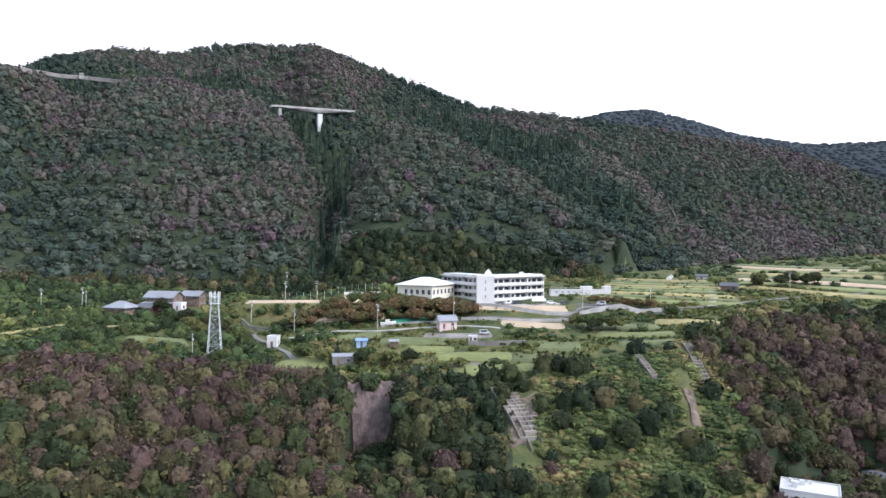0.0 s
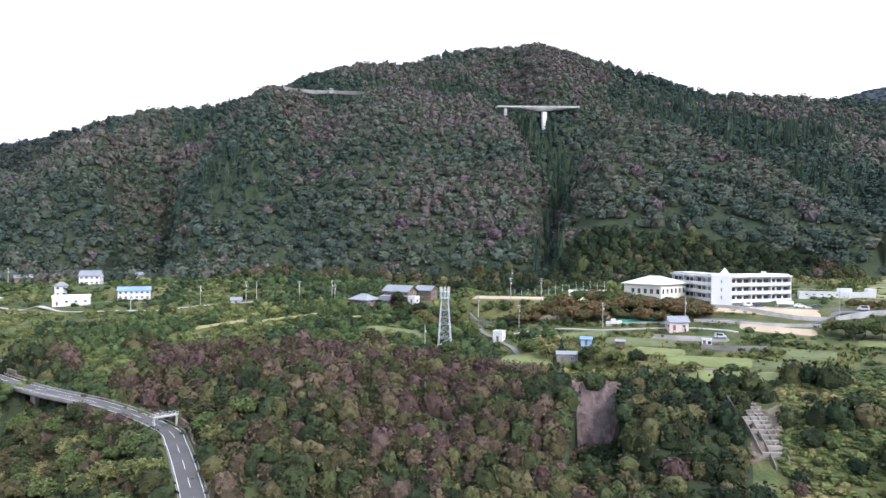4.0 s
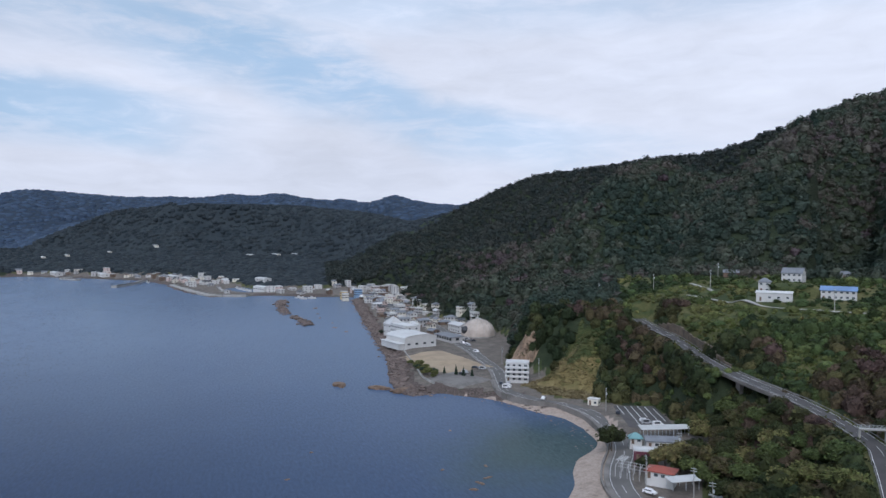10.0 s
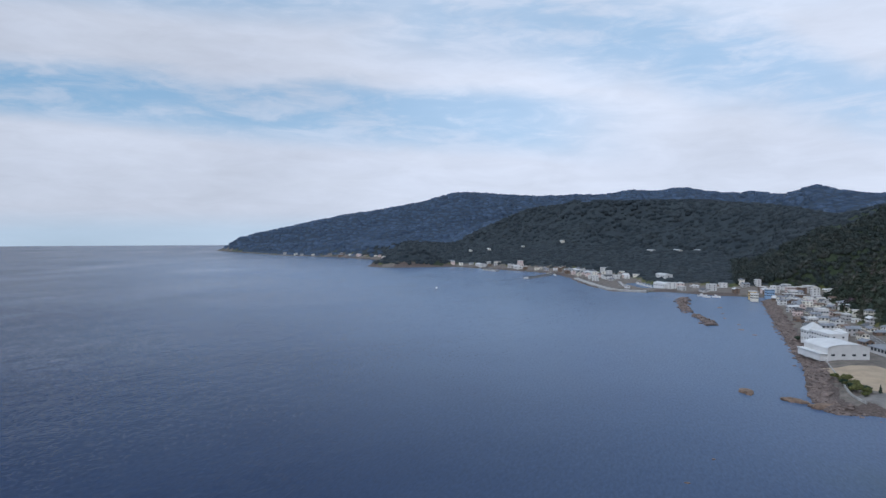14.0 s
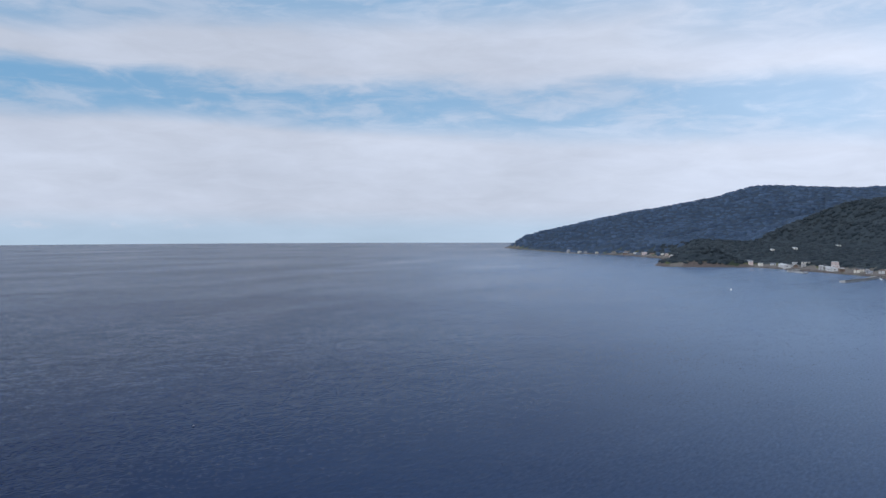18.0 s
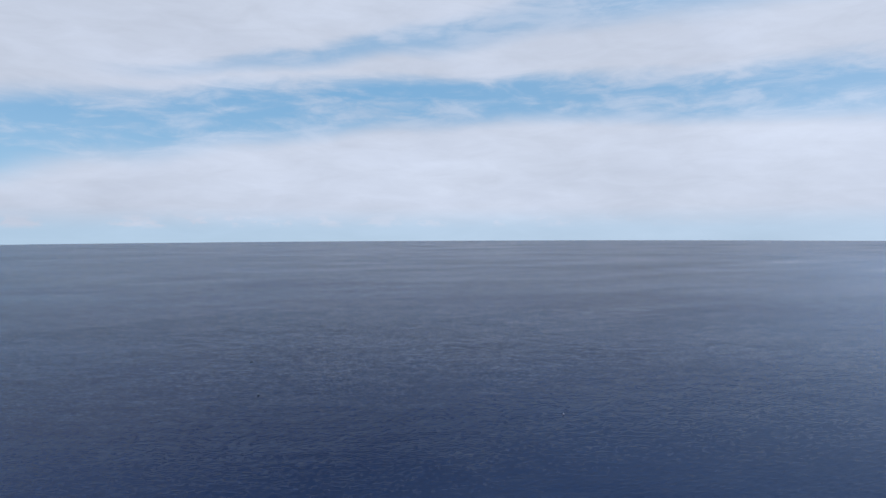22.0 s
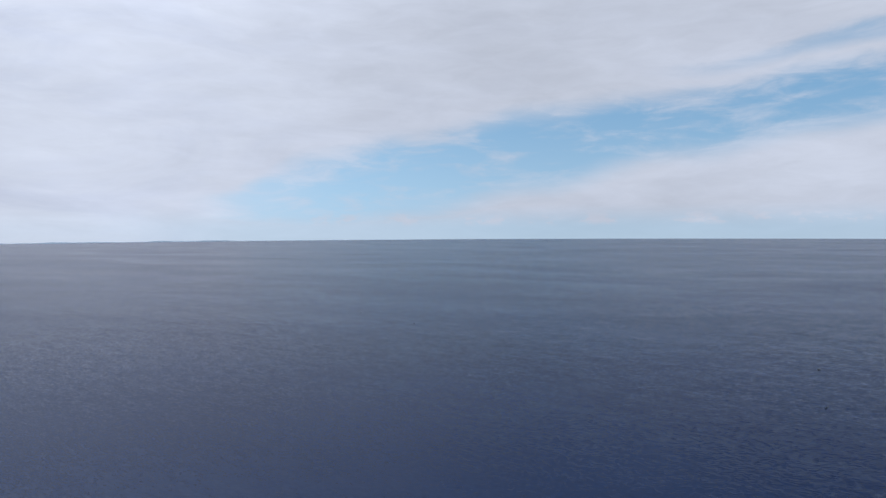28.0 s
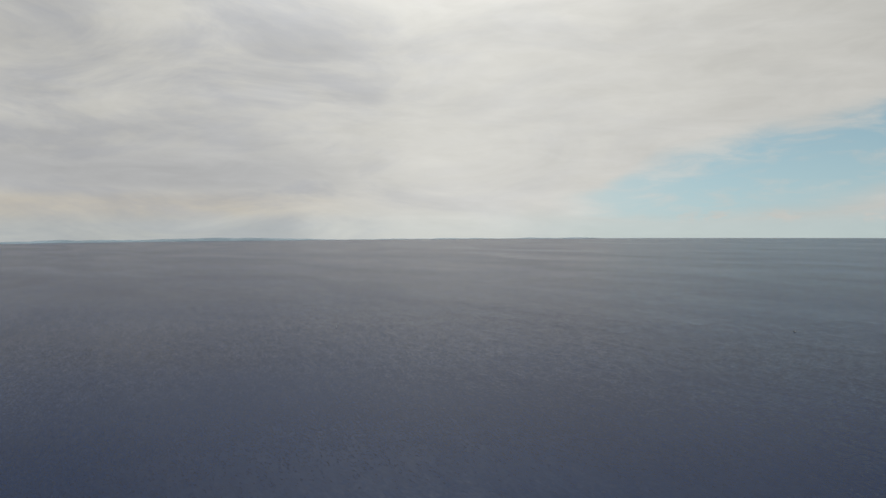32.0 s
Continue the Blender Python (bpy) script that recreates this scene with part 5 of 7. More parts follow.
STRIPS = [field_lime, field_green, field_dry, field_green, field_lime, field_dry]
for i in range(9):
    x, y = spot(-17.6, 346 + i * 8.6)
    patch_thing("field", (x, y, 36 - 1.2 * i, 3.3, -17.6), STRIPS[i % 6], "narrow terraced field strip of cut grass", "field", 0.6, 1.6, 0.1, 0.02, i, group="terraced fields")
for i in range(8):
    x, y = spot(-28.6 + 0.2 * i, 392 + i * 16)
    patch_thing("field", (x, y, 38, 5.2, -28.6 + 0.2 * i), (field_dry, field_lime, field_tan, field_green)[i % 4], "wide terraced field of stubble and grass", "field", 0.6, 2.0, 0.1, 0.03, 20 + i, group="terraced fields")
for i, (az, r, hw, hd, m) in enumerate(((-14.5, 298, 15, 4.2, field_green), (-15.6, 287, 15, 3.6, field_lime), (-16.6, 276, 11, 3.2, field_green), (-19.5, 306, 13, 5, field_dry),
                                        (-4.2, 251, 15, 4.5, field_lime), (-2.6, 262, 15, 3.6, field_lime), (-7.6, 261, 9, 4, field_green), (-9.4, 272, 9, 5, field_green), (2.4, 276, 13, 3.6, field_green), (1.0, 268, 9, 3.0, field_lime),
                                        (11.5, 262, 9.5, 7, field_lime), (6.9, 283, 9, 2.8, field_green), (22.5, 300, 12, 4, field_green), (26.0, 318, 14, 2.2, field_dry), (31, 330, 14, 2.4, field_dry), (36, 338, 13, 2.6, field_dry))):
    x, y = spot(az, r)
    patch_thing("field", (x, y, hw, hd, az), m, "small bright green vegetable plot on a terrace", "field", 0.6, 1.5, 0.1, 0.05, 40 + i, group="terrace plots")
for i, (x, y, hw, hd, turn, m, lab) in enumerate(((-66, 329, 27, 8, 8, field_tan, "pale bare earth sports ground of the school"), (34, 309, 22, 5.5, -3, field_tan, "pale earth yard below the school"), (38, 293, 14, 4, -6, field_tan, "bare tan earth plot"),
                                                  (84, 315, 24, 5.5, -14, asphalt, "dark asphalt parking yard"), (30, 317, 26, 3, 10, concrete, "pale concrete forecourt of the school"), (-40, 301, 16, 4, 0, field_tan, "reddish bare bank under the trees"), (6, 281, 15, 3, -2, concrete_dark, "grey gravel yard by a wall"))):
    patch_thing("yard", (x, y, hw, hd, turn), m, lab, "yard", 0.35, 1.8, 0.05, 0.05, 60 + i)


def wall_on_ground(pts, tall, mat, label, thick=0.5):
    t = tagged(new("retaining_wall"), label, "retaining wall")
    p = on_ground(pts, 0, 4.0)
    for i in range(0, len(p) - 1):
        part("panel", ribbon(p[i:i + 2], -thick / 2 - 0.02 * (i % 2), thick / 2, -1.5, tall), mat, t)
    return t


wall_on_ground([(-352, 107), (-372, 106), (-410, 111), (-470, 119), (-540, 128)], 1.1, concrete, "long pale concrete sea wall beside the sports ground")
wall_on_ground([(60, 303), (72, 306), (98, 310)], 1.9, concrete, "long grey concrete retaining wall of the parking yard")
wall_on_ground([(8, 297), (30, 296), (56, 298)], 1.2, concrete, "low concrete terrace wall")
wall_on_ground([(-26, 290), (-10, 294), (0, 294)], 0.9, concrete, "low pale wall beside the lane")
wall_on_ground([(14, 309), (40, 304), (58, 303)], 1.6, concrete, "pale terrace wall below the school yard")
wall_on_ground([(-90, 310), (-78, 303), (-66, 297), (-60, 302)], 2.2, concrete_dark, "grey block wall along the lane")
wall_on_ground([(10, 272), (22, 271), (33, 272)], 1.8, concrete_dark, "dark block wall of a garden terrace")
wall_on_ground([(-8, 252), (6, 254), (14, 256)], 0.6, concrete_dark, "low stone edging of a plot")


def school_wing(parent, x, y, turn, length, depth, floors, fh):
    """Bands of parapet and set-back windows, floor over floor."""
    m = pose(x, y, 0, 0, 0, turn)
    bm = bmesh.new()
    box(bm, 0, length, 1.4, depth, -3, floors * fh, m)
    part("wall", bm, white_wall, parent)
    for f in range(floors):
        bm = bmesh.new()
        box(bm, 0, length, 0, 1.6, f * fh - 0.25, f * fh, m)
        part("floor_slab", bm, white_wall, parent)
        bm = bmesh.new()
        box(bm, 0, length, -0.15, 0.05, f * fh - 0.3, f * fh + 1.15, m)
        part("balcony_parapet", bm, white_wall, parent)
        n = int(length / 3.2)
        for i in range(n):
            q = m @ pose((i + 0.5) * length / n, 1.4, f * fh + 0.9)
            w = window(parent, 0, 0, 0, 2.5, 1.7, 0, True)
            w.matrix_basis = q
        for i in range(0, n + 1, 3):
            bm = bmesh.new()
            box(bm, i * length / n - 0.2, i * length / n + 0.2, 0.05, 1.4, f * fh, f * fh + fh - 0.25, m)
            part("pillar", bm, white_wall, parent)
    bm = bmesh.new()
    box(bm, -0.5, length + 0.5, -0.7, depth + 0.4, floors * fh, floors * fh + 0.5, m)
    part("roof", bm, roof_white, parent)
    bm = bmesh.new()
    box(bm, 0.4, length - 0.4, 0.6, depth - 0.5, floors * fh + 0.5, floors * fh + 1.2, m)
    part("roof_hump", bm, roof_white, parent)


school = thing("school", 20, 319, 55.4, 0, "white three-storey school with balconies and a pointed stair tower", "school")
school_wing(school, 3.5, -1.5, 34.6, 31, 10, 3, 3.5)
school_wing(school, -20.5, 31, -60, 33, 10, 3, 3.45)
part("stair_tower", boxes((-4.5, 3.6, -3.2, 4.5, -3, 11.4)), white_wall, school)
bm = bmesh.new()
bmesh.ops.create_cone(bm, cap_ends=True, segments=4, radius1=3.4, radius2=0.05, depth=3.2, matrix=pose(1.0, 0.6, 13.0, 0, 0, 45))
part("spire", bm, roof_white, school)
part("water_tank", boxes((17, 19, 15, 17, 11.2, 12.7)), white_wall, school)
for i in range(3):
    window(school, -0.5, -3.2, 1.2 + i * 3.4, 0.6, 1.6, 0)
gym = building("gymnasium", -8, 333, -30, 19, 21, 6.8, "hip", 3.0, cream_wall, roof_white, "cream school gymnasium with a pale hipped roof", "gymnasium", 1, (6, 6), z=55.7, win=(1.6, 2.2), over=1.1)
pool = thing("pool_wall", 69, 346, 55.6, -2, "long low white wall of the school pool", "wall")
part("wall", boxes((-15, 15, -0.3, 6, -2, 3.2)), white_wall, pool)
part("coping", boxes((-15.2, 15.2, -0.5, 0.1, 3.2, 3.5)), white_wall, pool)
part("changing_room", boxes((0.5, 6, 0.3, 4, 3.5, 4.9)), white_wall, pool)
part("end_block", boxes((11.5, 15.1, -0.45, 5, 3.5, 5.0)), white_wall, pool)
part("railing", boxes((-14.8, 0.4, 0.2, 0.26, 4.3, 4.36), (-14.8, -14.7, 0.2, 0.26, 3.5, 4.3), (-7.5, -7.4, 0.2, 0.26, 3.5, 4.3), (0.2, 0.3, 0.2, 0.26, 3.5, 4.3)), steel, pool)
for i in range(5):
    window(pool, -12 + i * 3, -0.3, 1.8, 1.2, 0.6, 0)
for x, y, w in ((-34, 343, 7), (-44, 341, 9)):
    building("shed", x, y, 5, w, 3, 2.4, "flat", 0.2, cream_wall, roof_white, "low cream storage shed at the sports ground", "shed", 1, (3, 1), z=54.6, far=True)
fence = tagged(new("ball_fence"), "tall green mesh ball-stop fence on steel posts", "fence")
for i in range(15):
    bm = bmesh.new()
    x, y = -80 + i * 3.4, 345 + 0.4 * i
    tube(bm, (x, y, ground_at(x, y) - 0.5), (x, y, ground_at(x, y) + 6.0), 0.07, 0.07, 6)
    part("post", bm, steel, fence)
for h in (2, 4, 6):
    bm = bmesh.new()
    beam(bm, (-80, 345, ground_at(-80, 345) + h), (-32.4, 350.6, ground_at(-32.4, 350.6) + h), 0.05)
    part("wire", bm, net_green, fence)

# farmhouses
house = building("house", -128, 317, -12, 14, 8, 5.6, "gable", 2.3, brown_wall, roof_grey, "two-storey dark timber farmhouse with a grey tiled roof", "house", 2, (5, 2), z=51.6, over=0.9)
part("lean_to_roof", roof_mesh("shed", 14.6, 2.6, 2.6, 0.7, 0.3), roof_grey, house).location = (0, -5.2, 0)
building("house", -141, 303, -20, 11, 8, 3.4, "hip", 2.2, brown_wall, roof_grey, "single-storey timber farmhouse with a hipped grey roof", "house", 1, (4, 2), z=50.4, over=0.9)
building("house", -118, 327, -10, 9, 6.5, 5.2, "gable", 1.9, brown_wall, roof_grey, "small dark timber farmhouse with a grey roof", "house", 2, (3, 2), z=51.9, over=0.7)
building("shed", -131, 305, -15, 8, 5, 2.6, "gable", 1.2, maroon, roof_dark, "low dark red barn with a dark sheet roof", "barn", 1, (2, 1), z=50.6, far=True)
building("shed", -117, 307, -12, 4, 4, 3.0, "flat", 0.2, white_wall, roof_white, "small white outbuilding among the trees", "shed", 1, (1, 1), far=True)
building("tank_house", -68.6, 280, -10, 4.2, 3.6, 3.6, "flat", 0.4, white_wall, roof_white, "small white pump house beside the lane", "pump house", 1, (1, 1), win=(0.8, 0.8))
building("shed", -37, 256, 10, 7.5, 5, 3.2, "gable", 0.8, concrete_dark, roof_grey, "grey corrugated farm shed", "shed", 1, (2, 1), over=0.3)
building("shed", -31.8, 271, 5, 4, 3, 2.4, "shed", 0.6, blue_wall, roof_blue, "little hut under a blue tarpaulin", "hut", 1, (1, 1), far=True)
building("shed", -19, 270, 5, 3, 2.4, 2.2, "shed", 0.5, brown_wall, roof_grey, "small brown garden hut", "hut", 1, (1, 1), far=True)
building("house", 1.5, 289, 18, 7.5, 5.5, 3.6, "gable", 1.9, pink_wall, roof_grey, "small pinkish house with a grey gabled roof", "house", 1, (2, 2), over=0.5)
building("shed", 146, 352, -24, 8, 5, 3, "gable", 1.4, brown_wall, roof_dark, "dark farm hut among fields", "hut", 1, (2, 1), far=True)
building("shed", 12, 275, 0, 3.4, 2.2, 2.1, "flat", 0.15, white_wall, roof_white, "white box van body used as a store", "shed", 1, (2, 1), far=True)
building("shed", 148, 395, -20, 6, 4, 2.4, "gable", 1.0, grey_wall, roof_dark, "dark roofed field hut", "hut", 1, (1, 1), far=True)
for x, y, rad_ in ((44, 318, 3.4),):
    t = thing("car_shelter", x, y, 54.0, 0, "dark car under a pale arched shelter", "shelter")
    bm = roof_mesh("vault", 6.2, 5.5, 1.4, 1.2, 0.1, 0.1)
    part("cover", bm, roof_white, t)
    for px in (-2.9, 2.9):
        for py in (-2.5, 2.5):
            part("post", boxes((px - 0.06, px + 0.06, py - 0.06, py + 0.06, -0.5, 1.5)), steel, t)
net = patch_thing("yard", (-12, 297, 10, 3.2, 6), net_green, "green netting spread over a plot", "netting", 0.6, 1.5, 0.5, 0.1, 77)

# the radio mast
mast = thing("radio_mast", -91, 275.4, 34.5, 12, "tall galvanised steel lattice radio mast with antennas on top", "radio mast")
HM = 26.5


def leg_at(t):
    return 2.9 * (1 - t) + 1.15 * t


CORNERS = ((-1, -1), (1, -1), (1, 1), (-1, 1))
for cx, cy in CORNERS:
    bm = bmesh.new()
    beam(bm, (cx * 2.9, cy * 2.9, -1), (cx * 1.15, cy * 1.15, HM), 0.18)
    part("leg", bm, steel, mast)
for i in range(9):
    t0, t1 = i / 9, (i + 1) / 9
    for (ax, ay), (bx, by) in zip(CORNERS, CORNERS[1:] + CORNERS[:1]):
        h0, h1 = leg_at(t0), leg_at(t1)
        for (px, py, ph, pz), (qx, qy, qh, qz) in (((ax, ay, h0, t0), (bx, by, h1, t1)), ((bx, by, h0, t0), (ax, ay, h1, t1))):
            bm = bmesh.new()
            beam(bm, (px * ph, py * ph, pz * HM), (qx * qh, qy * qh, qz * HM), 0.065)
            part("brace", bm, steel, mast)
        bm = bmesh.new()
        beam(bm, (ax * h1, ay * h1, t1 * HM), (bx * h1, by * h1, t1 * HM), 0.08)
        part("strut", bm, steel, mast)
part("platform", boxes((-2.0, 2.0, -2.0, 2.0, 22.6, 22.75)), steel, mast)
part("platform", boxes((-1.8, 1.8, -1.8, 1.8, 25.2, 25.35)), steel, mast)
for i in range(8):
    a = i * math.pi / 4
    bm = bmesh.new()
    tube(bm, (2.0 * math.cos(a), 2.0 * math.sin(a), 23.2), (2.0 * math.cos(a), 2.0 * math.sin(a), 27.4), 0.16, 0.16, 8)
    part("antenna", bm, white_wall, mast)
part("cabinet", boxes((3.4, 5.2, -1, 0.6, -0.6, 1.9)), white_wall, mast)

# utility poles
pole = thing("utility_pole", -86, 310, None, 20, "grey concrete utility pole with cross arms", "utility pole", "utility poles")
bm = bmesh.new()
tube(bm, (0, 0, -1), (0, 0, 10.5), 0.19, 0.12, 8)
part("shaft", bm, concrete, pole)
for h in (9.2, 10.0):
    part("cross_arm", boxes((-0.9, 0.9, -0.06, 0.06, h, h + 0.12)), steel, pole)
bm = bmesh.new()
tube(bm, (0.3, -0.25, 7.4), (0.3, -0.25, 8.3), 0.25, 0.25, 8)
part("transformer", bm, steel, pole)
for i, (x, y) in enumerate(((-62.6, 291), (-27.2, 288), (4.7, 296), (-158.7, 307), (-181, 311), (62, 306), (95, 316), (-203, 306), (-210, 307), (-232, 299), (-262, 283), (-336, 270), (-352, 283), (-164, 314), (-95, 262), (-58, 318),
                            (-72, 316), (-380, 262), (-410, 240), (-186, 126), (-172, 133), (-205, 152), (-270, 162), (-345, 165), (-160, 130), (-386, 160), (176, 350), (-238, 371), (-90, 398), (-366, 300))):
    copy_thing(pole, pose(x, y, ground_at(x, y), 0, 0, (i * 47) % 180))

# white houses on the slope above the hill road
building("warehouse", -291, 274, 43, 17, 7, 4.4, "gable", 0.9, white_wall, roof_white, "long low white warehouse with a pale roof", "warehouse", 1, (4, 1), z=48.3, over=0.3)
building("house", -312, 287, 43, 6, 6, 6, "hip", 1.8, white_wall, roof_grey, "narrow white two-storey house", "house", 2, (2, 1), z=51.2)
building("house", -321, 316, 30, 11, 8, 5.6, "gable", 2.8, white_wall, roof_grey, "white gabled two-storey house with a grey roof", "house", 2, (4, 2), z=55.6, over=0.4)
building("house", -278, 303, 40, 16, 8, 5.2, "gable", 1.8, white_wall, roof_blue, "white house with a bright blue sheet roof", "house", 2, (6, 2), z=49.3, over=0.5)
building("house", -306, 340, 40, 7, 5, 3, "gable", 1.4, grey_wall, roof_grey, "small grey house half hidden by trees", "house", 1, (2, 1), far=True)
building("shed", -366, 310, 50, 9, 6, 3, "gable", 1.5, brown_wall, roof_grey, "weathered brown barn on the slope", "barn", 1, (2, 1), far=True)
building("shed", -213, 303, 30, 5, 4, 2.2, "gable", 1.2, grey_wall, roof_grey, "small grey hut among shrubs", "hut", 1, (1, 1), far=True)

# building at the foot of the cliff
blk = building("apartment_block", 104, 195, -28, 15, 11, 7.0, "flat", 0.5, white_wall, roof_white, "white flat-roofed block below the cliff", "apartment block", 2, (5, 3), z=5.0)
for x, y, s in ((-4, -1, 1.5), (-2, 2, 1.2), (-5, 3, 1.0), (0, 3.5, 0.9)):
    part("roof_unit", boxes((x - s / 2, x + s / 2, y - s / 2, y + s / 2, 7.2, 7.3 + s * 1.1)), roof_white, blk)
building("house", 131, 208, -30, 10, 8, 5.0, "hip", 2.0, brown_wall, roof_dark, "dark roofed house below the cliff", "house", 2, (3, 2), z=6.0)
wf = tagged(new("fence"), "brown slatted fence at the cliff foot", "fence")
for i in range(26):
    x, y = 122 + i * 0.62, 218 - i * 0.1
    part("slat", boxes((x - 0.22, x + 0.22, y - 0.06, y + 0.06, ground_at(x, y) - 0.6, ground_at(x, y) + 3.2 + 0.1 * (i % 3))), brown_wall, wf)

# bare faces and slope frames on the cliff
def face_patch(name, rect, mat, label, rough, seed, lift=1.0, ragged=0.5, taper=0.0):
    v, q = drape(rect, lift, 0.8, rough, ragged, seed, 2.5, taper)
    return tagged(new(name, mesh_from(name, v, q, mat, False)), label, "rock face", kind="structure")


face_patch("rock_face", (-23.5, 228, 9.6, 9.0, 4), scar_rock, "bare brownish-purple rock scar in the cliff", 2.0, 3, 2.0, 0.3, 0.55)
face_patch("rock_face", (26, 221, 4.5, 13, -8), rock_tan, "pale stony slide below the fields", 1.8, 5, 0.3)
face_patch("rock_face", (79, 219, 2.0, 8, -8), rock_tan, "stony gully in the creeper-covered cliff", 1.8, 8, 0.5, 0.7)
face_patch("rock_face", (48, 226, 2.5, 8, -10), rock_mat, "small bare rock outcrop", 1.6, 9, 0.7)
for (x0, y0), (x1, y1), wd, rungs in (((20, 238), (29, 207), 9.0, 15), ((70, 250), (71, 229), 1.8, 11), ((90, 256), (87, 222), 2.4, 17)):
    fr = tagged(new("slope_frame"), "grey concrete ladder-like frame holding the cliff slope", "slope frame")
    p = on_ground([(x0, y0), ((x0 + x1) / 2, (y0 + y1) / 2), (x1, y1)], 0.95, 2.0)
    for o in ((-wd / 2, -wd / 4, 0.3, wd / 4, wd / 2) if wd > 5 else (-wd / 2, wd / 2)):
        cut0 = random.randint(0, 3) if wd > 5 else 0
        part("rail", ribbon(p[cut0:len(p) - random.randint(0, 3)], o - 0.11, o + 0.11, -1.2, 0.16), slope_beam, fr)
    for i in range(rungs):
        k = min(len(p) - 2, int(i * (len(p) - 1) / rungs))
        q = np.stack([p[k], p[k] + (p[k + 1] - p[k]) * 0.2])
        a, b = (random.choice((-wd / 2, -wd / 4)), random.choice((wd / 4, wd / 2))) if wd > 5 else (-wd / 2, wd / 2)
        part("rung", ribbon(q, a, b, -1.1, 0.14), slope_beam, fr)

# ---- the bay: beach houses, car park, town ----
apt = building("apartment_block", -340, 150, 62, 12, 8.5, 9.6, "flat", 0.4, white_wall, roof_white, "white four-storey apartment block with balconies", "apartment block", 4, (4, 3), z=4.6, win=(1.5, 1.2))
for f in range(1, 4):
    part("balcony", boxes((-6.3, 6.3, -5.6, -4.5, f * 2.4 - 0.15, f * 2.4 + 0.75)), white_wall, apt)
canopy = thing("long_canopy", -228.7, 163, 4.3, 77, "long white-roofed canopy beside the car park", "canopy")
part("roof", roof_mesh("shed", 19, 4.2, 2.8, 0.5, 0.3, 0.2), roof_white, canopy)
for i in range(7):
    for y in (-1.8, 1.8):
        part("post", boxes((-9 + i * 3 - 0.07, -9 + i * 3 + 0.07, y - 0.07, y + 0.07, -0.5, 2.9)), steel, canopy)
building("beach_hut", -222.5, 146, 65, 4.4, 3.2, 2.6, "hip", 1.3, white_wall, roof_teal, "little beach hut with a bright teal roof", "hut", 1, (2, 1), z=4.3)
building("beach_house", -216, 153, 65, 12, 7, 2.9, "gable", 0.9, white_wall, roof_grey, "low beach house with a ribbed grey roof", "beach house", 1, (5, 2), z=4.3)
building("changing_rooms", -205.5, 139, 58, 8, 5, 3.0, "flat", 0.3, maroon, roof_white, "maroon changing block with a white flat roof", "changing rooms", 1, (3, 1), z=4.3)
cafe = building("cafe", -187.5, 132.7, 42, 8.6, 5.6, 2.7, "hip", 1.1, white_wall, roof_red, "white seaside cafe with a rusty red roof", "cafe", 1, (4, 3), z=4.3, over=0.45)
frame_house = thing("greenhouse_frame", -192, 125.5, 4.2, 35, "pale green steel frame of an open greenhouse", "greenhouse frame")
for x in np.linspace(-5, 5, 6):
    for y in (-3, 3):
        part("post", boxes((x - 0.06, x + 0.06, y - 0.06, y + 0.06, -0.5, 3.0)), roof_white, frame_house)
    bm = bmesh.new()
    beam(bm, (x, -3, 3.0), (x, 0, 4.0), 0.09)
    beam(bm, (x, 0, 4.0), (x, 3, 3.0), 0.09)
    part("rafter", bm, roof_white, frame_house)
for y, z in ((-3, 3.0), (0, 4.0), (3, 3.0), (-1.5, 3.5), (1.5, 3.5)):
    bm = bmesh.new()
    beam(bm, (-5, y, z), (5, y, z), 0.08)
    part("purlin", bm, roof_white, frame_house)
carport = thing("carport", -178.5, 134, 4.3, 85, "open carport with a pale sheet roof", "carport")
part("roof", roof_mesh("shed", 9.5, 4.2, 2.4, 0.3, 0.2, 0.12), roof_white, carport)
for x in (-4.4, 0, 4.4):
    for y in (-1.8, 1.8):
        part("post", boxes((x - 0.06, x + 0.06, y - 0.06, y + 0.06, -0.5, 2.5)), steel, carport)
building("shed", -168, 122, 30, 6, 4, 2.6, "gable", 0.9, white_wall, roof_white, "white shed behind the shore road", "shed", 1, (2, 1))
building("shed", -163, 126, 20, 6, 4, 2.8, "gable", 1.0, grey_wall, roof_teal, "shed with a faded teal roof", "shed", 1, (2, 1))
building("toilet_block", -283, 163.5, 35, 5, 3, 2.6, "flat", 0.2, cream_wall, roof_white, "small cream toilet block under the grassy slope", "toilet block", 1, (2, 1))

# the schoolyard on the point and the buildings round it
patch_thing("yard", (-408, 130, 33, 17, 12), field_tan, "pale sandy sports ground on the point", "sports ground", 0.45, 2.0, 0.03, 0.12, 5)
patch_thing("yard", (-357, 122, 16, 13, 25), concrete_dark, "brown gravel yard behind the sea wall", "yard", 0.3, 2.0, 0.05, 0.1, 6)
hall = building("sports_hall", -475, 127, 14, 28, 25, 6.6, "vault", 2.6, white_wall, roof_white, "large white sports hall with a vaulted roof", "sports hall", 1, (8, 4), z=4.7, win=(2.2, 1.2), far=True, over=0.3)
part("porch", boxes((-14, 13, -16.5, -12.5, -1, 3.0)), white_wall, hall)
part("porch_roof", boxes((-14.6, 13.6, -17, -12.5, 3.0, 3.4)), roof_white, hall)
part("side_wing", boxes((-19, -14, -10, 10, -1, 4.6)), white_wall, hall)
building("school_block", -516, 133, 14, 26, 12, 9, "flat", 0.5, white_wall, roof_white, "white school block with rows of windows", "school", 3, (8, 2), z=4.7, far=True)
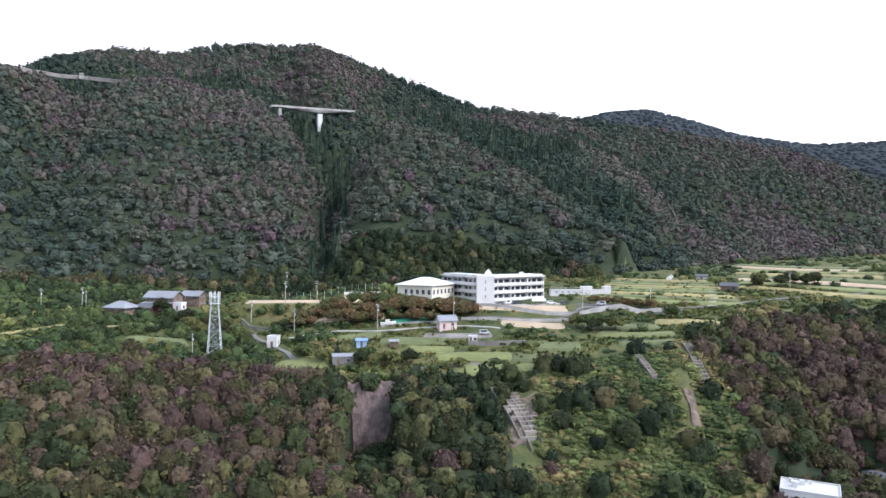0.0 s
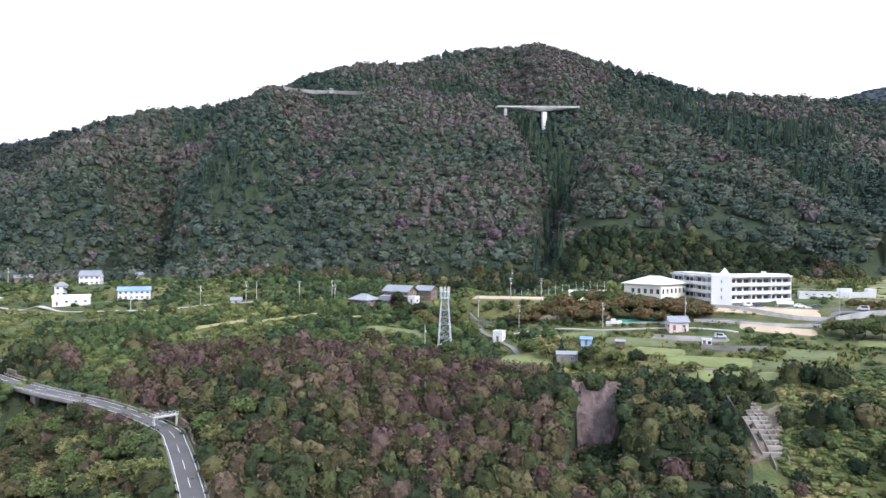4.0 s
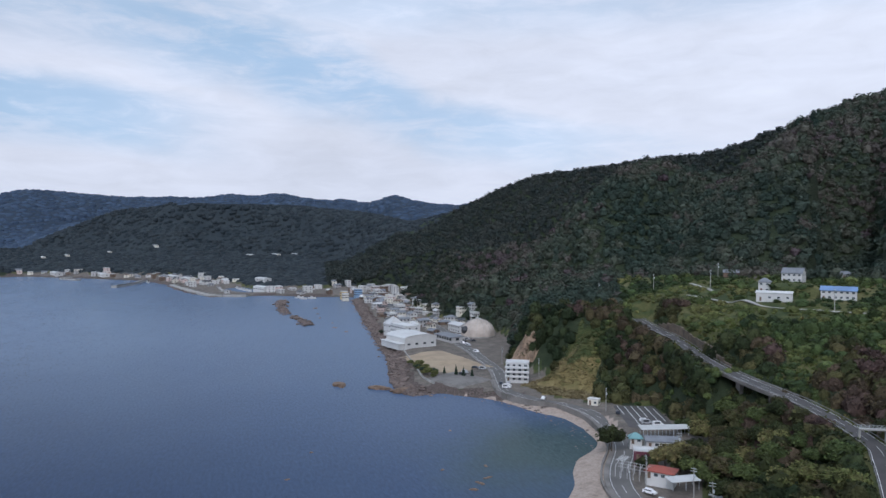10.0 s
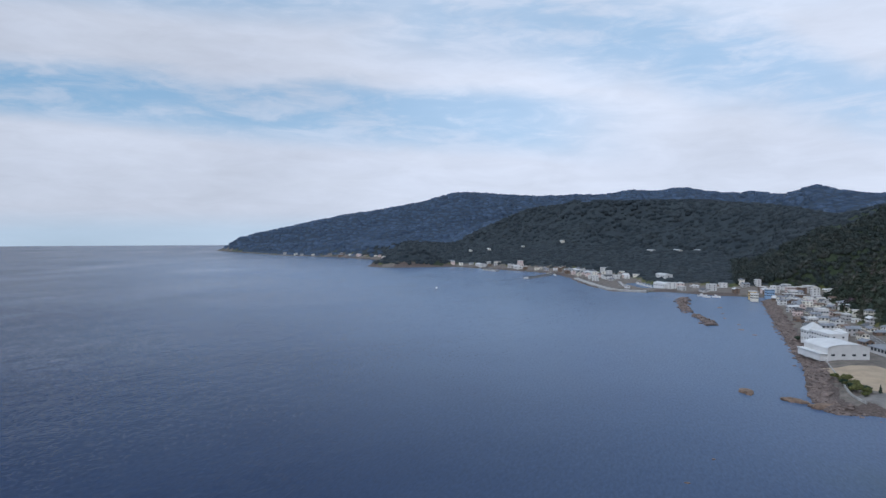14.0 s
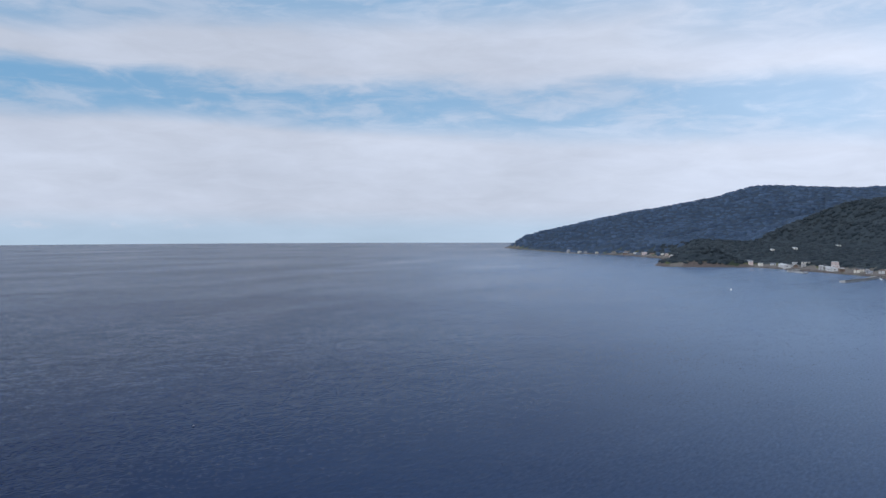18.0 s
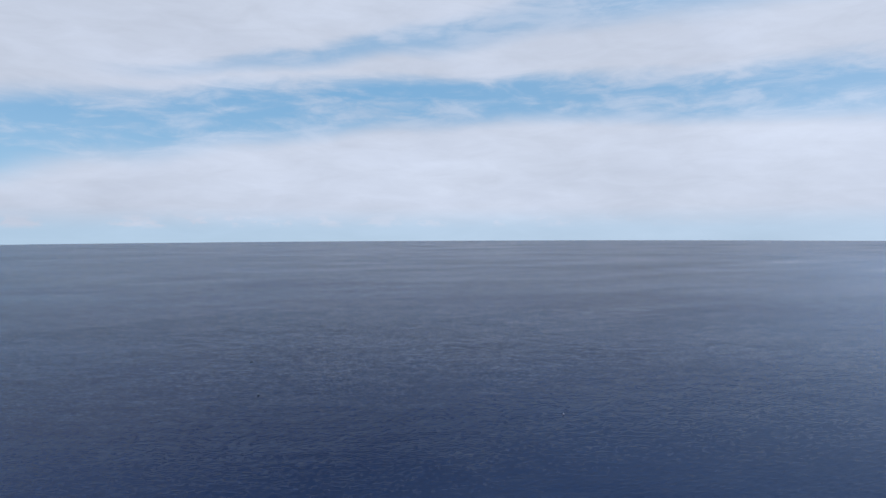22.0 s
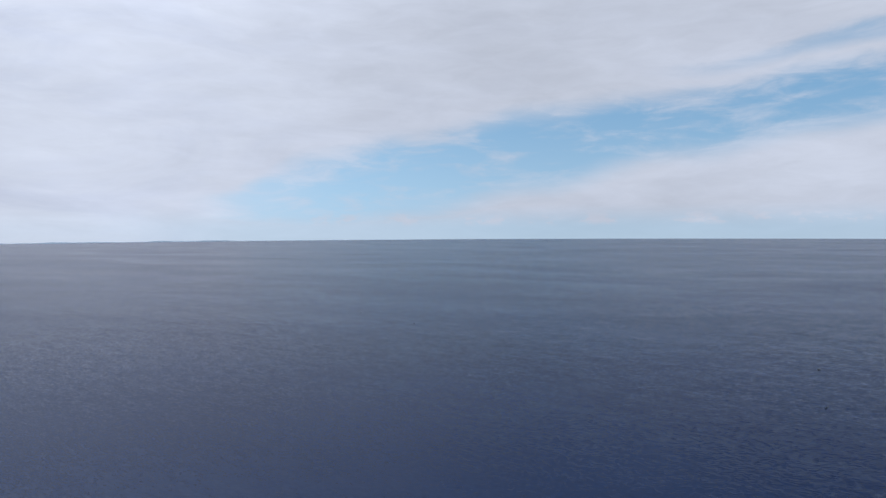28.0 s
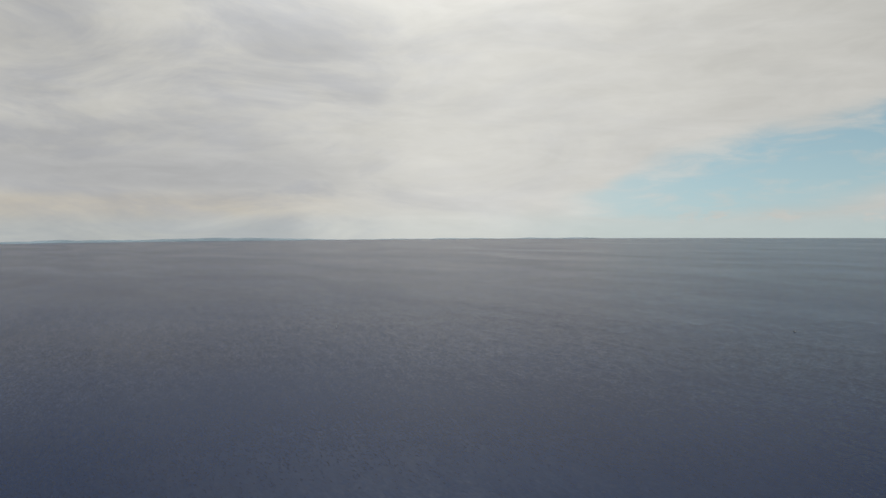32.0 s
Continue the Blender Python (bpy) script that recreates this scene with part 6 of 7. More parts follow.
pyr = building("hall", -540, 130, 14, 12, 12, 8, "hip", 5, white_wall, roof_white, "white hall with a pyramid roof", "hall", 2, (3, 3), z=4.7, far=True)
building("market_hall", -490, 160, 12, 26, 10, 3.6, "shed", 0.6, grey_wall, roof_grey, "long open market shed with a grey roof", "market hall", 1, (7, 1), z=4.7, win=(2.6, 2.4), far=True)
dome = thing("dome", -507, 190, 5.0, 0, "pale concrete dome hall with a dark arched opening", "dome hall")
bm = bmesh.new()
bmesh.ops.create_uvsphere(bm, u_segments=32, v_segments=16, radius=13.5)
bmesh.ops.delete(bm, geom=[v for v in bm.verts if v.co.z < -0.2], context="VERTS")
bmesh.ops.scale(bm, vec=(1, 1, 0.95), verts=bm.verts)
part("shell", bm, plain("dome_shell", (0.50, 0.43, 0.37), 0.8, 2.0, 0.08, 0.25), dome)
for i in range(14):
    a0, a1 = 2 * math.pi * i / 14, 2 * math.pi * i / 14
    bm = bmesh.new()
    pts = [(13.62 * math.cos(a0) * math.cos(b), 13.62 * math.sin(a0) * math.cos(b), 12.95 * math.sin(b)) for b in np.linspace(0, 1.45, 10)]
    for p, q in zip(pts, pts[1:]):
        beam(bm, p, q, 0.16)
    part("seam", bm, concrete, dome)
bm = bmesh.new()
bmesh.ops.create_cone(bm, cap_ends=True, segments=32, radius1=13.5, radius2=13.5, depth=6, matrix=Matrix.Translation((0, 0, -3.0)))
part("base_drum", bm, concrete, dome)
part("crest", boxes((-5, 5, -0.6, 0.6, 12.6, 13.4)), white_wall, dome)
bm = bmesh.new()
bmesh.ops.create_uvsphere(bm, u_segments=16, v_segments=10, radius=3.2, matrix=Matrix.Translation((2.5, -11.5, 4.5)))
part("opening", bm, dark_metal, dome)
building("house", -537, 184, 12, 18, 9, 6.0, "gable", 2, white_wall, roof_white, "white two-storey shop beside the dome", "shop", 2, (5, 2), far=True)

TOWN_WALLS = [white_wall, cream_wall, grey_wall, white_wall, cream_wall, pink_wall, brown_wall]
TOWN_ROOFS = [roof_grey, roof_dark, roof_white, roof_grey, roof_dark, roof_grey, brown_wall]
WALL_WORDS = ["white", "cream", "grey", "white", "cream", "pinkish", "brown timber"]
ROOF_WORDS = ["grey", "dark", "pale", "grey", "dark", "grey", "brown"]
g = random.Random(11)
taken = [(-408, 130, 40), (-470, 131, 26), (-516, 133, 20), (-540, 130, 12), (-490, 160, 15), (-507, 190, 17), (-537, 184, 12), (-357, 122, 20), (-340, 150, 14), (-1110, 30, 70), (-1060, 20, 40), (-1165, 30, 40), (-1645, -515, 95)]


def town(n, x0, x1, lo, hi, size, far, group, y0=-1900, y1=330):
    made = tries = 0
    while made < n and tries < n * 60:
        tries += 1
        x = g.uniform(x0, x1)
        y = g.uniform(y0, y1)
        X, Y = np.array([x]), np.array([y])
        sd = float(from_shore(X, Y)[0])
        wide = float(np.interp(x, *FLAT_W))
        if not (lo < sd < wide * hi) or any(math.hypot(x - a, y - b) < c + size * 0.62 for a, b, c in taken):
            continue
        if x > -700 and float(near_line(X, Y, [tuple(p) for p in shore_line])[0][0]) < 8:
            continue
        k, q = g.randrange(7), g.randrange(7)
        w, d = size * g.uniform(0.75, 1.25), size * g.uniform(0.55, 0.85)
        fl = g.choice((1, 2, 2, 2, 3)) if size > 9 else g.choice((1, 2))
        kind = g.choice(("gable", "gable", "hip", "flat")) if fl < 3 else "flat"
        qq = 2 if kind == "flat" else q
        z = ground_at(x, y)
        if z < 1.5:
            continue
        building("house", x, y, g.choice((8, 14, 100, 96, 20)) + g.uniform(-8, 8), w, d, fl * 2.9, kind, d * 0.22 if kind != "flat" else 0.4, TOWN_WALLS[k], TOWN_ROOFS[qq],
                 f"{WALL_WORDS[k]} {('single', 'two', 'three')[fl - 1]}-storey house with a {ROOF_WORDS[qq]} {'flat' if kind == 'flat' else 'pitched'} roof", "house", fl, (3, 2) if not far else (2, 1), z, group, (1.5, 1.2), True, 0.5, not far)
        taken.append((x, y, size * 0.62))
        made += 1


town(58, -800, -530, 20, 1.15, 8.5, False, "houses of the fishing town", 120, 215)
town(26, -900, -790, 12, 1.1, 9, True, "houses of the fishing town", 125, 230)
town(64, -1450, -930, 14, 1.1, 11, True, "houses round the harbour", -160, 280)
town(34, -1950, -1450, 16, 1.2, 13, True, "houses of the far village", -760, 0)
town(14, -2350, -1950, 12, 1.2, 15, True, "houses of the far village", -1300, -600)
for x, y, w, d, h, m, lab in ((-903, 150, 9, 8, 7, yellow_wall, "small yellow hotel on the waterfront"), (-920, 172, 10, 9, 9, blue_wall, "bright blue hotel on the waterfront"), (-930, 200, 10, 9, 7, white_wall, "plain white hotel on the waterfront"),
                              (-965, 205, 12, 10, 9, pink_wall, "pale pink hotel on the waterfront"), (-690, 172, 12, 9, 8.5, white_wall, "white block of flats above the shore"), (-640, 152, 11, 8, 6, white_wall, "white block of flats by the road"),
                              (-880, 148, 9, 7, 6, cream_wall, "cream guest house on the shore")):
    building("hotel", x, y, 95, d, w, h, "flat", 0.6, m, roof_white, lab, "hotel", int(h / 3), (4, 4), max(3.5, ground_at(x, y)), "", (1.6, 1.3), True, 0.4, False)
for x, y, w in ((-1310, -60, 40), (-1390, -90, 44), (-1520, -230, 42), (-1600, -330, 46), (-1060, 55, 34), (-1180, 62, 30), (-1795, -640, 48)):
    building("fish_market", x, y, 25, w, 14, 6, "gable", 1.5, white_wall, roof_white, "long white harbour shed", "harbour shed", 1, (5, 1), max(2.5, ground_at(x, y)), "harbour sheds", (2.5, 1.8), True, 0.4, False)
for az, r, w in ((84.5, 1540, 40), (86, 1550, 46), (88, 1600, 50), (101, 1870, 60), (102.5, 1880, 50), (73.5, 1000, 26), (75.6, 1040, 20), (95, 1800, 40), (98.2, 1860, 34)):
    x, y = spot(az, r)
    building("long_shed", x, y, 20, w * 0.7, 7, 2.6, "gable", 1.2, cream_wall, roof_white, "long pale shed on the wooded hillside", "shed", 1, (5, 1), None, "sheds on the hill", (2.5, 1.5), True, 0.4, False)

# quays and breakwaters
for pts, wd, lab in (([(-985, 30, 0), (-1000, -12, 0), (-1045, -32, 0), (-1130, -56, 0), (-1237, -82, 0), (-1250, -64, 0)], 10, "long weathered concrete harbour breakwater"), ([(-1215, 8, 0), (-1165, -8, 0), (-1060, -2, 0)], 7, "inner concrete quay of the harbour"),
                     ([(-1225, -170, 0), (-1300, -150, 0), (-1390, -140, 0)], 9, "concrete mole of the second harbour"), ([(-1540, -292, 0), (-1500, -300, 0), (-1450, -262, 0)], 9, "far weathered concrete harbour mole")):
    q = tagged(new("breakwater"), lab, "breakwater")
    p = smooth_line(pts, 12)
    for i in range(len(p) - 1):
        part("block", ribbon(p[i:i + 2], -wd / 2, wd / 2, -3, 2.6), concrete, q)
    part("parapet", ribbon(p, -wd / 2, -wd / 2 + 1.2, 2.6, 4.0), concrete_dark, q)
rng_rock = np.random.default_rng(5)


def stone(level=1):
    v, f = ico(level)
    v = v * rng_rock.uniform(0.7, 1.15, (len(v), 1)) * (1, 0.8, 0.6)
    return v, f


stones = [stone() for _ in range(6)]


def rubble(name, x, y, z, size, mat, label):
    ob = stand(name, stones, x, y, z, size, size * rng_rock.uniform(0.7, 1.1, len(x)), rng_rock.uniform(0, 1, len(x)), mat, label, "stones")
    return ob


def along(pts, n, spread):
    p = smooth_line([(a, b, 0) for a, b in pts], 2.0)
    i = rng_rock.integers(0, len(p), n)
    return p[i, 0] + rng_rock.normal(size=n) * spread, p[i, 1] + rng_rock.normal(size=n) * spread


x, y = along([(-342, 98), (-346, 90), (-372, 93), (-425, 104), (-480, 111), (-560, 121), (-685, 137), (-796, 152), (-888, 163)], 1700, 2.9)
rubble("shore_stones", x, y, np.maximum(height(x, y), -0.4) + 0.1, rng_rock.uniform(0.8, 2.3, len(x)), rock_mat, "brown boulders piled along the shore")
x, y = along([(-908, 72), (-860, 66), (-800, 62), (-745, 62)], 160, 3.0)
rubble("breakwater_stones", x, y, rng_rock.uniform(-0.5, 1.2, len(x)), rng_rock.uniform(1.5, 3.2, len(x)), rock_mat, "stone mound breakwater off the town")
x, y = along([(-715, 68), (-680, 72), (-643, 74)], 110, 2.6)
rubble("breakwater_stones", x, y, rng_rock.uniform(-0.5, 1.2, len(x)), rng_rock.uniform(1.5, 3.0, len(x)), rock_mat, "stone mound breakwater off the town")
x, y = along([(-235, 131), (-252, 139), (-275, 139), (-310, 130), (-333, 112)], 260, 2.2)
rubble("beach_stones", x, y, np.maximum(height(x, y), -0.3), rng_rock.uniform(0.3, 1.0, len(x)), rock_mat, "dark stones along the water line")
x, y = along([(-1237, -86), (-1130, -60), (-1045, -36)], 260, 3.0)
rubble("breakwater_stones", x, y, rng_rock.uniform(-0.8, 0.8, len(x)), rng_rock.uniform(1.5, 3.0, len(x)), rock_mat, "stones piled on the harbour breakwater")
reef_mat = plain("sea_rock", (0.17, 0.115, 0.08), 0.85, 0.8, 0.35, 0.4, 0.0, 0.3, 0.3)
for i, (x, y, sx, sy, h) in enumerate(((-375, 60, 6.5, 3.0, 1.6), (-361, 79, 6.5, 3.2, 1.7), (-350, 90, 7, 5, 2.2), (-227, 72, 1.6, 0.9, 0.5), (-226.6, 88, 2.2, 0.9, 0.4), (-211, 80, 3.2, 1.2, 0.5), (-206, 76, 2.2, 1.2, 0.7), (-215, 84, 3.0, 1.0, 0.45),
                                       (-273, 90, 1.6, 0.8, 0.35), (-260, 31, 1.2, 0.9, 0.5), (-197, 35, 2.6, 1.4, 0.7), (-233, 20, 1.6, 0.9, 0.4), (-740, 95, 4, 2, 0.8), (-700, 92, 3, 2, 0.8), (-655, 98, 3, 1.6, 0.7), (-620, 95, 4, 2, 0.8), (-590, 100, 3, 2, 0.8), (-800, 100, 7, 3, 1.0))):
    v, f = ico(3)
    n3 = fbm(v[:, 0] * 2 + i * 9, v[:, 1] * 2 + v[:, 2], 1.0, 3, i)
    v = v * (1 + 0.55 * n3)[:, None]
    k = 1.0 if i < 3 else 0.62
    v = v * (sx * k, sy * k, h * k)
    ob = new("sea_rock", mesh_from("sea_rock", v, f, reef_mat, False))
    ob.matrix_basis = pose(x, y, 0.0, 0, 0, i * 40 + 10)
    tagged(ob, "low rusty brown rock washed by the sea", "rock", "rocks in the bay")


def bluff(x, y, turn_, wide, tall, mat, label, seed, foot):
    """A steep broken rock wall with a ragged outline, its back deep in the hill."""
    U, V = np.meshgrid(np.linspace(-1, 1, 34), np.linspace(0, 1, 30), indexing="ij")
    top = np.sqrt(np.clip(1 - (U * 0.96) ** 2, 0, 1)) * (1 + 0.3 * fbm(U * 4, U * 0 + seed, 1.0, 3, seed)) * (0.8 + 0.25 * U)
    px = U * wide / 2 * (1 - 0.12 * V) + 0.6 * fbm(V * 6, U * 6, 1.0, 3, seed + 1)
    pz = V * tall * np.clip(top, 0.12, 1.2)
    py = V * tall * 0.42 + 2.4 * fbm(U * 4.0, V * 2.4, 1.0, 4, seed + 2) + 1.2 * np.abs(fbm(U * 11, V * 3.0, 1.0, 3, seed + 3)) + 3.0 * U * U
    py[:, -1] += 5
    py[0, :] += 5
    py[-1, :] += 5
    idx = np.arange(U.size).reshape(U.shape)
    q = np.stack([idx[:-1, :-1], idx[1:, :-1], idx[1:, 1:], idx[:-1, 1:]], -1).reshape(-1, 4)
    ob = new("rock_face", mesh_from("rock_face", np.stack([px, py, pz], -1).reshape(-1, 3), q, mat, False))
    ob.matrix_basis = pose(x, y, foot, 0, 0, turn_)
    return tagged(ob, label, "rock face", kind="structure")


bluff(-362, 167, 65, 21, 18, rock_pale, "bare tan rock face of the bluff", 12, 9.5)


def boat(length, label, paint):
    t = new("boat")
    bm = bmesh.new()
    L, W, H = length, length * 0.28, length * 0.16
    rows = []
    for i in range(9):
        u = i / 8
        wd = W / 2 * (1 - max(0, u - 0.55) ** 2 * 4.6) * (0.85 + 0.15 * min(1, u * 4))
        rise = H * (1 + 0.5 * u * u)
        rows.append([bm.verts.new((u * L - L / 2, s * wd * k, z)) for s, k, z in ((-1, 1, rise), (-1, 0.75, 0.1 * H), (1, 0.75, 0.1 * H), (1, 1, rise))])
    for a, b in zip(rows, rows[1:]):
        for i in range(4):
            bm.faces.new((a[i], a[(i + 1) % 4], b[(i + 1) % 4], b[i]))
    bm.faces.new(rows[0][::-1])
    bm.faces.new(rows[-1])
    bmesh.ops.recalc_face_normals(bm, faces=bm.faces)
    part("hull", bm, paint, t)
    part("cabin", boxes((-L * 0.18, L * 0.1, -W * 0.28, W * 0.28, H * 0.95, H * 2.1)), white_wall, t)
    part("cabin_window", boxes((L * 0.1, L * 0.108, -W * 0.24, W * 0.24, H * 1.45, H * 1.9)), glass, t)
    return tagged(t, label, "boat")


land_boat = boat(6.5, "small white motor boat laid up on land", white_wall)
land_boat.matrix_basis = pose(-23, 291, ground_at(-23, 291) + 0.5, 0, 0, 15)
fishing = boat(11, "white fishing boat moored in the harbour", white_wall)
fishing.matrix_basis = pose(-1120, 26, -0.2, 0, 0, 20)
tagged(fishing, group="fishing boats")
for i, (x, y, a) in enumerate(((-1105, 30, 15), (-1090, 34, 22), (-1135, 22, 12), (-1150, 20, 18), (-1076, 38, 15), (-930, 112, 60), (-925, 100, 50), (-942, 96, 80), (-1330, -128, 10), (-1350, -132, 14), (-1480, -284, 30))):
    copy_thing(fishing, pose(x, y, -0.2, 0, 0, a))
runabout = boat(8, "small white boat under way out at sea", white_wall)
rx, ry = spot(105.3, 1010)
runabout.matrix_basis = pose(rx, ry, -0.1, 0, 0, 200)
skiff = boat(1.9, "tiny dark buoy-like skiff on open water", dark_metal)
skiff.matrix_basis = pose(*spot(173.5, 435), -0.1, 0, 0, 40)
tagged(skiff, group="skiffs at sea")
for az, r, a in ((148, 300, 30), (209, 660, 10), (173, 345, 60), (246.5, 920, 80), (240.5, 560, 20), (204.6, 580, 0)):
    copy_thing(skiff, pose(*spot(az, r), -0.1, 0, 0, a))

# cars
white_paint = plain("white_car_paint", (0.75, 0.75, 0.75), 0.3, 1.0, 0.02, 0.05)
silver_paint = plain("silver_car_paint", (0.45, 0.46, 0.48), 0.3, 1.0, 0.02, 0.05, 0.5)
dark_paint = plain("dark_car_paint", (0.03, 0.035, 0.05), 0.3, 1.0, 0.02, 0.05)
cars = [car(white_paint, "white hatchback parked on asphalt"), car(silver_paint, "silver van parked on asphalt", True), car(dark_paint, "dark hatchback parked on asphalt"), car(white_paint, "white van parked on asphalt", True)]
spots = [(-247, 166.5, 69), (-244, 165.5, 69), (-262, 163, 150), (-240, 168, 69), (-330, 140, 60), (-333, 142, 150), (-336, 139, 150), (-327, 138, 60), (-181, 124, 30), (-166, 134, 20), (-158, 131, 80), (-152, 128, 80), (-172, 141, 10),
         (17, 281, 10), (34, 317, 20), (30, 318, 40), (50, 319, 10), (72, 314, 170), (56, 318, 20), (-472, 165, 10), (-466, 166, 15), (-460, 165, 15), (-478, 168, 100), (-500, 172, 100), (-494, 172, 95), (-488, 174, 90), (-480, 176, 90), (-505, 174, 95), (-512, 174, 90),
         (-374, 143, 60), (-378, 140, 50), (-430, 160, 20), (-300, 146, 145), (-368, 130, 20), (-364, 127, 20), (-495, 165, 10), (-484, 160, 12)]
for c, (x, y, a) in zip(cars, spots[:4]):
    c.matrix_basis = pose(x, y, ground_at(x, y) + 0.22, 0, 0, a)
    tagged(c, group="parked cars")
for i, (x, y, a) in enumerate(spots[4:]):
    z = ground_at(x, y) + 0.4
    copy_thing(cars[i % 4], pose(x, y, z, 0, 0, a))

# single trees
t_green = [tree(8, 8.5, leaf_green, "leafy green broadleaf tree", "broadleaf", s, 0.5 + 0.3 * s) for s in range(2)]
t_dark = [tree(9, 7.5, leaf_cliff, "dark evergreen broadleaf tree", "broadleaf", s + 5, 0.3 + 0.2 * s) for s in range(2)]
t_autumn = [tree(7.5, 10, leaf_autumn, "cherry tree turning orange-brown in autumn", "broadleaf", s + 9, 0.25 + 0.4 * s) for s in range(2)]
t_pine = tree(9, 8, leaf_dark, "spreading dark pine tree", "pine", 21, 0.7)
t_con = tree(8, 3.6, leaf_dark, "slim pointed dark conifer", "conifer", 25, 0.5)
g = random.Random(3)
for tr in t_green + t_dark + t_autumn + [t_pine, t_con]:
    tr.matrix_basis = Matrix()
row = [(-60 + i * 5.6 + g.uniform(-1, 1), 303 + 2.5 * math.sin(i * 0.9) + g.uniform(-1.2, 1.2), g.uniform(0.62, 0.98)) for i in range(14)]
row2 = [(-52 + i * 6.2 + g.uniform(-1, 1), 310 + g.uniform(-1.5, 1.5), g.uniform(0.6, 0.95)) for i in range(10)]
row3 = [(-62 + i * 7.0 + g.uniform(-2, 2), 296 + 1.5 * math.sin(i * 1.3) + g.uniform(-1.5, 1.5), g.uniform(0.5, 0.8)) for i in range(9)]
lot_row = [(70 + i * 5, 321 - 1.0 * i + g.uniform(-0.6, 0.6), 0.55) for i in range(6)]


def use(proto, spots, group, seed):
    """The first place takes the tree itself, the others copies."""
    x, y, s = spots[0]
    proto.matrix_basis = pose(x, y, ground_at(x, y), 0, 0, 30) @ Matrix.Diagonal((s, s, s, 1))
    tagged(proto, group=group)
    gg = random.Random(seed)
    for x, y, s in spots[1:]:
        c = copy_thing(proto, Matrix())
        c.matrix_basis = pose(x, y, ground_at(x, y), 0, 0, gg.uniform(0, 360)) @ Matrix.Diagonal((s, s, s * gg.uniform(0.9, 1.1), 1))


use(t_autumn[0], row[::2] + row3[::2] + row2[1::2] + lot_row[::2], "turning cherry trees", 1)
use(t_autumn[1], row[1::2] + row3[1::2] + lot_row[1::2], "turning cherry trees", 2)
park = []
tried = 0
while len(park) < 64 and tried < 3000:
    tried += 1
    x, y = g.uniform(-222, -118), g.uniform(120, 190)
    X, Y = np.array([x]), np.array([y])
    if near_line(X, Y, UPPER_ROAD)[0][0] < 9 or near_line(X, Y, [tuple(p) for p in shore_line])[0][0] < 8:
        continue
    if any(within(X, Y, q)[0] for q in ((-221, 146, 6, 5, 0), (-216, 153, 8, 9, 65), (-205, 139, 7, 6, 0), (-186, 132, 9, 9, 0), (-192, 125, 8, 6, 0), (-178, 134, 5, 7, 0), (-166, 124, 8, 6, 0), (-226, 162, 10, 14, 0), (-160, 130, 10, 5, 0))):
        continue
    if float(from_shore(X, Y)[0]) < 22:
        continue
    if any(math.hypot(x - a, y - b) < 4.6 for a, b, _ in park):
        continue
    size = g.uniform(0.75, 1.15)
    if float(below_road(X, Y, height(X, Y), np.array([9.5 * size]))[0]) < 9.4 * size:
        continue
    park.append((x, y, size))
use(t_green[0], park[0::4] + row2[0::2] + [(60, 287, 0.8), (66, 285, 0.9), (-52, 262, 0.8), (-28, 257, 0.7), (98, 296, 0.7), (-84, 262, 0.7), (188, 372, 0.8)], "green trees", 3)
use(t_green[1], park[1::4] + [(71, 284, 0.85), (56, 290, 0.7), (-45, 258, 0.7), (6, 252, 0.55), (-20, 252, 0.8), (-104, 296, 0.8), (-110, 300, 0.8), (168, 366, 0.9)] + [(-364 - 4.2 * i, 110 + 2.0 * math.sin(i * 1.7), 0.36 + 0.1 * (i % 3)) for i in range(11)], "green trees", 4)
use(t_dark[0], park[2::4] + [(-221.8, 135.5, 1.15), (62, 283, 0.7), (-30, 253, 0.7), (-12, 254, 0.75), (-124, 304, 0.8), (-112, 302, 0.9), (175, 358, 0.9), (182, 362, 1.0), (190, 360, 0.9)], "evergreen trees", 5)
use(t_dark[1], park[3::4] + [(-103, 304, 0.9), (-96, 300, 0.8), (-140, 312, 0.5), (162, 356, 0.8), (197, 366, 0.9), (-72, 300, 0.6)], "evergreen trees", 6)
use(t_pine, [(-372, 113, 0.5), (-380, 109, 0.5), (-390, 108, 0.5), (-548, 122, 0.6)], "shore pines", 7)
use(t_con, [(-362, 127, 0.7), (-366, 124, 0.7), (-359, 131, 0.65), (-372, 119, 0.6), (-66, 260, 0.7), (-40, 262, 0.8), (8, 247, 0.4)], "slim conifers", 8)

# ---- woods over the land ----
# the near cliff and the slopes round the road
x, y, az, r = scatter(-42, 76, 150, 430, 4.0)
k = ~open_ground(x, y, az, r) & ~(kudzu(az, r) & (rng.uniform(size=len(x)) < 0.74)) & ~within(x, y, (-25.5, 230.5, 8.5, 4.5, 4)) & ~within(x, y, (-26.5, 224.5, 5, 4, 4)) & ~((np.abs(az - 65.2) < 1.7) & (r > 352) & (r < 404)) & ~within(x, y, (24, 214, 5, 20, -8)) & ~within(x, y, (80, 226, 5, 16, -4)) & ~within(x, y, (71, 239, 3, 13, 0)) & ~within(x, y, (89, 240, 3, 18, 4))
x, y, az, r = x[k], y[k], az[k], r[k]
under = (near_line(x, y, UPPER_ROAD)[0] < 9) & (x < -194) & (x > -234)
rad = rng.uniform(2.3, 4.4, len(x)) * np.where(rng.uniform(size=len(x)) < 0.3, 0.65, 1) * np.where(under, 0.6, 1)
base = height(x, y) - 0.8
tall = below_road(x, y, base, rad * rng.uniform(1.15, 1.9, len(x)) * 1.35) / 1.35
k = tall > 0.9
x, y, az, r, base, tall = x[k], y[k], az[k], r[k], base[k], tall[k]
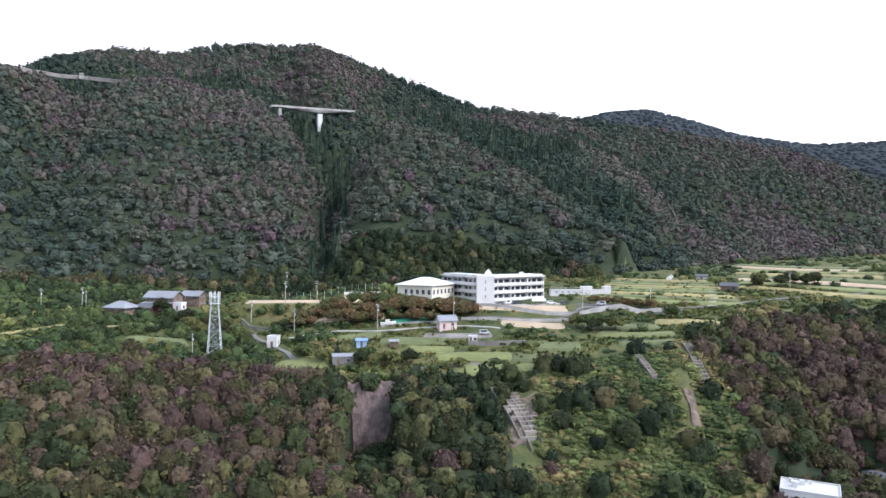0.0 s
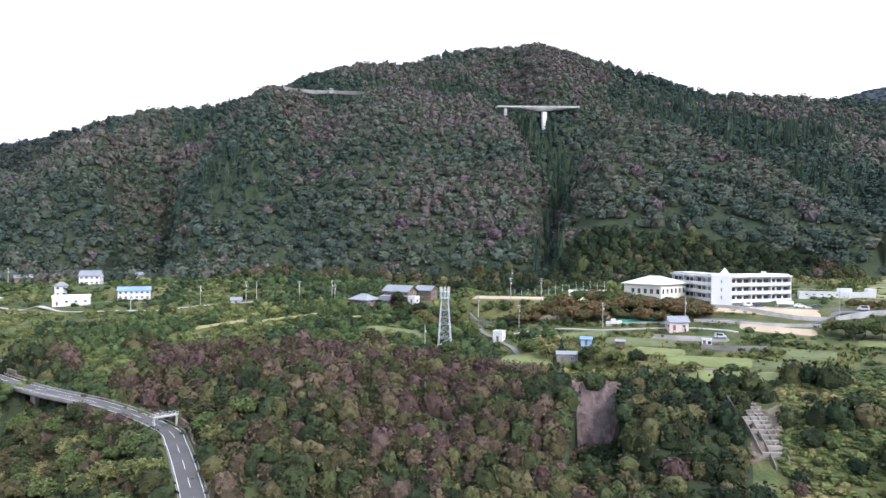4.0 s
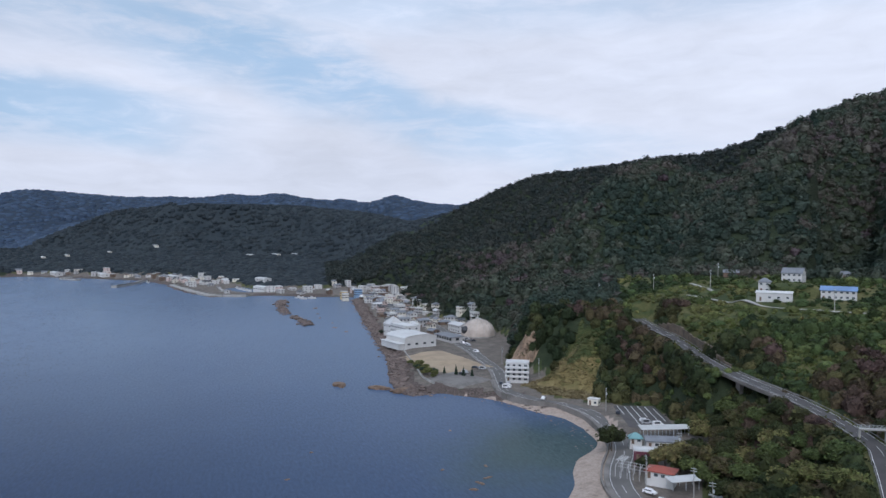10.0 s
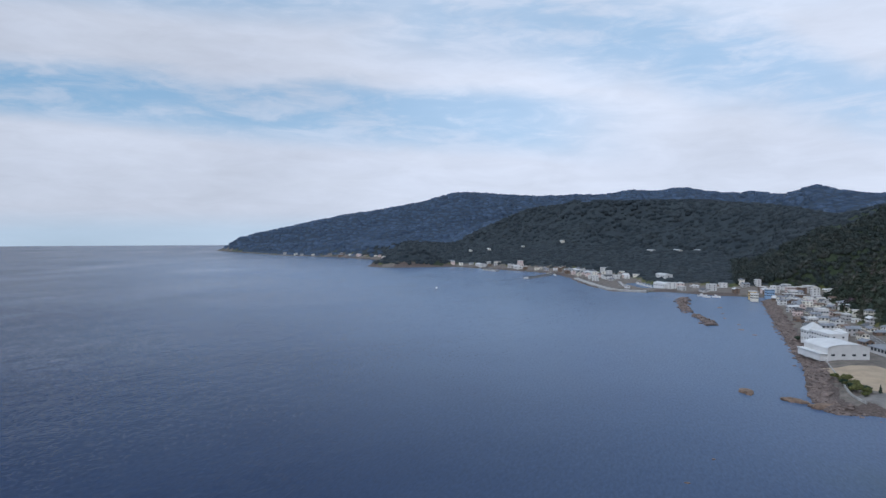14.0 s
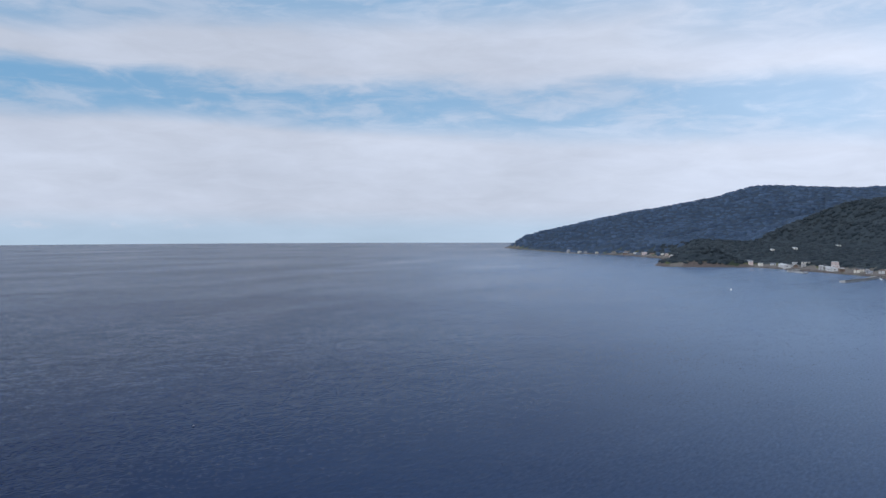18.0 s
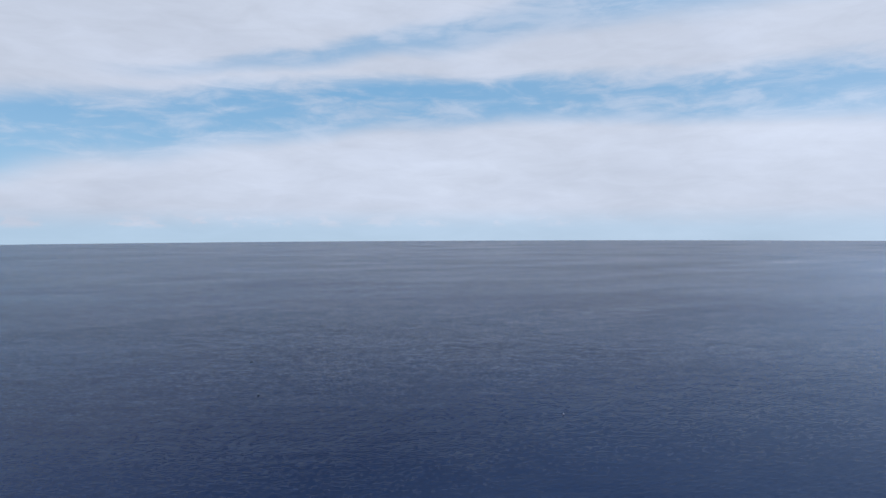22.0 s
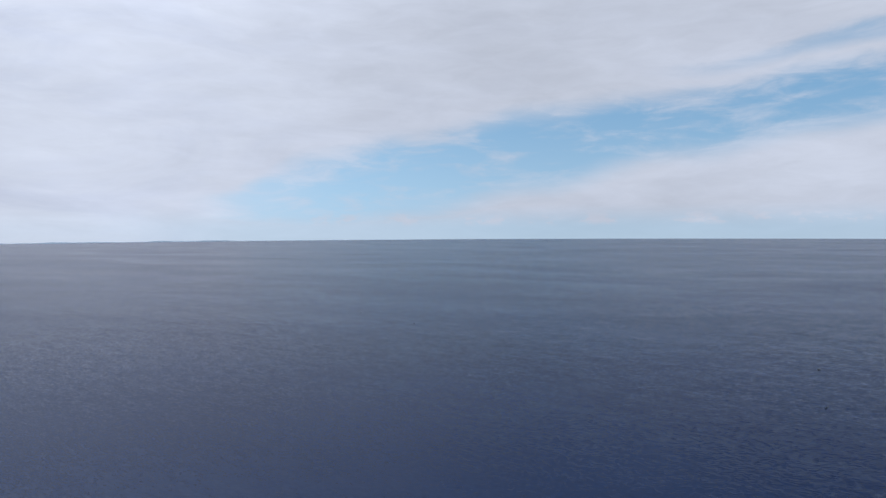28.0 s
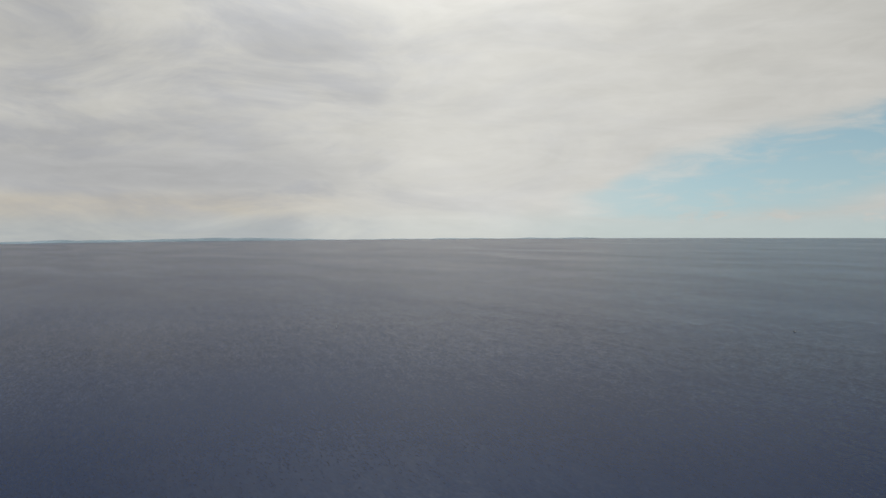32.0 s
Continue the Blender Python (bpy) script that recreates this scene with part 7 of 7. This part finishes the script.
rad = np.minimum(rad[k], tall * 1.6)
stand("cliff_woods", near_kinds, x, y, base, rad, tall, np.clip(tints(x, y, 40, 46, 0.3) + np.where((r > 365) & (az < 60), -0.14, np.where((r > 320) & (az < 45), -0.14, np.interp(az, [-34, -22, -19, -6, 8, 16, 28, 42, 47, 60], [0.07, 0.05, 0.0, 0.0, 0.04, 0.08, 0.13, 0.16, 0.03, -0.06]))), 0, 1), leaf_cliff, "dense mixed broadleaf woods, green and autumn brown, on the cliff")

x, y, az, r = scatter(-40, -20, 172, 262, 4.4)
k = ~within(x, y, (104, 195, 10, 8, -28)) & ~within(x, y, (131, 208, 7, 7, -30)) & ~within(x, y, (130, 216.5, 9, 1.5, -9)) & ~kudzu(az, r) & (r > 176 + 26 * (np.abs(az + 28) < 3.5))
x, y = x[k], y[k]
rad = rng.uniform(2.0, 3.8, len(x)) * np.where(np.hypot(x - 104, y - 195) < 20, 0.5, 1)
stand("foot_woods", near_kinds, x, y, height(x, y) - 0.6, rad, rad * rng.uniform(1.0, 1.6, len(x)), np.clip(tints(x, y, 41) + 0.15, 0, 1), leaf_cliff, "mixed woods at the foot of the cliff, green and autumn brown")

# creepers on the cliff, shrubs on the terraces
x, y, az, r = scatter(-26, 2, 170, 300, 1.6)
k = kudzu(az, r) & (rng.uniform(size=len(x)) < 0.9) & ~within(x, y, (24, 217, 5.5, 18, -8)) & ~within(x, y, (79, 224, 2.6, 13, -8)) & ~within(x, y, (71, 239, 1.2, 11, 0)) & ~within(x, y, (89, 240, 1.4, 17, 4))
x, y = x[k], y[k]
rad = rng.uniform(1.0, 2.1, len(x)) * np.where(rng.uniform(size=len(x)) < 0.07, 1.6, 1)
stand("cliff_creepers", bush_kinds, x, y, height(x, y) - 0.4, rad, rad * rng.uniform(0.45, 0.95, len(x)), np.clip(0.66 + 0.8 * fbm(x, y, 18, 3, 61) + rng.uniform(-0.2, 0.2, len(x)), 0, 1), leaf_green, "bright green creepers and shrubs over the steep cliff", "shrubs")

x, y, az, r = scatter(-40, 60, 225, 640, 3.2)
sd = from_shore(x, y)
dens = np.interp(az, [-40, -25, -18, 4, 10, 18, 34, 44, 58], [0.25, 0.28, 0.26, 0.5, 0.9, 1.1, 1.1, 1.0, 0.9]) * (0.5 + 1.6 * (fbm(x, y, 20, 3, 71) > 0.0))
d, _ = near_line(x, y, UPPER_ROAD)
k = open_ground(x, y, az, r) & (rng.uniform(size=len(x)) < dens) & (d > 8) & (sd > np.interp(x, *FLAT_W) + 4)
for f in FLATS:
    k &= ~within(x, y, f[:5], 1)
for path in PATHS:
    k &= near_line(x, y, path)[0] > 3.0
for rect in OPEN_PLOTS:
    k &= ~within(x, y, rect, 0.5)
x, y, r = x[k], y[k], r[k]
rad = rng.uniform(0.9, 2.4, len(x)) * np.where(rng.uniform(size=len(x)) < np.interp(az[k], [0, 14, 30], [0.1, 0.25, 0.25]), 1.8, 1)
stand("terrace_shrubs", bush_kinds, x, y, height(x, y) - 0.3, rad, rad * rng.uniform(0.6, 1.1, len(x)), np.clip(0.44 + 0.9 * fbm(x, y, 30, 3, 81) + rng.uniform(-0.25, 0.25, len(x)), 0, np.interp(az[k], [0, 20], [0.95, 0.78])), leaf_green, "overgrown green and yellowish shrubs on the terraces", "shrubs")

# grass tussocks on the terraces and the dry slope
def tussock(blades):
    """A tuft of bent grass blades, half as tall as wide."""
    a, o = rng.uniform(0, 6.28, blades), rng.uniform(0, 0.75, blades)
    foot = np.stack([o * np.cos(a), o * np.sin(a), 0 * a], 1)
    lean = np.stack([np.cos(a), np.sin(a), 0 * a], 1) * rng.uniform(0.1, 0.5, (blades, 1))
    wide = np.stack([-np.sin(a), np.cos(a), 0 * a], 1) * 0.22
    tip = foot + lean + np.stack([0 * a, 0 * a, rng.uniform(0.6, 1.1, blades)], 1)
    i = np.arange(blades)
    return np.concatenate([foot - wide, foot + wide, tip + wide * 0.6, tip - wide * 0.6]), np.concatenate([np.stack([i, i + blades, i + 2 * blades], 1), np.stack([i, i + 2 * blades, i + 3 * blades], 1)])


tuft_kinds = [tussock(9) for _ in range(5)]
x, y, az, r = scatter(-30, 57, 228, 420, 2.1)
k = open_ground(x, y, az, r) & (r < 370 + 60 * (az < -10)) & (fbm(x, y, 16, 3, 95) > -0.12) & (from_shore(x, y) > 60)
for path in PATHS:
    k &= near_line(x, y, path)[0] > 2.4
for f in FLATS:
    k &= ~within(x, y, f[:5], 0.5)
for rect in OPEN_PLOTS:
    k &= ~within(x, y, rect, 0.3) | (rng.uniform(size=len(x)) < 0.12)
x, y = x[k], y[k]
rad = rng.uniform(0.8, 1.7, len(x))
stand("grass_tussocks", tuft_kinds, x, y, height(x, y) - 0.05, rad, rad * rng.uniform(0.5, 0.9, len(x)), np.clip(0.62 + 0.8 * fbm(x, y, 26, 3, 96) + rng.uniform(-0.2, 0.2, len(x)), 0, 1), leaf_grass, "long green and yellowing grass between the terraces", "grass")
x, y, az, r = scatter(57, 72, 320, 420, 1.0)
k = in_outline(x, y, DRY_SLOPE)
x, y = x[k], y[k]
z = height(x, y)
rad = rng.uniform(0.7, 1.5, len(x))
stand("slope_grass", tuft_kinds, x, y, z - 0.05, rad, rad * rng.uniform(0.25, 0.45, len(x)), np.clip(1.0 - (z - 8) / 26 + 0.5 * fbm(x, y, 9, 3, 97) + rng.uniform(-0.15, 0.15, len(x)), 0, 1), leaf_dry, "dry yellow-brown grass on the steep slope", "grass")

# shrubs on the bank between the car park and the hill road
x, y, az, r = scatter(44, 60, 270, 340, 2.8)
k = within(x, y, (-243, 187, 24, 10, 14)) & ~within(x, y, (-256, 171.5, 20, 11.5, -21)) & (near_line(x, y, UPPER_ROAD)[0] > np.where((x < -196) & (x > -232), 0.0, 4.8))
x, y = x[k], y[k]
rad = rng.uniform(1.5, 2.8, len(x))
stand("bank_shrubs", bush_kinds, x, y, height(x, y) - 0.4, rad, rad * rng.uniform(0.7, 1.2, len(x)), rng.uniform(0.2, 0.75, len(x)), leaf_green, "green shrubs on the bank below the hill road", "shrubs")

# trees among the farmhouses and terraces
x, y, az, r = scatter(4, 52, 262, 420, 6.0)
d, _ = near_line(x, y, UPPER_ROAD)
k = open_ground(x, y, az, r) & (d > 10) & (fbm(x, y, 34, 3, 93) > np.interp(az, [4, 14, 36, 52], [0.22, 0.02, 0.06, 0.1])) & (from_shore(x, y) > 80)
for path in PATHS:
    k &= near_line(x, y, path)[0] > 5.0
for f in FLATS:
    k &= ~within(x, y, f[:5], 3)
for rect in OPEN_PLOTS:
    k &= ~within(x, y, rect, 3)
x, y, r = x[k], y[k], r[k]
rad = rng.uniform(1.8, 3.4, len(x))
stand("terrace_trees", near_kinds, x, y, height(x, y) - 0.5, rad, rad * rng.uniform(1.1, 1.7, len(x)), np.clip(0.25 + 0.6 * fbm(x, y, 30, 3, 82) + rng.uniform(-0.2, 0.2, len(x)), 0, 1), leaf_green, "dark green trees and tall bushes between the terraces", "trees")

# the mountain
x, y, az, r = scatter(-42, 82, 380, 1350, 7.5)
k = ~open_ground(x, y, az, r) & (r >= 430) & (r < line(CREST_Z, az, 1) + 40)
x, y, az, r = x[k], y[k], az[k], r[k]
u = (r - line(SKIRT, az, 1)) / (line(CREST_Z, az, 1) - line(SKIRT, az, 1))
gully = np.abs(az - np.interp(u, [0, 0.3, 0.6, 1], [10.2, 8.4, 9.8, 14])) < 1.6
con = (gully & (u < 0.5) & (rng.uniform(size=len(x)) < 0.6)) | ((fbm(x, y, 110, 2, 77) > 0.36) & (rng.uniform(size=len(x)) < 0.5))
ridge = np.zeros(len(x))  # paler crown tint along the tops of the spurs, for their lit edges
dell = np.zeros(len(x))  # hollows behind the spurs: dark cedars grow, other crowns are tinted darker as shade
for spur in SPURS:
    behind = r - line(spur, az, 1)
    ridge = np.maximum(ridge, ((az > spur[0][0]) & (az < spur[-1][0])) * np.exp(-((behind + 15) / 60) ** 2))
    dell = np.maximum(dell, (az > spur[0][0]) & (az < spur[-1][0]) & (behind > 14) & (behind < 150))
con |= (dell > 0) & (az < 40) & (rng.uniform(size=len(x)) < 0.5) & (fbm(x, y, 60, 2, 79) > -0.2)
con &= (u < 0.86) & (az < 58)
rad = rng.uniform(3.6, 7.2, len(x)) * np.where(rng.uniform(size=len(x)) < 0.25, 0.7, 1)
low = (az > 6.6) & (az < 14.6) & (r > 560) & (r < 742) & (height(x, y) + rad * 1.3 > EYE[2] + r * 0.189)
rad = np.where(low, rad * 0.34, rad)
bay = ~con & (((az + rng.normal(size=len(x)) * 5 > 68) & (r > 470)) | ((az > 46) & (r > line(SPURS[3], az, 1) + 40)))
# beyond 900 m the crowns take the leaf colour with haze in it
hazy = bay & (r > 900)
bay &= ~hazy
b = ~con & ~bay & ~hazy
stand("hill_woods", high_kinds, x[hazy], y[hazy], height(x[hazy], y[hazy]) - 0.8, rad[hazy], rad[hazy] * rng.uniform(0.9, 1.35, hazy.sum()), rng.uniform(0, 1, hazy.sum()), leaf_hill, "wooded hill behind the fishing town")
# shade of the hollows and light on the spurs go into the tint
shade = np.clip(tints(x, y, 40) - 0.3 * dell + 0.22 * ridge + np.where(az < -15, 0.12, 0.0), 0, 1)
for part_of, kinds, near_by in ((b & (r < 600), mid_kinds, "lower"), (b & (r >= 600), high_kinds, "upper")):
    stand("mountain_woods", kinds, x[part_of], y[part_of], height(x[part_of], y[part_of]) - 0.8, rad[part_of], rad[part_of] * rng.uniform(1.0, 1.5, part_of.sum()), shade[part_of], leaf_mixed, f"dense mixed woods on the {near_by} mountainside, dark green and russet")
stand("bay_woods", high_kinds, x[bay], y[bay], height(x[bay], y[bay]) - 0.8, rad[bay], rad[bay] * rng.uniform(0.9, 1.35, bay.sum()), rng.uniform(0, 1, bay.sum()), leaf_bay, "dark evergreen woods above the fishing town")
stand("cedar_woods", cedar_kinds, x[con], y[con], height(x[con], y[con]) - 1, rad[con] * 0.62, rad[con] * 0.95, rng.uniform(0, 1, con.sum()), leaf_dark, "dark pointed cedars in the gullies")

# far hills, with aerial haze put into their leaf colours
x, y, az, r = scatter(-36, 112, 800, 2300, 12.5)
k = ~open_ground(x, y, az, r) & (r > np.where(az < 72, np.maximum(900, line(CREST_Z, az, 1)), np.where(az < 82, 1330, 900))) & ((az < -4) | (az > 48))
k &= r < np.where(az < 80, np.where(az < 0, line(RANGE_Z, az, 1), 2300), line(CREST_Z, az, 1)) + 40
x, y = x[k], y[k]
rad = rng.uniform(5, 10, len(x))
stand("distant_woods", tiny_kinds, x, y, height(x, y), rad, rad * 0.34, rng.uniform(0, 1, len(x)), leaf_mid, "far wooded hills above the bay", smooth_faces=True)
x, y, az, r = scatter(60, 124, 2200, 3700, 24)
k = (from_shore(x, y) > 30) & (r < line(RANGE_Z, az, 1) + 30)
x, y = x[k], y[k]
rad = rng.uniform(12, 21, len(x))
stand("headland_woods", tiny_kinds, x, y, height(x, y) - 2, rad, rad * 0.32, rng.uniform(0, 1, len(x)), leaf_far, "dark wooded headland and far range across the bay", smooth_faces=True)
